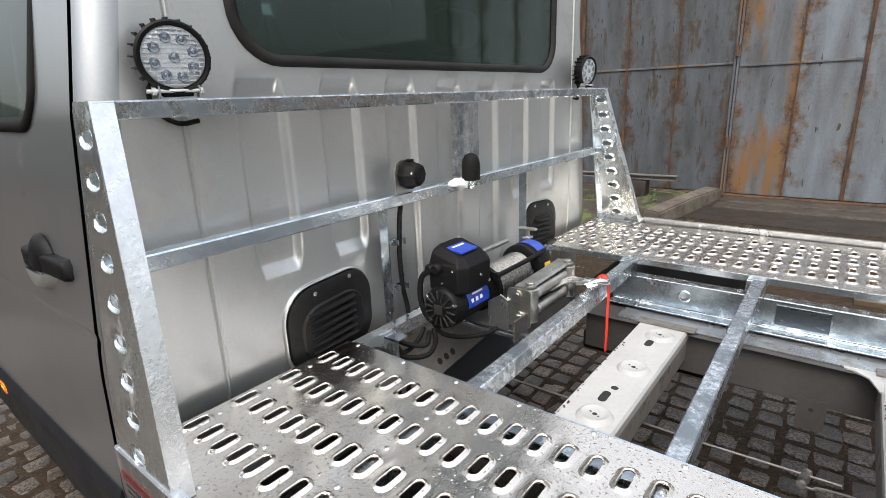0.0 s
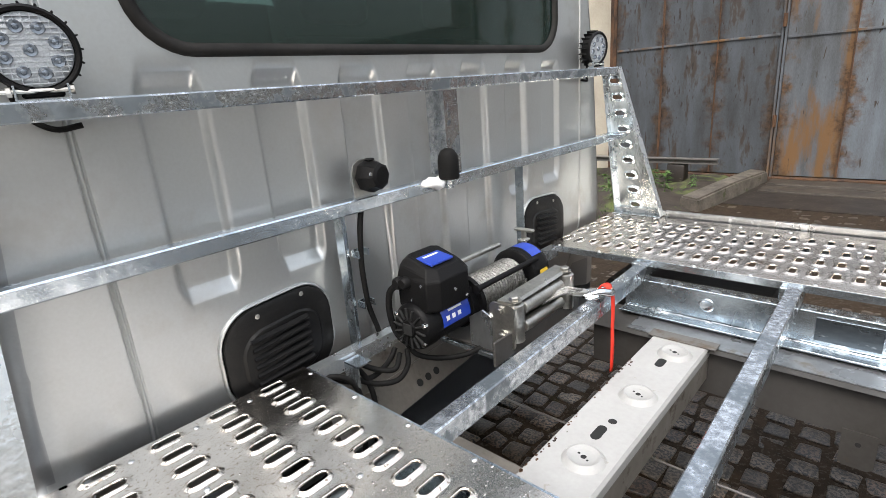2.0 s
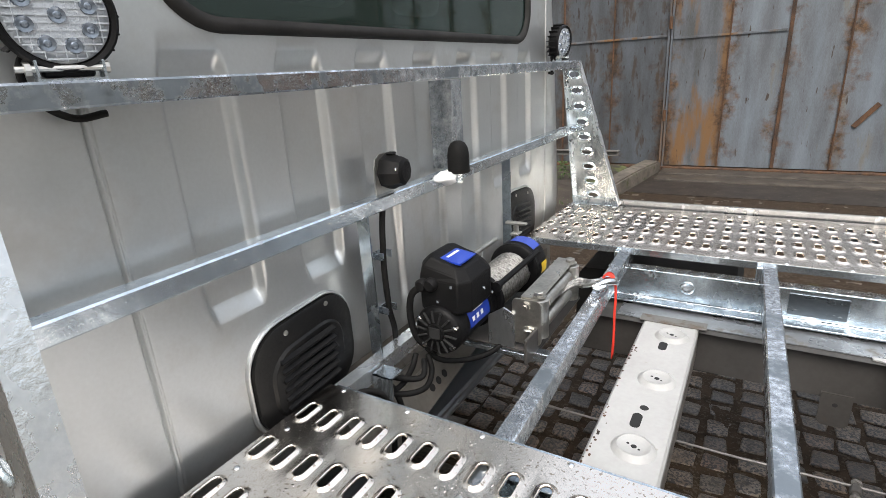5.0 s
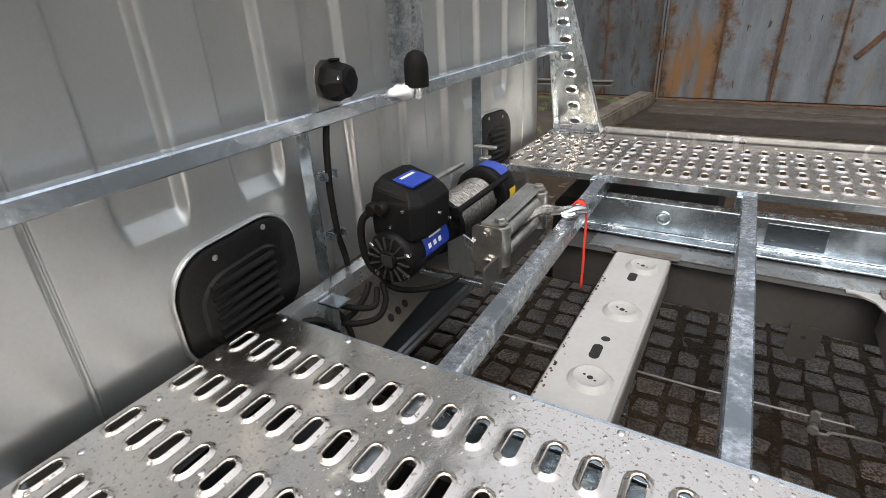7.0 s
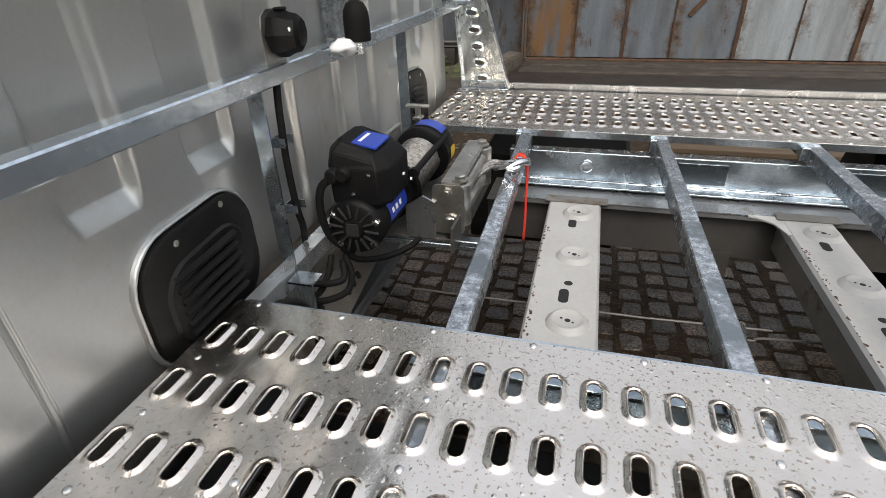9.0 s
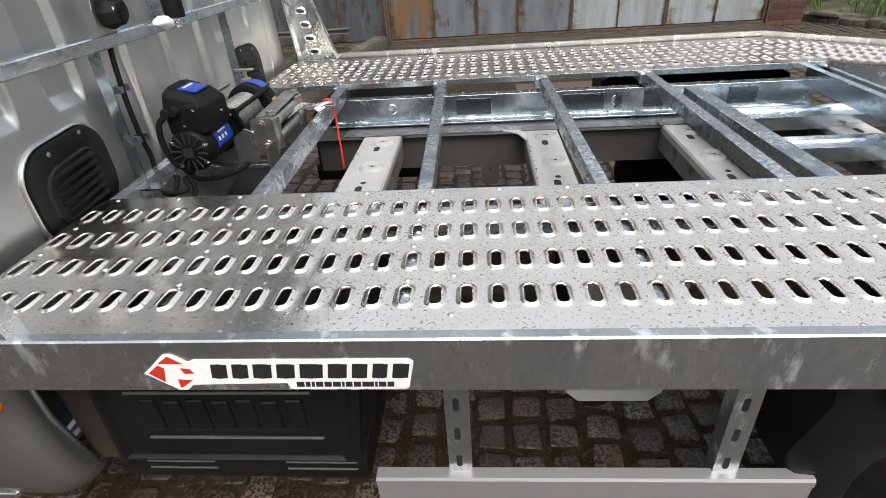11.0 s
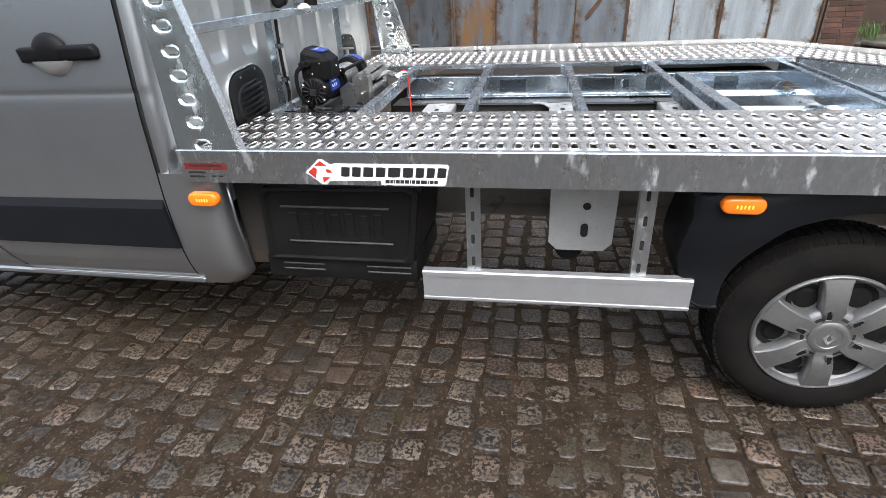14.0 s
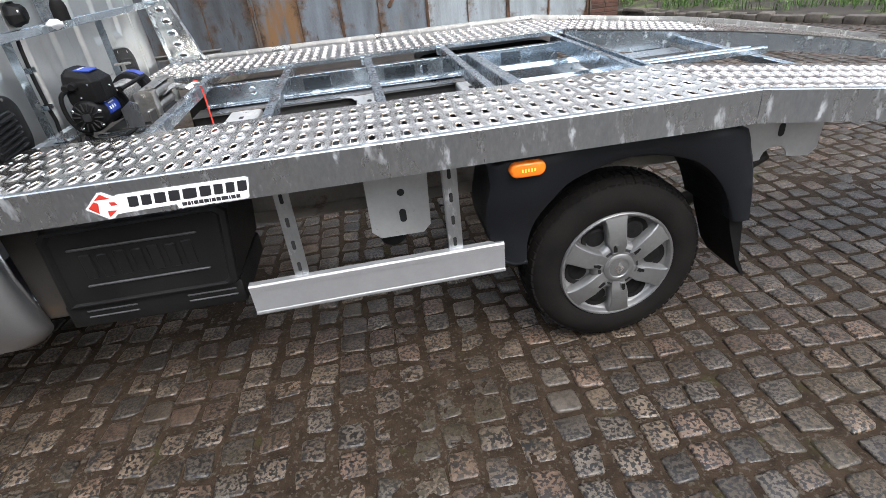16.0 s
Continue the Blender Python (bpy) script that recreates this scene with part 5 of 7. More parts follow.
for k in range(7):
    bm = B()
    x = 0.32 + 0.052 * k
    box(bm, x - 0.018, x + 0.018, 0.113, 0.119, 0.645, 0.735 - 0.004 * (k % 2), 0.004)
    part("raised_bar", bm, PLASTIC_WORN, lid)
bm = B()
box(bm, 0.090, 0.215, 0.15, 0.17, 0.50, 0.875, 0.004)
part("end_panel", bm, CHASSIS_DK, tool)
bm = B()
box(bm, 0.17, 0.755, 0.132, 0.50, 0.455, 0.548, 0.012, 2)
part("lower_tray", bm, PLASTIC_WORN, tool, smooth=30)
for x0, x1 in ((0.235, 0.40), (0.565, 0.73)):
    for z in (0.492, 0.515):
        bm = B()
        box(bm, x0, x1, 0.128, 0.134, z, z + 0.006, 0.002)
        part("tray_rib", bm, PLASTIC_EDGE, tool)

# the like box, added under the far side of the deck to darken the gap
tool_far = thing("storage_box", (0.48, 2.05, 0.46), "black plastic storage box added to darken the far gap", "storage box")
bm = B()
quad_faces(bm, [[(x, y, z) for x, z in face] for y in (1.86, 2.235)])
part("lid", bm, PLASTIC_WORN, tool_far)
bm = B()
box(bm, 0.17, 0.755, 1.86, 2.228, 0.455, 0.548, 0.012, 2)
part("lower_tray", bm, PLASTIC_WORN, tool_far, smooth=30)

# stickers on the side rail
st = thing("company_sticker", (0.69, -0.0008, 0.925), "white vinyl sticker with red emblem and black lettering blocks", "sticker")
bm = B()
body = [(0.520, 0.897), (0.540, 0.951), (0.552, 0.956), (0.903, 0.956), (0.911, 0.950), (0.899, 0.893), (0.893, 0.889), (0.70, 0.889), (0.697, 0.903), (0.555, 0.900)]
prism(bm, body, (0, -0.0005, 0), (1, 0, 0), (0, 0, 1), (0, -1, 0), 0.0006)
part("label_field", bm, WHITE, st)
bm = B()
prism(bm, [(0.458, 0.926), (0.505, 0.969), (0.518, 0.969), (0.566, 0.936), (0.566, 0.928), (0.522, 0.888), (0.508, 0.888)], (0, -0.0012, 0), (1, 0, 0), (0, 0, 1), (0, -1, 0), 0.0006)
part("emblem_field", bm, WHITE, st)
for poly in ([(0.466, 0.927), (0.487, 0.944), (0.497, 0.938), (0.489, 0.907)], [(0.489, 0.948), (0.510, 0.964), (0.532, 0.947)], [(0.512, 0.913), (0.512, 0.893), (0.538, 0.911)], [(0.524, 0.938), (0.540, 0.936), (0.545, 0.926), (0.528, 0.926)]):
    bm = B()
    prism(bm, poly, (0, -0.0019, 0), (1, 0, 0), (0, 0, 1), (0, -1, 0), 0.0005)
    part("emblem_shape", bm, RED, st)
x0 = 0.572
for k, wd in enumerate((0.030, 0.030, 0.034, 0.033, 0.041, 0.034, 0.028, 0.027, 0.029)):
    bm = B()
    prism(bm, [(x0, 0.915), (x0 + wd * 0.45, 0.9135), (x0 + wd - 0.003, 0.915), (x0 + wd + 0.002, 0.944), (x0 + wd * 0.6, 0.9455), (x0 + 0.005, 0.945)], (0, -0.0012, 0), (1, 0, 0), (0, 0, 1), (0, -1, 0), 0.0005)
    part("lettering_block", bm, INK, st)
    x0 += wd + 0.0055
bm = B()
x = 0.712
for wd in (0.013, 0.008, 0.005, 0.012, 0.012, 0.013, 0.004, 0.011, 0.012, 0.019, 0.004, 0.012, 0.011):
    prism(bm, [(x, 0.895), (x + wd, 0.895), (x + wd + 0.001, 0.906), (x + 0.001, 0.906)], (0, -0.0012, 0), (1, 0, 0), (0, 0, 1), (0, -1, 0), 0.0005)
    x += wd + 0.0022
part("small_lettering", bm, INK, st)
ws = thing("warning_sticker", (0.13, -0.0008, 0.92), "small red and grey type sticker on the side rail", "sticker")
bm = B()
box(bm, 0.040, 0.190, -0.0012, -0.0004, 0.930, 0.952)
part("red_band", bm, RED_DULL, ws)
bm = B()
box(bm, 0.040, 0.190, -0.0011, -0.0004, 0.896, 0.9295)
part("grey_field", bm, GALV_DULL, ws)
for x0, x1, z in ((0.05, 0.11, 0.918), (0.05, 0.105, 0.904), (0.13, 0.145, 0.905), (0.155, 0.17, 0.905), (0.055, 0.17, 0.941)):
    bm = B()
    box(bm, x0, x1, -0.0019, -0.0013, z, z + 0.006)
    part("text_bar", bm, INK, ws)

# ---- winch ----
win = thing("electric_winch", (0.2, 1.12, 0.90), "black electric winch with blue labels and steel wire rope", "winch")
MX, MZ = 0.138, 0.998
# mount
bm = B()
box(bm, 0.10, 0.335, 1.03, 1.42, 0.888, 0.896, 0.002)
box(bm, 0.327, 0.335, 0.96, 1.40, 0.896, 0.965, 0.002)
part("mount_plate", bm, CHASSIS_RAIL, win, "dark mounting channel")
bm = B()
prism(bm, [(0.0, 0.0), (0.075, 0.0), (0.075, 0.10), (0.045, 0.115), (0.0, 0.085)], (0.196, 1.030, 0.893), (1, 0, 0), (0, 0, 1), (0, 1, 0), 0.006)
part("side_cheek", bm, GALV_DULL, win)
bm = B()
box(bm, 0.32, 0.41, 1.02, 1.05, 0.885, 0.90, 0.002)
box(bm, 0.06, 0.38, 1.022, 1.034, 0.872, 0.886, 0.002)
part("support_bar", bm, GALV_WEB, win)
# motor
bm = B()
lathe(bm, [(0.0, 0.0), (0.022, 0.0), (0.024, 0.006), (0.052, 0.008), (0.062, 0.014), (0.0655, 0.024), (0.0655, 0.060), (0.062, 0.062), (0.062, 0.19), (0.07, 0.192), (0.07, 0.215), (0.0, 0.215)], (MX, 0.848, MZ), (0, 1, 0), 40)
motor = part("motor", bm, PLASTIC, win, "ribbed black motor housing", smooth=40)
for k in range(14):
    a = k * math.tau / 14 + 0.1
    bm = B()
    box(bm, 0.026, 0.058, -0.004, 0.003, -0.0022, 0.0022, 0.001, 1)
    bmesh.ops.transform(bm, matrix=Matrix.Translation((MX, 0.853, MZ)) @ Matrix.Rotation(a, 4, "Y"), verts=bm.verts)
    part("rib", bm, BLACK, motor)
bm = B()
box(bm, MX - 0.015, MX + 0.015, 0.8455, 0.8485, MZ - 0.015, MZ + 0.015, 0.001)
part("end_label", bm, BLACK, motor)
for a in (0.35, 2.6, 4.0, 5.6):
    bm = B()
    lathe(bm, [(0.008, -0.006), (0.008, 0.004), (0.004, 0.006), (0, 0.006)], (MX + 0.056 * math.cos(a), 0.858, MZ + 0.056 * math.sin(a)), (0, -1, 0), 8)
    part("screw", bm, CHROME, motor)
bm = B()
a, u, v = frame_of((0, 1, 0))
pts = [radians(d) for d in range(-8, 62, 7)]
quad_faces(bm, [[(MX + 0.0635 * math.cos(t), y, MZ + 0.0635 * math.sin(t)) for t in pts] for y in (0.918, 1.030)], False)
lab = part("motor_label", bm, BLUE, win, "blue label with white lettering bars", smooth=True)
for t0, t1, y0, y1 in ((36, 50, 0.932, 1.004), (26, 31, 0.945, 1.0), (6, 17, 0.932, 0.945), (6, 17, 0.955, 0.968), (6, 17, 0.978, 0.991)):
    bm = B()
    tt = [radians(t0 + (t1 - t0) * k / 3) for k in range(4)]
    quad_faces(bm, [[(MX + 0.0643 * math.cos(t), y, MZ + 0.0643 * math.sin(t)) for t in tt] for y in (y0, y1)], False)
    part("lettering_bar", bm, WHITE, lab)
# control box
bm = B()
rings = []
for z, sx, sy in ((1.045, 0.93, 0.96), (1.052, 0.98, 1.0), (1.128, 1.0, 1.0), (1.150, 0.90, 0.90), (1.168, 0.66, 0.74), (1.170, 0.58, 0.68)):
    rings.append([(0.146 + a * sx * 0.9, 0.954 + b * sy * 0.94, z - 0.014 * (a / 0.08 if z > 1.14 else 0)) for a, b in ((-0.062, -0.088), (0.055, -0.088), (0.080, -0.055), (0.080, 0.06), (0.055, 0.088), (-0.062, 0.088), (-0.080, 0.06), (-0.080, -0.06))])
quad_faces(bm, rings)
bmesh.ops.bevel(bm, geom=bm.edges[:], offset=0.0025, segments=1, affect="EDGES")
cbx = part("control_box", bm, PLASTIC, win, "faceted black control box cover")
bm = B()
box(bm, 0.100, 0.186, 0.908, 0.992, 1.1675, 1.1735, 0.001, 1, Matrix.Rotation(0.15, 4, "Y"))
tl = part("top_label", bm, BLUE, cbx, "blue top label")
bm = B()
box(bm, 0.139, 0.146, 0.922, 0.978, 1.1741, 1.1747, 0.0, 1, Matrix.Rotation(0.15, 4, "Y"))
part("lettering_bar", bm, WHITE, tl)
for x, z in ((0.10, 1.125), (0.125, 1.13)):
    bm = B()
    lathe(bm, [(0.017, 0), (0.017, 0.014), (0.012, 0.02), (0, 0.02)], (x, 0.872, z - 0.01), (0, -1, 0), 16)
    part("terminal_cap", bm, PLASTIC, cbx, smooth=40)
for x, y, z in ((0.18, 0.869, 1.12), (0.14, 0.869, 1.075), (0.232, 0.94, 1.10), (0.232, 0.985, 1.07)):
    bm = B()
    lathe(bm, [(0.0045, -0.002), (0.004, 0.002), (0, 0.003)], (x, y, z), (0, -1, 0) if y < 0.9 else (1, 0, 0), 8)
    part("box_screw", bm, CHROME, cbx)
for pts in ([(0.10, 0.872, 1.112), (0.07, 0.858, 1.085), (0.064, 0.855, 1.02), (0.08, 0.862, 0.96), (0.12, 0.88, 0.925)],):
    bm = B()
    tube(bm, smooth_line(pts), 0.009, 10)
    part("power_lead", bm, RUBBER, win, smooth=True)
# drum, rope and gearbox
bm = B()
lathe(bm, [(0.0, 0.0), (0.072, 0.0), (0.075, 0.004), (0.075, 0.012), (0.04, 0.014), (0.04, 0.245), (0.075, 0.247), (0.082, 0.252), (0.082, 0.265), (0.0, 0.265)], (0.15, 1.063, 1.005), (0, 1, 0), 40)
part("drum", bm, PLASTIC, win, smooth=40)
bm = B()
helix = []
for k in range(24 * 18 + 1):
    t = k / 24
    helix.append((0.15 + 0.055 * math.cos(k * math.tau / 24), 1.080 + t * 0.0122, 1.005 + 0.055 * math.sin(k * math.tau / 24)))
tube(bm, helix, 0.0066, 6)
part("wire_rope", bm, WIRE, win, "wound steel wire rope", smooth=True)
bm = B()
lathe(bm, [(0.0, 0.0), (0.078, 0.0), (0.080, 0.01), (0.080, 0.06), (0.072, 0.085), (0.05, 0.10), (0.0, 0.104)], (0.15, 1.328, 1.008), (0, 1, 0), 40)
gb = part("gearbox", bm, PLASTIC, win, "black gearbox housing", smooth=40)
bm = B()
tt = [radians(d) for d in range(46, 112, 6)]
quad_faces(bm, [[(0.15 + 0.0815 * math.cos(t), y, 1.008 + 0.0815 * math.sin(t)) for t in tt] for y in (1.338, 1.392)], False)
part("blue_band", bm, BLUE, gb, smooth=True)
bm = B()
tt = [radians(d) for d in range(-14, 12, 5)]
quad_faces(bm, [[(0.15 + 0.0822 * math.cos(t), y, 1.008 + 0.0822 * math.sin(t)) for t in tt] for y in (1.345, 1.388)], False)
part("warning_label", bm, YELLOW, gb, smooth=True)
for x, z in ((0.218, 1.060), (0.075, 1.085)):
    bm = B()
    tube(bm, [(x, 1.045, z), (x, 1.345, z)], 0.0085, 12)
    lathe(bm, [(0.014, 0), (0.014, 0.012), (0, 0.013)], (x, 1.05, z), (0, -1, 0), 12)
    part("tie_bar", bm, PLASTIC if x > 0.1 else STEEL, win, smooth=40)
# clutch lever
bm = B()
lathe(bm, [(0.009, 0), (0.009, 0.058)], (0.10, 1.455, 1.05), (0, 0, 1), 12)
box(bm, 0.062, 0.138, 1.446, 1.466, 1.106, 1.116, 0.003)
box(bm, 0.086, 0.114, 1.436, 1.474, 1.072, 1.080, 0.002)
part("clutch_lever", bm, STEEL, win, "plated clutch lever", smooth=30)
# roller fairlead
bm = B()
C = [(0, 0), (0.044, 0), (0.05, 0.007), (0.007, 0.007), (0.007, 0.118), (0.05, 0.118), (0.044, 0.125), (0, 0.125)]
profile_bar(bm, C, (0.285, 1.045, 0.918), (0.285, 1.345, 0.925), (1, 0, 0), (0, 0, 1))
bm.faces.ensure_lookup_table()
fl = part("fairlead_frame", bm, STEEL, win, "zinc plated fairlead frame")
for y in (1.062, 1.326):
    bm = B()
    lathe(bm, [(0.018, 0.0), (0.0235, 0.003), (0.0235, 0.108), (0.018, 0.111)], (0.331, y, 0.928), (0, 0, 1), 24)
    part("upright_roller", bm, STEEL, fl, "worn steel roller", smooth=40)
    bm = B()
    lathe(bm, [(0.0, 0), (0.014, 0.0), (0.015, 0.003), (0.0145, 0.010), (0.012, 0.012), (0, 0.012)], (0.328, y, 1.046), (0, 0, 1), 6)
    lathe(bm, [(0.02, -0.003), (0.02, 0.0)], (0.328, y, 1.046), (0, 0, 1), 16)
    part("roller_bolt", bm, STEEL, fl)
for z in (0.958, 1.012):
    bm = B()
    lathe(bm, [(0.014, 0.0), (0.018, 0.003), (0.018, 0.197), (0.014, 0.20)], (0.330, 1.094, z), (0, 1, 0), 20)
    part("level_roller", bm, STEEL, fl, smooth=40)
for x, z in ((0.335, 0.95), (0.322, 1.02)):
    bm = B()
    lathe(bm, [(0.013, 0), (0.013, 0.009), (0.007, 0.01), (0.007, 0.016), (0, 0.016)], (x - 0.02, 1.040, z), (0, -1, 0), 6)
    part("cheek_bolt", bm, STEEL, fl)
for y in (1.037, 1.345):
    bm = B()
    prism(bm, rrect(0.080, 0.128, 0.014, 4), (0.303, y, 0.974), (1, 0, 0), (0, 0, 1), (0, 1, 0), 0.006)
    plate = part("end_plate", bm, STEEL, fl, "plated end plate with rounded corners")
    bm = B()
    lathe(bm, [(0.019, 0), (0.019, 0.003), (0.013, 0.0035), (0.013, 0.011), (0.010, 0.013), (0.0, 0.013)], (0.306, y + (0.006 if y > 1.2 else 0.0), 0.945), (0, 1 if y > 1.2 else -1, 0), 12)
    part("plate_bolt", bm, STEEL, plate, smooth=30)
bm = B()
box(bm, 0.286, 0.300, 1.14, 1.20, 1.0435, 1.0448)
part("yellow_tag", bm, YELLOW, fl)
# rope end with thimble and hook
rope = thing("winch_hook", (0.40, 1.33, 0.965), "rope end with hook and red strap on the cross bar", "hook")
for k in range(3):
    bm = B()
    tube(bm, smooth_line([(0.325, 1.20, 0.985 + 0.004 * k), (0.36, 1.25 + 0.01 * k, 1.004 + 0.005 * k), (0.385, 1.285, 1.0 + 0.006 * k), (0.40, 1.315 + 0.006 * k, 0.992)]), 0.0058, 8)
    part("rope_strand", bm, WIRE, rope, smooth=True)
bm = B()
loop = [(0.40 + 0.026 * math.cos(t) * 1.3, 1.33 + 0.020 * math.sin(t), 0.987 + 0.006 * math.sin(2 * t)) for t in [k * math.tau / 20 for k in range(21)]]
tube(bm, loop, 0.008, 8)
part("thimble", bm, CHROME, rope, smooth=True)
bm = B()
lathe(bm, [(0.012, 0), (0.012, 0.045)], (0.375, 1.28, 1.0), (0.5, 0.8, -0.15), 12)
part("ferrule", bm, STEEL, rope, smooth=40)
bm = B()
tube(bm, smooth_line([(0.405, 1.315, 0.985), (0.435, 1.335, 0.995), (0.452, 1.37, 0.985), (0.44, 1.40, 0.978), (0.412, 1.395, 0.976), (0.405, 1.37, 0.978)]), [0.008 + 0.004 * math.sin(k * 0.1) for k in range(31)], 10)
part("hook", bm, CHROME, rope, "bright forged hook", smooth=True)
bm = B()
path = smooth_line([(0.412, 1.372, 0.983), (0.426, 1.385, 1.002), (0.446, 1.392, 0.985), (0.451, 1.396, 0.93), (0.450, 1.397, 0.86), (0.451, 1.398, 0.79), (0.449, 1.399, 0.71)], 5)
rings = []
for i, p in enumerate(path):
    w = 0.013 if i > 8 else 0.018
    rings.append([p + Vector((0, -w, 0)), p + Vector((0.004, 0, 0)), p + Vector((0, w, 0)), p + Vector((-0.004, 0, 0))])
quad_faces(bm, rings)
part("red_strap", bm, STRAP, rope, "short red webbing strap hanging down", smooth=True)

# cables between the cab and the deck
cab_l = thing("control_cable", (0.03, 0.81, 0.93), "black control cable clipped to the headboard upright", "cable")
bm = B()
tube(bm, smooth_line([(0.030, 0.828, 1.318), (0.034, 0.814, 1.272), (0.036, 0.807, 1.226), (0.037, 0.802, 1.179), (0.037, 0.803, 1.121), (0.036, 0.809, 1.058), (0.034, 0.822, 1.012), (0.020, 0.842, 0.975), (0.008, 0.858, 0.930), (0.004, 0.866, 0.890)]), 0.0074, 10)
part("cable_run", bm, RUBBER, cab_l, smooth=True)
loops = thing("cable_loops", (0.12, 0.85, 0.86), "loops of black cable lying under the winch", "cable")
for pts in ([(0.09, 0.88, 0.93), (0.115, 0.895, 0.895), (0.16, 0.94, 0.878), (0.21, 1.0, 0.88), (0.24, 1.06, 0.90)], [(0.07, 0.72, 0.925), (0.09, 0.735, 0.88), (0.10, 0.74, 0.80), (0.10, 0.72, 0.60)],
            [(0.050, 0.655, 0.915), (0.075, 0.70, 0.895), (0.085, 0.76, 0.885), (0.080, 0.82, 0.90), (0.075, 0.85, 0.925)],
            [(0.060, 0.70, 0.905), (0.100, 0.745, 0.875), (0.130, 0.80, 0.868), (0.120, 0.85, 0.885), (0.095, 0.875, 0.915)],
            [(0.055, 0.735, 0.925), (0.095, 0.765, 0.905), (0.125, 0.80, 0.900), (0.110, 0.835, 0.925)],
            [(0.045, 0.63, 0.93), (0.075, 0.665, 0.925), (0.095, 0.69, 0.895), (0.100, 0.70, 0.82), (0.090, 0.69, 0.62)]):
    bm = B()
    tube(bm, smooth_line(pts), 0.0075, 10)
    part("cable_run", bm, RUBBER, loops, smooth=True)

# ---- sockets on the middle bar ----
sock = thing("trailer_socket", (0.05, 0.865, 1.346), "round black covered socket on a thin steel bracket", "socket")
bm = B()
prism(bm, [(-0.035, 0.0), (0.035, 0.0), (0.035, 0.06), (0.028, 0.082), (0.012, 0.092), (-0.012, 0.092), (-0.028, 0.082), (-0.035, 0.06)], (0.022, 0.852, 1.346), (0, 1, 0), (0, 0, 1), (1, 0, 0), 0.003)
part("bracket", bm, STEEL, sock)
bm = B()
lathe(bm, [(0.0, -0.012), (0.040, -0.01), (0.043, 0.0), (0.043, 0.016), (0.036, 0.030), (0.033, 0.044), (0.025, 0.050), (0.0, 0.052)], (0.026, 0.866, 1.395), (1, 0.15, 0), 8)
part("socket_cover", bm, PLASTIC, sock, "black rubber socket cover", smooth=30)
bm = B()
box(bm, 0.03, 0.05, 0.855, 0.877, 1.434, 1.440, 0.003)
part("cover_hinge", bm, PLASTIC, sock)
for dy, dz in ((-0.026, 0.07), (-0.005, 0.01)):
    bm = B()
    lathe(bm, [(0.005, 0), (0.004, 0.003), (0, 0.003)], (0.069, 0.866 + dy, 1.37 + dz * 0.5), (1, 0, 0), 8)
    part("screw", bm, CHROME, sock)
cap = thing("tow_ball_cap", (0.06, 1.112, 1.35), "black domed cap beside a white cloth tied to the bar", "cap")
bm = B()
lathe(bm, [(0.030, 0.0), (0.030, 0.048), (0.027, 0.066), (0.020, 0.079), (0.009, 0.085), (0.0, 0.086)], (0.075, 1.122, 1.346), (0, 0, 1), 28)
part("dome", bm, RUBBER, cap, "black rubber dome", smooth=40)
bm = B()
lathe(bm, [(0.012, 0), (0.012, 0.03), (0.008, 0.035), (0, 0.035)], (0.072, 1.125, 1.317), (0, 0, 1), 6)
part("bolt", bm, GALV, cap)
bm = B()
rings = []
for i in range(11):
    t = i / 10
    w = 0.026 * math.sin(math.pi * min(1, 0.12 + t * 0.86)) + 0.004
    c = Vector((0.055 + 0.012 * math.sin(t * 5), 1.035 + 0.105 * t, 1.338 + 0.006 * math.sin(t * 9)))
    rings.append([c + Vector((math.cos(a) * w * (0.9 + 0.25 * math.sin(3 * a + i)), 0, math.sin(a) * w * (0.5 + 0.2 * math.cos(2 * a + i)))) for a in [k * math.tau / 10 for k in range(10)]])
quad_faces(bm, rings)
solo("white_cloth", bm, WHITE, "crumpled white cloth wrapped round the middle bar", "cloth", smooth=True)

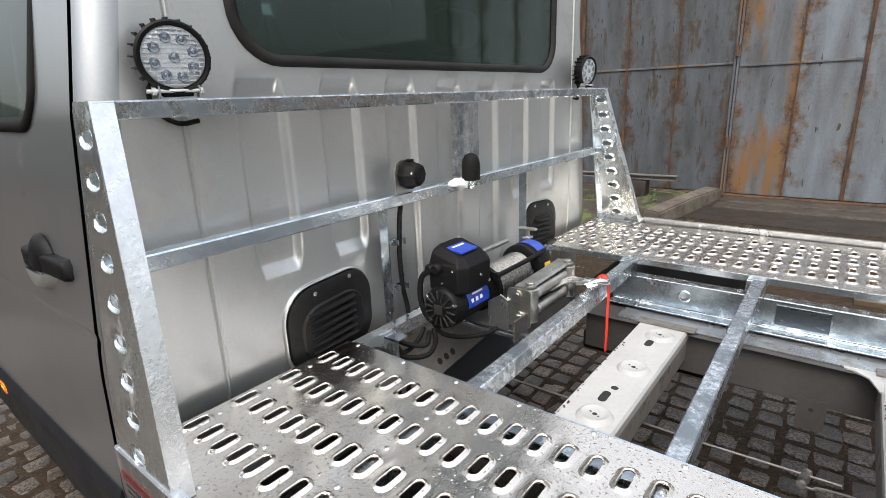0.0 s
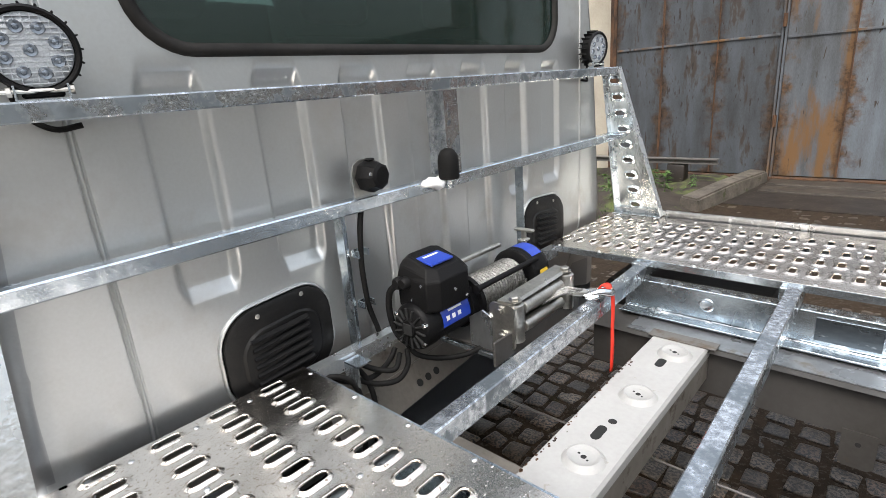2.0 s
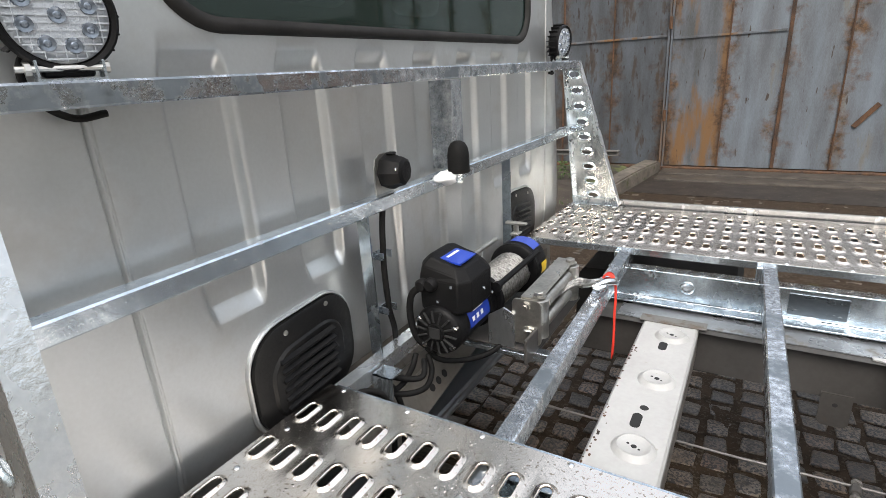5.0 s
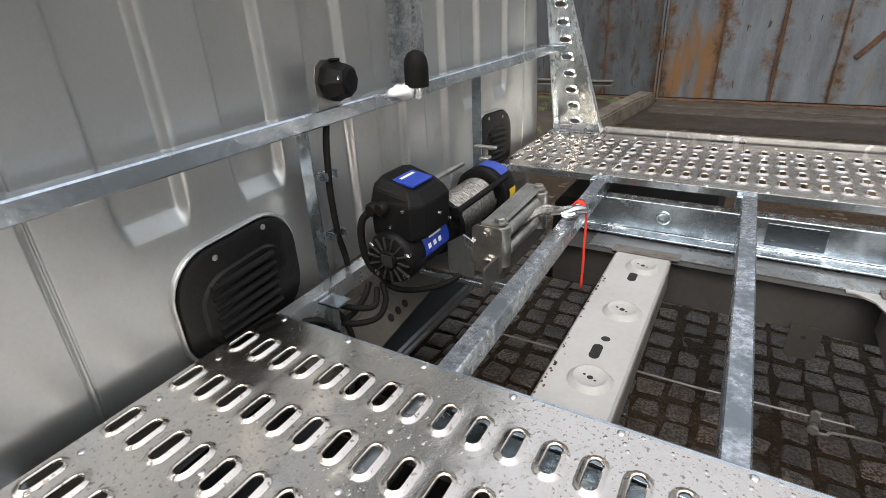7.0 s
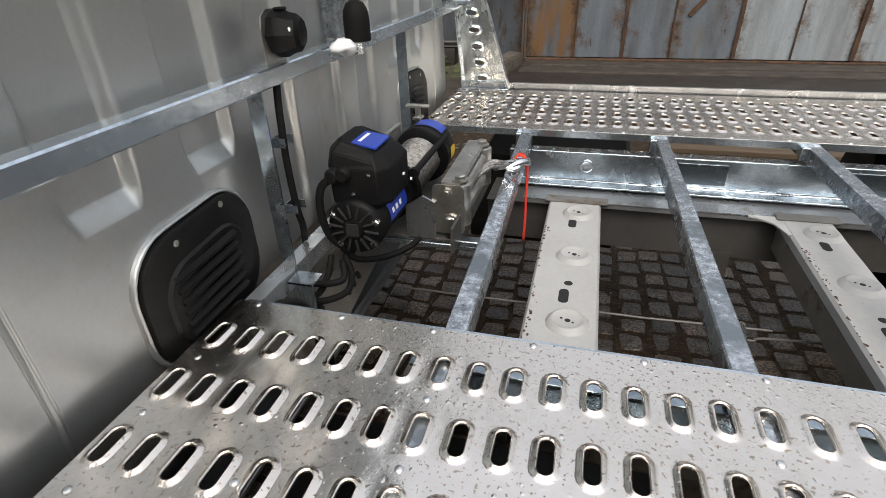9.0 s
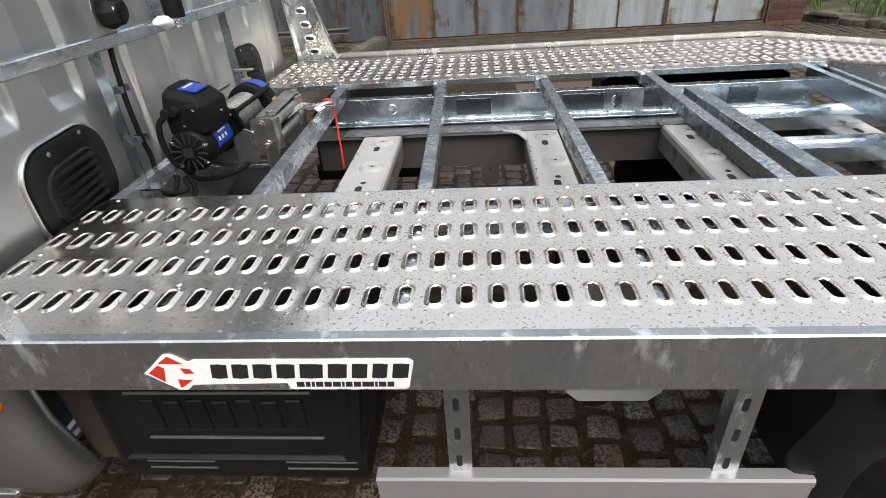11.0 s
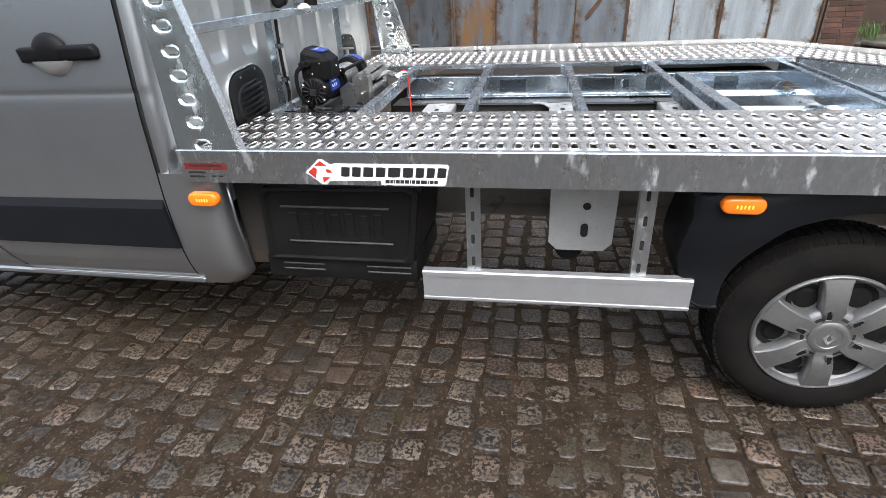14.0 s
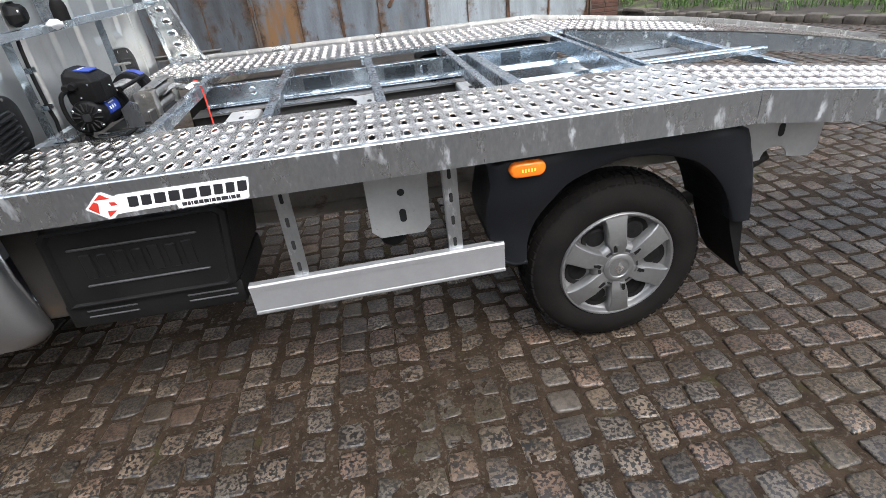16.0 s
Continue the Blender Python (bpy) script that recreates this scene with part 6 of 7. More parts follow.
# ---- work lamps on the top bar ----
def work_lamp(y, yaw, roll=0.0):
    x, z0 = xf - 0.018, TOPZ
    lamp = thing("work_lamp", (x, y, z0), "round black work lamp with nine clear diodes on a steel bracket", "work lamp", "work lamps")
    m = Matrix.Translation((x, y, z0 + 0.074)) @ Matrix.Rotation(yaw, 4, "Z") @ Matrix.Rotation(radians(6), 4, "Y")

    def put(bm):
        bmesh.ops.transform(bm, matrix=m, verts=bm.verts)
        return bm
    bm = B()
    lathe(bm, [(0.03, -0.045), (0.045, -0.042), (0.06, -0.03), (0.064, -0.004), (0.0645, 0.006), (0.061, 0.010), (0.056, 0.008), (0.055, 0.002), (0.0, 0.0)], (0, 0, 0), (1, 0, 0), 44)
    part("housing", put(bm), PLASTIC, lamp, "black finned housing", smooth=35)
    for k in range(20):
        a = k * math.tau / 20
        bm = B()
        box(bm, -0.040, -0.002, -0.0015, 0.0015, 0.050, 0.0685, 0.001)
        bmesh.ops.transform(bm, matrix=Matrix.Rotation(a, 4, "X"), verts=bm.verts)
        part("cooling_fin", put(bm), PLASTIC, lamp)
    bm = B()
    lathe(bm, [(0.054, 0.002), (0.054, 0.005), (0.03, 0.0065), (0, 0.007)], (0, 0, 0), (1, 0, 0), 40, False)
    lens = part("lens", put(bm), LENS, lamp, "ribbed clear lens", smooth=True)
    for i in range(9):
        a = i * math.tau / 8
        r = 0.0 if i == 8 else 0.035
        bm = B()
        lathe(bm, [(0.0105, 0.004), (0.0085, 0.0095), (0.0045, 0.0085), (0.003, 0.0105), (0, 0.011)], (0, r * math.cos(a + 0.3), r * math.sin(a + 0.3)), (1, 0, 0), 16, False)
        part("diode_cup", put(bm), DIODE, lens, smooth=40)
    for k in range(13):
        zz = -0.048 + 0.008 * k
        hw = math.sqrt(max(0.0, 0.052 ** 2 - zz ** 2))
        bm = B()
        box(bm, 0.0062, 0.0078, -hw, hw, zz - 0.0009, zz + 0.0009)
        part("lens_rib", put(bm), LENS, lens)
    for k in range(9):
        yy2 = -0.042 + 0.0105 * k
        hw = math.sqrt(max(0.0, 0.052 ** 2 - yy2 ** 2))
        bm = B()
        box(bm, 0.0060, 0.0076, yy2 - 0.0006, yy2 + 0.0006, -hw, hw)
        part("lens_rib", put(bm), LENS, lens)
    bm = B()
    box(bm, -0.022, 0.002, -0.028, 0.028, -0.070, -0.055, 0.003)
    part("foot", put(bm), PLASTIC, lamp)
    mm = Matrix.Translation((x, y, z0)) @ Matrix.Rotation(yaw, 4, "Z")
    bm = B()
    pr = [(-0.036, 0.024), (-0.036, 0.0), (0.036, 0.0), (0.036, 0.024), (0.033, 0.024), (0.033, 0.003), (-0.033, 0.003), (-0.033, 0.024)]
    quad_faces(bm, [[(xx, a, b) for a, b in pr] for xx in (-0.012, 0.012)])
    bmesh.ops.transform(bm, matrix=mm, verts=bm.verts)
    part("bracket", bm, GALV, lamp)
    bm = B()
    lathe(bm, [(0.004, -0.054), (0.004, 0.034), (0.0075, 0.035), (0.0075, 0.042), (0, 0.042)], (0, 0, 0.015), (0, 1, 0), 8)
    lathe(bm, [(0.008, 0), (0.008, 0.006)], (0, -0.045, 0.015), (0, 1, 0), 6)
    bmesh.ops.transform(bm, matrix=mm, verts=bm.verts)
    part("bracket_bolt", bm, STEEL, lamp)
    bm = B()
    s = 1 if y < 1 else -1
    tube(bm, smooth_line([(x - 0.045, y, z0 + 0.06), (x - 0.055, y - 0.03 * s, z0 + 0.02), (x - 0.06, y - 0.02 * s, z0 - 0.02), (x - 0.045, y + 0.01, z0 - 0.045), (x - 0.04, y + 0.05 * s, z0 - 0.042)]), 0.005, 8)
    part("lamp_lead", bm, RUBBER, lamp, smooth=True)
    return lamp


work_lamp(0.232, radians(-14))
work_lamp(2.10, radians(-8))

# ---- the yard ----
WALL_Y = 8.3
bm = B()
S = 60.0
gx = [-S, -12, -6, -3, 0, 3, 6, 9, 14, S]
gy = [-S, -10, -5, -2, 0, 3, 6, 9, 14, S]
gx = gx[:2] + [-5 + 0.034 * k for k in range(118)] + [-0.99 + 0.0125 * k for k in range(336)] + [3.22 + 0.034 * k for k in range(183)] + gx[-1:]
gy = gy[:2] + [-2.6 + 0.034 * k for k in range(20)] + [-1.92 + 0.0125 * k for k in range(216)] + [0.79 + 0.034 * k for k in range(200)] + gy[-1:]


def grit_z(x, y):
    if abs(x) > 20 or abs(y) > 15:
        return -0.012
    cover = 0.0078 * noise.noise((x * 1.1, y * 1.1, 4.0)) + 0.0080 * noise.noise((x * 7, y * 7, 9.0)) + 0.003 * noise.noise((x * 17, y * 17, 2.0))
    near = (0.0022 + 0.001 * min(1.0, max(0.0, 1.1 - x))) * min(1.0, max(0.0, (0.35 - y) * 3)) * min(1.0, max(0.0, (2.2 - x) * 1.5))
    far = 0.012 * min(1.0, max(0.0, (y - 3.3) * 1.2)) * min(1.0, max(0.0, (4.5 - x) * 0.6))
    fine = 0.0042 * noise.noise((x * 36, y * 36, 6.0)) if y < 0.8 and -1 < x < 3.3 else 0.0
    return -0.0053 + near + far + cover + fine


vg = [[bm.verts.new((x, y, grit_z(x, y))) for x in gx] for y in gy]
for a, b in zip(vg, vg[1:]):
    for i in range(len(gx) - 1):
        bm.faces.new((a[i], a[i + 1], b[i + 1], b[i]))
solo("ground", bm, GRIT, "dark grit and moss between the setts of the yard", "ground", kind="structure", smooth=True)

# garage gates
gates = [(-2.68, -1.97, GATE_OLD), (-1.96, -1.22, GATE_OLD), (-1.21, -0.47, GATE_OLD), (-0.40, 0.30, GATE_RUST), (0.31, 0.98, GATE), (0.99, 1.62, GATE), (1.63, 2.45, GATE), (2.46, 3.16, GATE_PALE), (3.17, 3.88, GATE_PALE), (3.89, 4.62, GATE_PALE), (4.63, 5.34, GATE_PALE)]
gw = thing("garage_gates", (1.3, WALL_Y, 0.0), "weathered blue grey sheet steel garage gates streaked with rust", "garage gate", kind="structure")
for i, (a, b, m) in enumerate(gates):
    bm = B()
    n = 14
    wob = random.Random(i)
    ph = wob.uniform(0, 6)
    rows = []
    for k in range(14):
        z = 0.10 + 3.5 * k / 13
        rows.append([(a + (b - a) * j / n, WALL_Y + 0.010 * math.sin(j * 0.9 + ph) * math.sin(k * 0.7 + ph), z) for j in range(n + 1)])
    vs = [[bm.verts.new(p) for p in r] for r in rows]
    for p, q in zip(vs, vs[1:]):
        for j in range(n):
            bm.faces.new((p[j], p[j + 1], q[j + 1], q[j]))
    panel = part("panel", bm, m, gw, smooth=True)
    edge = panel.data.attributes.new("edge", "FLOAT", "POINT")
    edge.data.foreach_set("value", [abs((v % (n + 1)) / n - 0.5) * 2 * (0.75 + 0.25 * wob.random()) for v in range(len(panel.data.vertices))])
for x, w in ((-2.70, 0.05), (-1.965, 0.03), (-1.215, 0.02), (0.305, 0.02), (0.985, 0.045), (1.625, 0.02), (2.455, 0.05), (3.165, 0.02), (3.885, 0.06), (4.625, 0.03), (5.35, 0.04)):
    bm = B()
    box(bm, x - w / 2, x + w / 2, WALL_Y - 0.025, WALL_Y - 0.011, 0.10, 3.6, 0.003)
    part("batten", bm, RUST, gw, "rusty batten")
for x in (-0.455, -0.415):
    bm = B()
    box(bm, x - 0.014, x + 0.014, WALL_Y - 0.05, WALL_Y - 0.012, 0.08, 3.6, 0.004)
    part("gate_edge", bm, GATE_RUST, gw)
for z in (0.75, 2.0):
    bm = B()
    lathe(bm, [(0.024, 0), (0.024, 0.16)], (-0.435, WALL_Y - 0.065, z), (0, 0, 1), 12)
    part("hinge", bm, RUST, gw, "rusty barrel hinge", smooth=40)
for a, b, z in ((-2.66, -0.48, 1.90), (-0.39, 0.95, 1.86)):
    bm = B()
    box(bm, a, b, WALL_Y - 0.022, WALL_Y - 0.0125, z, z + 0.03, 0.003)
    part("rail", bm, GATE_RUST, gw)
bm = B()
box(bm, 1.88, 1.94, WALL_Y - 0.03, WALL_Y - 0.014, 0.62, 0.98, 0.004, 1, Matrix.Rotation(radians(38), 4, "Y"))
part("gate_latch", bm, RUST, gw)
bm = B()
box(bm, -2.8, 5.5, WALL_Y + 0.03, WALL_Y + 0.3, -0.05, 3.7)
part("gate_backing", bm, RUST, gw)
bm = B()
box(bm, -2.72, 5.36, WALL_Y - 0.06, WALL_Y + 0.03, 0.0, 0.085, 0.01)
part("threshold", bm, RUST, gw)

# apron in front of the gates
bm = B()
quad_faces(bm, [[(-0.6, y, z) for y, z in ((6.75, -0.02), (6.75, 0.012), (8.25, 0.03), (8.25, -0.02))], [(5.4, y, z) for y, z in ((6.75, -0.02), (6.75, 0.012), (8.25, 0.03), (8.25, -0.02))]])
solo("apron", bm, BROWN, "wet brown concrete apron before the gates", "apron", kind="structure")
bm = B()
quad_faces(bm, [[(-0.98, 6.3, -0.02), (-0.72, 6.25, -0.02), (-0.74, 6.25, 0.15), (-0.95, 6.3, 0.17)], [(-0.80, 7.2, -0.02), (-0.55, 7.15, -0.02), (-0.57, 7.15, 0.20), (-0.77, 7.2, 0.21)], [(-0.68, 8.2, -0.02), (-0.42, 8.2, -0.02), (-0.44, 8.2, 0.17), (-0.66, 8.2, 0.19)]])
bmesh.ops.bevel(bm, geom=bm.edges[:], offset=0.02, segments=2, affect="EDGES")
solo("concrete_kerb", bm, CONCRETE, "broken mossy concrete kerb beside the apron", "kerb", smooth=40)
for y0, y1, top in ((7.50, 7.80, 0.050), (7.87, 8.235, 0.062)):
    bm = B()
    box(bm, -0.40, 5.36, y0, y1, -0.05, top, 0.012, 2)
    bmesh.ops.subdivide_edges(bm, edges=[e for e in bm.edges if abs(e.verts[0].co.x - e.verts[1].co.x) > 3], cuts=60)
    for v in bm.verts:
        if v.co.z > 0.0:
            v.co.z += 0.010 * noise.noise((v.co.x * 2.1, v.co.y * 3, 5.0)) + 0.006 * noise.noise((v.co.x * 9, v.co.y * 9, 8.0))
            v.co.y += 0.020 * noise.noise((v.co.x * 3.1, v.co.y, 2.0))
    solo("gate_sill", bm, SILL, "worn wet concrete sill before the garage gates", "sill", "sills before the gates", kind="structure", smooth=40)
# soil bank with weeds left of the apron
bm = B()
n = 26
rows = []
for j in range(n + 1):
    r = []
    for i in range(n + 1):
        x, y = -6 + 5.25 * i / n, 4.6 + 3.7 * j / n
        z = 0.02 + 0.10 * noise.noise((x * 1.3, y * 1.3, 1)) + 0.05 * noise.noise((x * 5, y * 5, 2)) + 0.05 * min(1, (y - 4.6))
        if i in (0, n) or j == 0:
            z = -0.02
        r.append(bm.verts.new((x, y, z)))
    rows.append(r)
for a, b in zip(rows, rows[1:]):
    for i in range(n):
        bm.faces.new((a[i], a[i + 1], b[i + 1], b[i]))
solo("soil_bank", bm, SOIL, "dark mossy soil with litter and weeds", "soil", kind="structure", smooth=True)
bm = B()
profile_bar(bm, [(0, 0), (0.12, 0), (0.12, 0.012), (0.066, 0.015), (0.066, 0.055), (0.12, 0.058), (0.12, 0.07), (0, 0.07), (0, 0.058), (0.054, 0.055), (0.054, 0.015), (0, 0.012)], (-4.2, 7.62, 0.31), (-0.92, 7.55, 0.335), (0, 1, 0), (0, 0, 1))
solo("steel_beam", bm, CHASSIS_MID, "old steel beam lying on blocks before the gates", "steel beam")
for x in (-3.4, -1.45):
    bm = B()
    box(bm, x - 0.12, x + 0.12, 7.56, 7.76, 0.0, 0.318, 0.02, 2)
    solo("support_block", bm, BROWN, "dark concrete block under the steel beam", "block", "blocks under the beam", smooth=40)


def blades(bm, x, y, z, h, n, spread, rng):
    for k in range(n):
        a = rng.uniform(0, math.tau)
        r = spread * math.sqrt(rng.random())
        bx, by = x + r * math.cos(a), y + r * math.sin(a)
        hh, le, t = h * rng.uniform(0.5, 1.1), rng.uniform(0.1, 0.6) * h, rng.uniform(0, math.tau)
        w = 0.004 + 0.004 * rng.random()
        dx, dy = math.cos(t), math.sin(t)
        p = [(bx - dy * w, by + dx * w, z), (bx + dy * w, by - dx * w, z), (bx + dx * le * 0.4 + dy * w * 0.7, by + dy * le * 0.4 - dx * w * 0.7, z + hh * 0.65), (bx + dx * le * 0.4 - dy * w * 0.7, by + dy * le * 0.4 + dx * w * 0.7, z + hh * 0.65)]
        v = [bm.verts.new(q) for q in p]
        bm.faces.new(v)
        bm.faces.new((v[3], v[2], bm.verts.new((bx + dx * le, by + dy * le, z + hh))))


def weed(x, y, z, h, rng, name="weed"):
    t = thing(name, (x, y, z), "leafy green weed growing from the soil", "weed", "weeds by the gates")
    bm = B()
    tube(bm, smooth_line([(x, y, z - 0.02), (x + 0.02, y, z + h * 0.5), (x - 0.01, y + 0.02, z + h)], 3), [0.006 - 0.0006 * k for k in range(7)], 5)
    part("stem", bm, FOLIAGE, t)
    bm = B()
    for k in range(26):
        a, zz = rng.uniform(0, math.tau), z + h * rng.uniform(0.15, 1.05)
        ln, w = h * rng.uniform(0.25, 0.5), h * rng.uniform(0.06, 0.11)
        d, e = Vector((math.cos(a), math.sin(a), rng.uniform(-0.2, 0.6))), Vector((-math.sin(a), math.cos(a), 0))
        p = Vector((x, y, zz))
        v = [bm.verts.new(p), bm.verts.new(p + d * ln * 0.5 + e * w), bm.verts.new(p + d * ln + Vector((0, 0, -0.03))), bm.verts.new(p + d * ln * 0.5 - e * w)]
        bm.faces.new(v)
    part("leaves", bm, FOLIAGE, t)
    return t


rng = random.Random(5)
for x, y, h in ((-1.35, 6.9, 0.26), (-1.6, 7.2, 0.2), (-1.1, 7.25, 0.16), (-2.0, 6.6, 0.22), (-2.6, 6.9, 0.25), (-1.75, 6.2, 0.12)):
    weed(x, y, 0.08, h, rng)
bm = B()
for k in range(420):
    x, y = rng.uniform(-4.5, -0.9), rng.uniform(4.8, 8.1)
    if noise.noise((x * 1.5, y * 1.5, 3)) > -0.1:
        blades(bm, x, y, 0.03, 0.07, 5, 0.08, rng)
solo("low_grass", bm, LEAF, "low grass and moss on the soil", "grass", kind="stuff")

for k, (y0, y1) in enumerate(((4.45, 4.72), (4.75, 5.0), (5.04, 5.3))):
    bm = B()
    box(bm, 1.2 + 0.1 * k, 2.7 - 0.15 * k, y0, y1, 0.002, 0.045, 0.004)
    solo("timber_plank", bm, WOOD, "raw timber plank lying on the paving", "plank", "planks on the paving")

# beyond the end of the gates: brick pier, dark wall, grass behind a rough kerb
pier = thing("brick_pier", (5.62, 8.5, 0.0), "dark red brick pier at the end of the gates", "pier", kind="structure")
bm = B()
box(bm, 5.385, 5.915, 8.255, 8.745, 0, 3.6)
part("mortar_core", bm, CONCRETE, pier)
bk = B()
box(bk, -0.12, 0.12, -0.055, 0.055, -0.0325, 0.0325, 0.004)
bme = bpy.data.meshes.new("brick")
bk.to_mesh(bme)
bk.free()
BRICK_O = mat("red_brick", (0.10, 0.042, 0.026), 0.85, 0, (0.045, 0.024, 0.017), 9, 0.8, 60, 0.5, 40, per="object")
bme.materials.append(BRICK_O)
for row in range(22):
    for k in range(2):
        o = new("brick", bme)
        o.parent = pier
        o.location = Vector((5.52 + 0.252 * k + (0.02 if row % 2 else 0), 8.30, 0.04 + 0.077 * row)) - OFF[pier]
bm = B()
box(bm, 5.9, 16, 11.8, 12.1, 0, 3.2)
solo("yard_wall", bm, BRICK, "dark brown wall beyond the grass", "wall", kind="structure")
KERB = [(5.95, 9.1), (6.35, 8.25), (6.9, 7.3), (7.5, 6.3), (8.25, 5.05), (9.3, 3.6), (10.8, 2.0)]
kerb_p = smooth_line([(x, y, 0) for x, y in KERB], 6)
bm = B()
a = [bm.verts.new((p.x + 0.1, p.y + 0.05, 0.085)) for p in kerb_p]
b = [bm.verts.new((p.x + 6.5, p.y + 3.7, 0.16)) for p in kerb_p]
for i in range(len(a) - 1):
    bm.faces.new((a[i], b[i], b[i + 1], a[i + 1]))
solo("verge_soil", bm, SOIL, "soil of the verge behind the kerb", "verge", kind="structure")
for i in range(len(kerb_p) - 1):
    p, q = kerb_p[i], kerb_p[i + 1]
    d = (q - p)
    bm = B()
    m = Matrix.Rotation(math.atan2(d.y, d.x), 4, "Z") @ Matrix.Rotation(0.05 * math.sin(3 * i), 4, "X")
    c = (p + q) / 2
    hh = 0.10 + 0.02 * math.sin(2.3 * i)
    box(bm, c.x - d.length * 0.485, c.x + d.length * 0.485, c.y - 0.09, c.y + 0.09, -0.03, hh, 0.018, 2, m)
    solo("kerb_stone", bm, CONCRETE, "rough granite kerb stone edging the verge", "kerb stone", "kerb stones", smooth=40)
bm = B()
rng = random.Random(8)
for k in range(1500):
    x, y = rng.uniform(6.3, 12), rng.uniform(3.5, 11.5)
    side = min(range(len(kerb_p)), key=lambda i: (kerb_p[i].x - x) ** 2 + (kerb_p[i].y - y) ** 2)
    d = (x - kerb_p[side].x) + 0.5 * (y - kerb_p[side].y)
    if 0.35 < d < 1.9 and noise.noise((x * 1.3, y * 1.3, 7)) > -0.08:
        blades(bm, x, y, 0.09, 0.2, 7, 0.1, rng)
solo("verge_grass", bm, LEAF, "bright green grass on the verge", "grass", kind="stuff")
bm = B()
box(bm, 6.15, 6.75, 8.15, 8.6, 0.06, 0.13, 0.02, 1, Matrix.Rotation(0.5, 4, "Z") @ Matrix.Rotation(0.12, 4, "Y"))
solo("broken_slab", bm, CONCRETE, "broken grey slab lying by the kerb", "slab", smooth=40)
# plaster wall behind the cab; unseen added walls close the place and shape its light
bm = B()
box(bm, -4.6, -2.76, 8.75, 9.0, 0, 4.5)
solo("plaster_wall", bm, CREAM, "cream plastered wall left of the gates", "wall", kind="structure")
# unseen wall, placed and sized to darken the near side of the van
bm = B()
box(bm, -30, 4.5, -9.4, -9, 0, 3.9)
solo("street_wall", bm, DISTANT, "unseen plain wall added to darken the cab side", "wall", kind="structure")
# unseen end walls; the rear one is low to let in horizon sky
bm = B()
box(bm, -30.4, -30, -9, 14, 0, 5)
box(bm, 30, 30.4, -9, 14, 0, 1.1)
solo("end_walls", bm, DISTANT, "unseen plain walls added at both ends to limit low sky", "wall", kind="structure")

# ---- granite setts ----
rng = random.Random(11)
SETT, GAP = 0.127, 0.018


def sett_points(w, l, rng, h):
    """Rings of an uneven, round shouldered stone."""
    rings = []
    c = [(-w / 2, -l / 2), (w / 2, -l / 2), (w / 2, l / 2), (-w / 2, l / 2)]
    c = [(a + rng.uniform(-0.014, 0.006) * (1 if a > 0 else -1), b + rng.uniform(-0.014, 0.006) * (1 if b > 0 else -1)) for a, b in c]
    out = []
    for i, (a, b) in enumerate(c):
        pa, pb = c[i - 1]
        na, nb = c[(i + 1) % 4]
        k = rng.uniform(0.04, 0.13)
        out += [(a + (pa - a) * k, b + (pb - b) * k), (a + (na - a) * k, b + (nb - b) * k)]
    for s, z in ((1.0, -0.05), (0.995, -0.006), (0.965, -0.0012), (0.85, 0.0008)):
        rings.append([(a * s, b * s, z + h + (rng.uniform(-0.0015, 0.0015) if z > -0.01 else 0)) for a, b in out])
    return rings


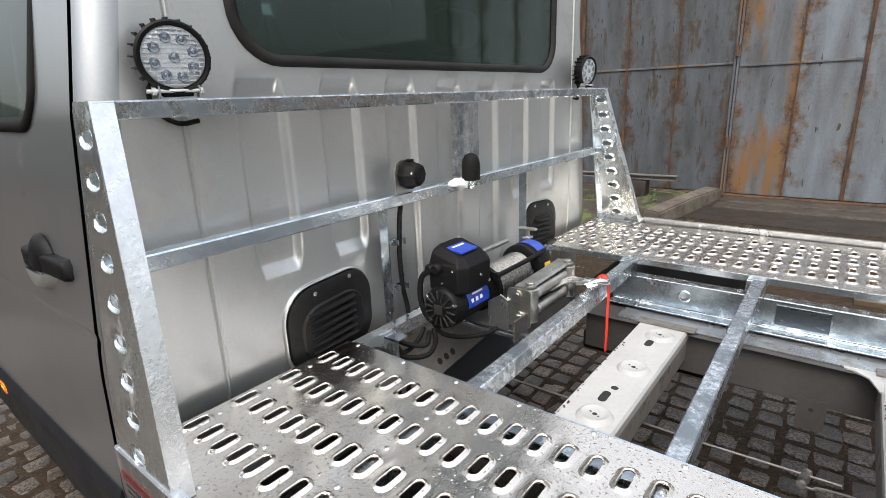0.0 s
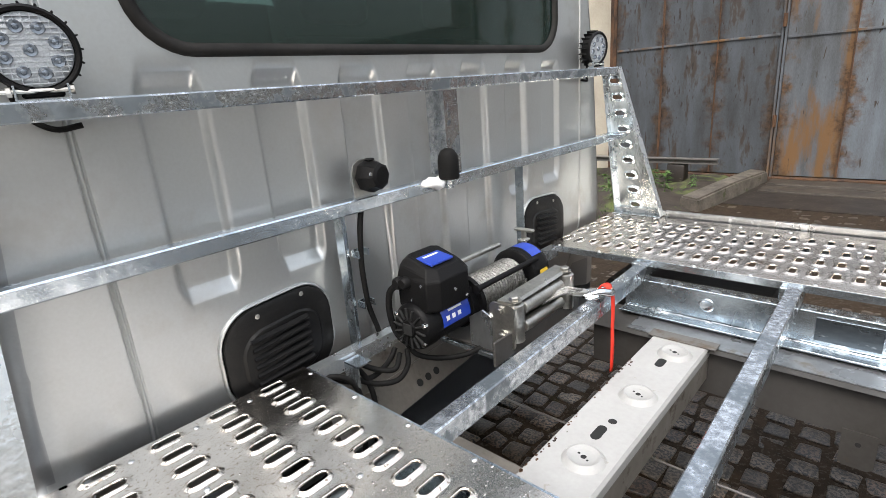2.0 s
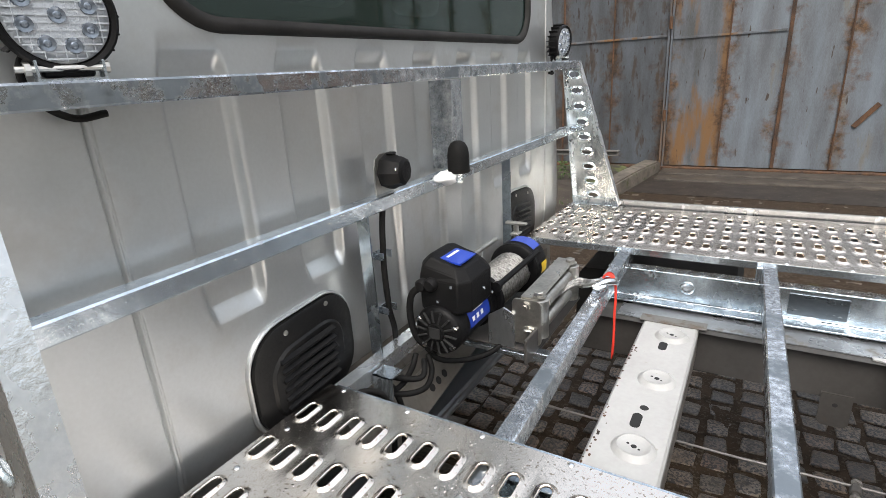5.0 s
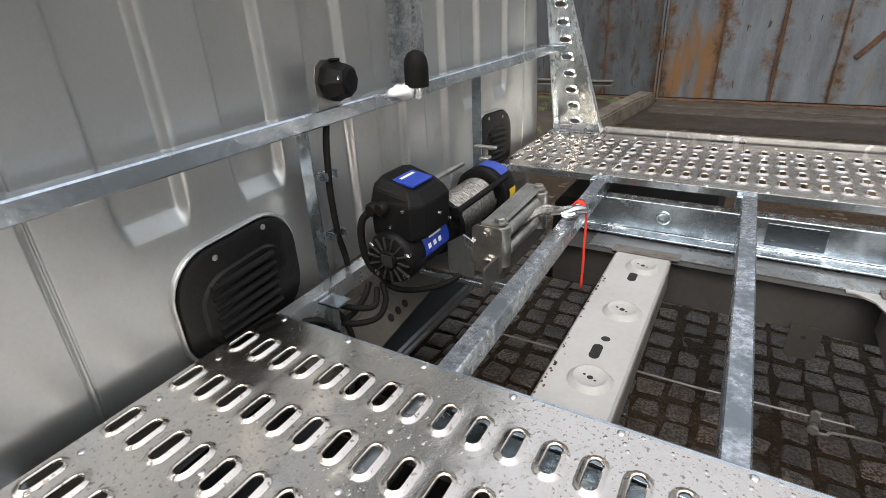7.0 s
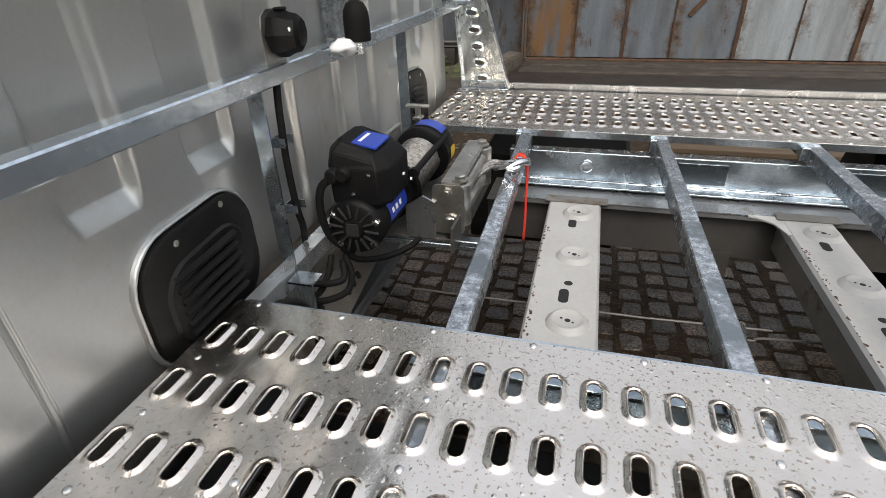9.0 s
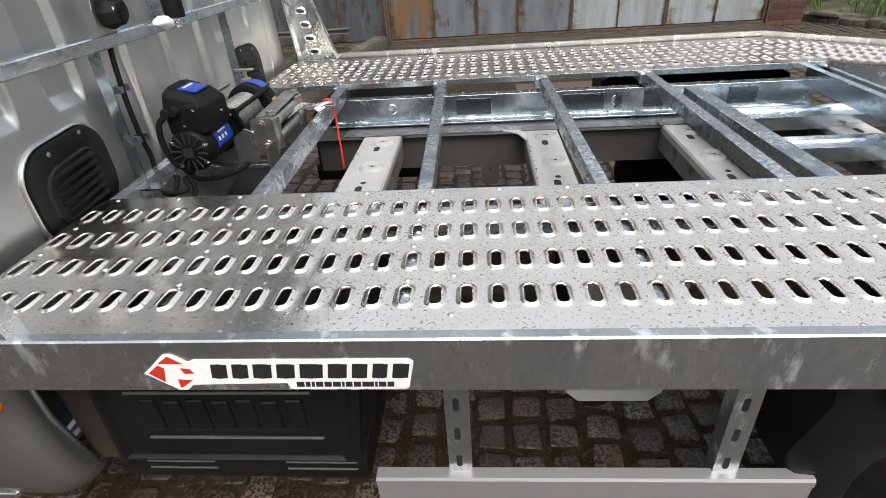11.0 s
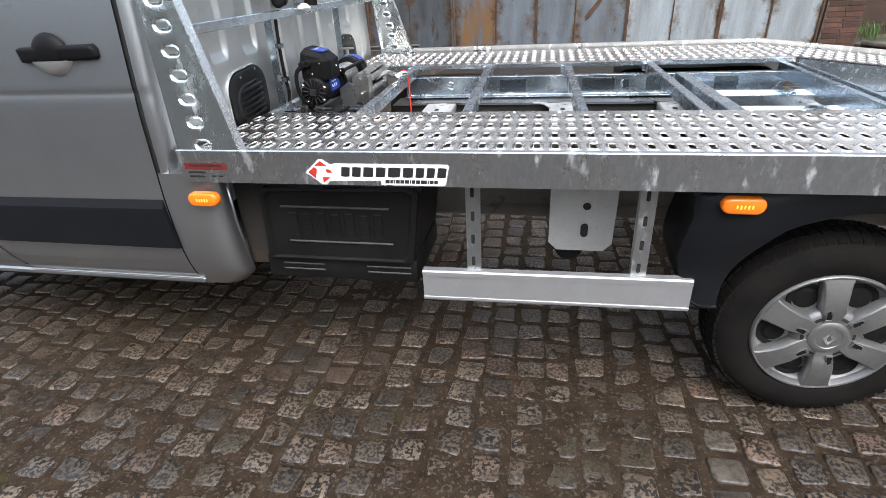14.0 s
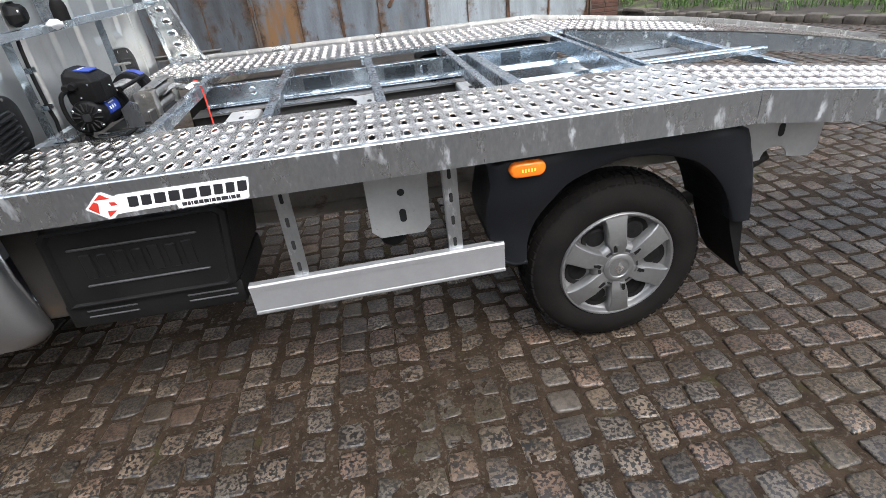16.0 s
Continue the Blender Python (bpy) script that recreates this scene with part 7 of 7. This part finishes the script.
shapes = []
for i in range(14):
    bm = B()
    quad_faces(bm, sett_points(SETT - GAP + rng.uniform(-0.008, 0.01), SETT - GAP + rng.uniform(-0.01, 0.012), rng, 0), True, False)
    bm.verts.ensure_lookup_table()
    bm.faces.new(list(bm.verts)[-8:])
    for f in bm.faces:
        f.smooth = True
    bmesh.ops.recalc_face_normals(bm, faces=bm.faces)
    me = bpy.data.meshes.new("sett")
    bm.to_mesh(me)
    bm.free()
    me.materials.append(COBBLE)
    shapes.append(me)
pave = thing("sett_paving", (1.2, -0.3, 0.0), "wet dark granite sett paving with gritty mossy joints", "paving", kind="structure")
TURN_S = radians(-1.5)
verts, faces = [], []
rows_near = []
for i in range(-40, 92):
    off = rng.uniform(0, SETT)
    for j in range(-24, 75):
        y = j * SETT + off + rng.uniform(-0.004, 0.004)
        x = i * SETT + rng.uniform(-0.004, 0.004) + 0.030 * math.sin(y * 1.1 + i * 0.05) + 0.012 * math.sin(y * 2.7 + i)
        y += 0.22 * max(0.0, x - 2.0) * (1 - 0.03 * x)
        if not (-4.5 < x < 11 and -2.6 < y < 8.9):
            continue
        if (x < -0.75 and y > 4.6) or (-0.8 < x < 5.4 and y > 6.7):
            continue
        if y > 2.5 and x < 2.5 and y > 4.2 and x < -1.5:
            continue
        if x > 5.2 and (x - 5.95) * 0.62 + (y - 9.1) * 0.36 > -0.06 and y > 1.5:
            continue
        h = 0.003 * noise.noise((x * 2, y * 2, 0)) + rng.uniform(-0.002, 0.002)
        rows_near.append(((x - 0.9) ** 2 * 0.5 + (y + 0.45) ** 2, x, y, h, rng.uniform(-0.06, 0.06) + TURN_S + rng.choice((0, math.pi / 2, math.pi, -math.pi / 2)), rng.random()))
rows_near.sort()
for k, (d, x, y, h, a, q) in enumerate(rows_near):
    if k < 300:
        o = new("sett", shapes[int(q * 14)])
        o.parent = pave
        o.location = Vector((x, y, h)) - OFF[pave]
        o.rotation_euler = (rng.uniform(-0.02, 0.02), rng.uniform(-0.02, 0.02), a)
    else:
        me = shapes[int(q * 14)]
        base = len(verts)
        c2, s2 = math.cos(a), math.sin(a)
        for v in me.vertices:
            verts.append((x + v.co.x * c2 - v.co.y * s2 - OFF[pave].x, y + v.co.x * s2 + v.co.y * c2 - OFF[pave].y, v.co.z + h))
        for p in me.polygons:
            faces.append([base + i for i in p.vertices])
me = bpy.data.meshes.new("far_setts")
me.from_pydata(verts, [], faces)
me.materials.append(COBBLE_S)
for p in me.polygons:
    p.use_smooth = True
o = new("far_setts", me)
o.parent = pave
tagged(o, kind="stuff")
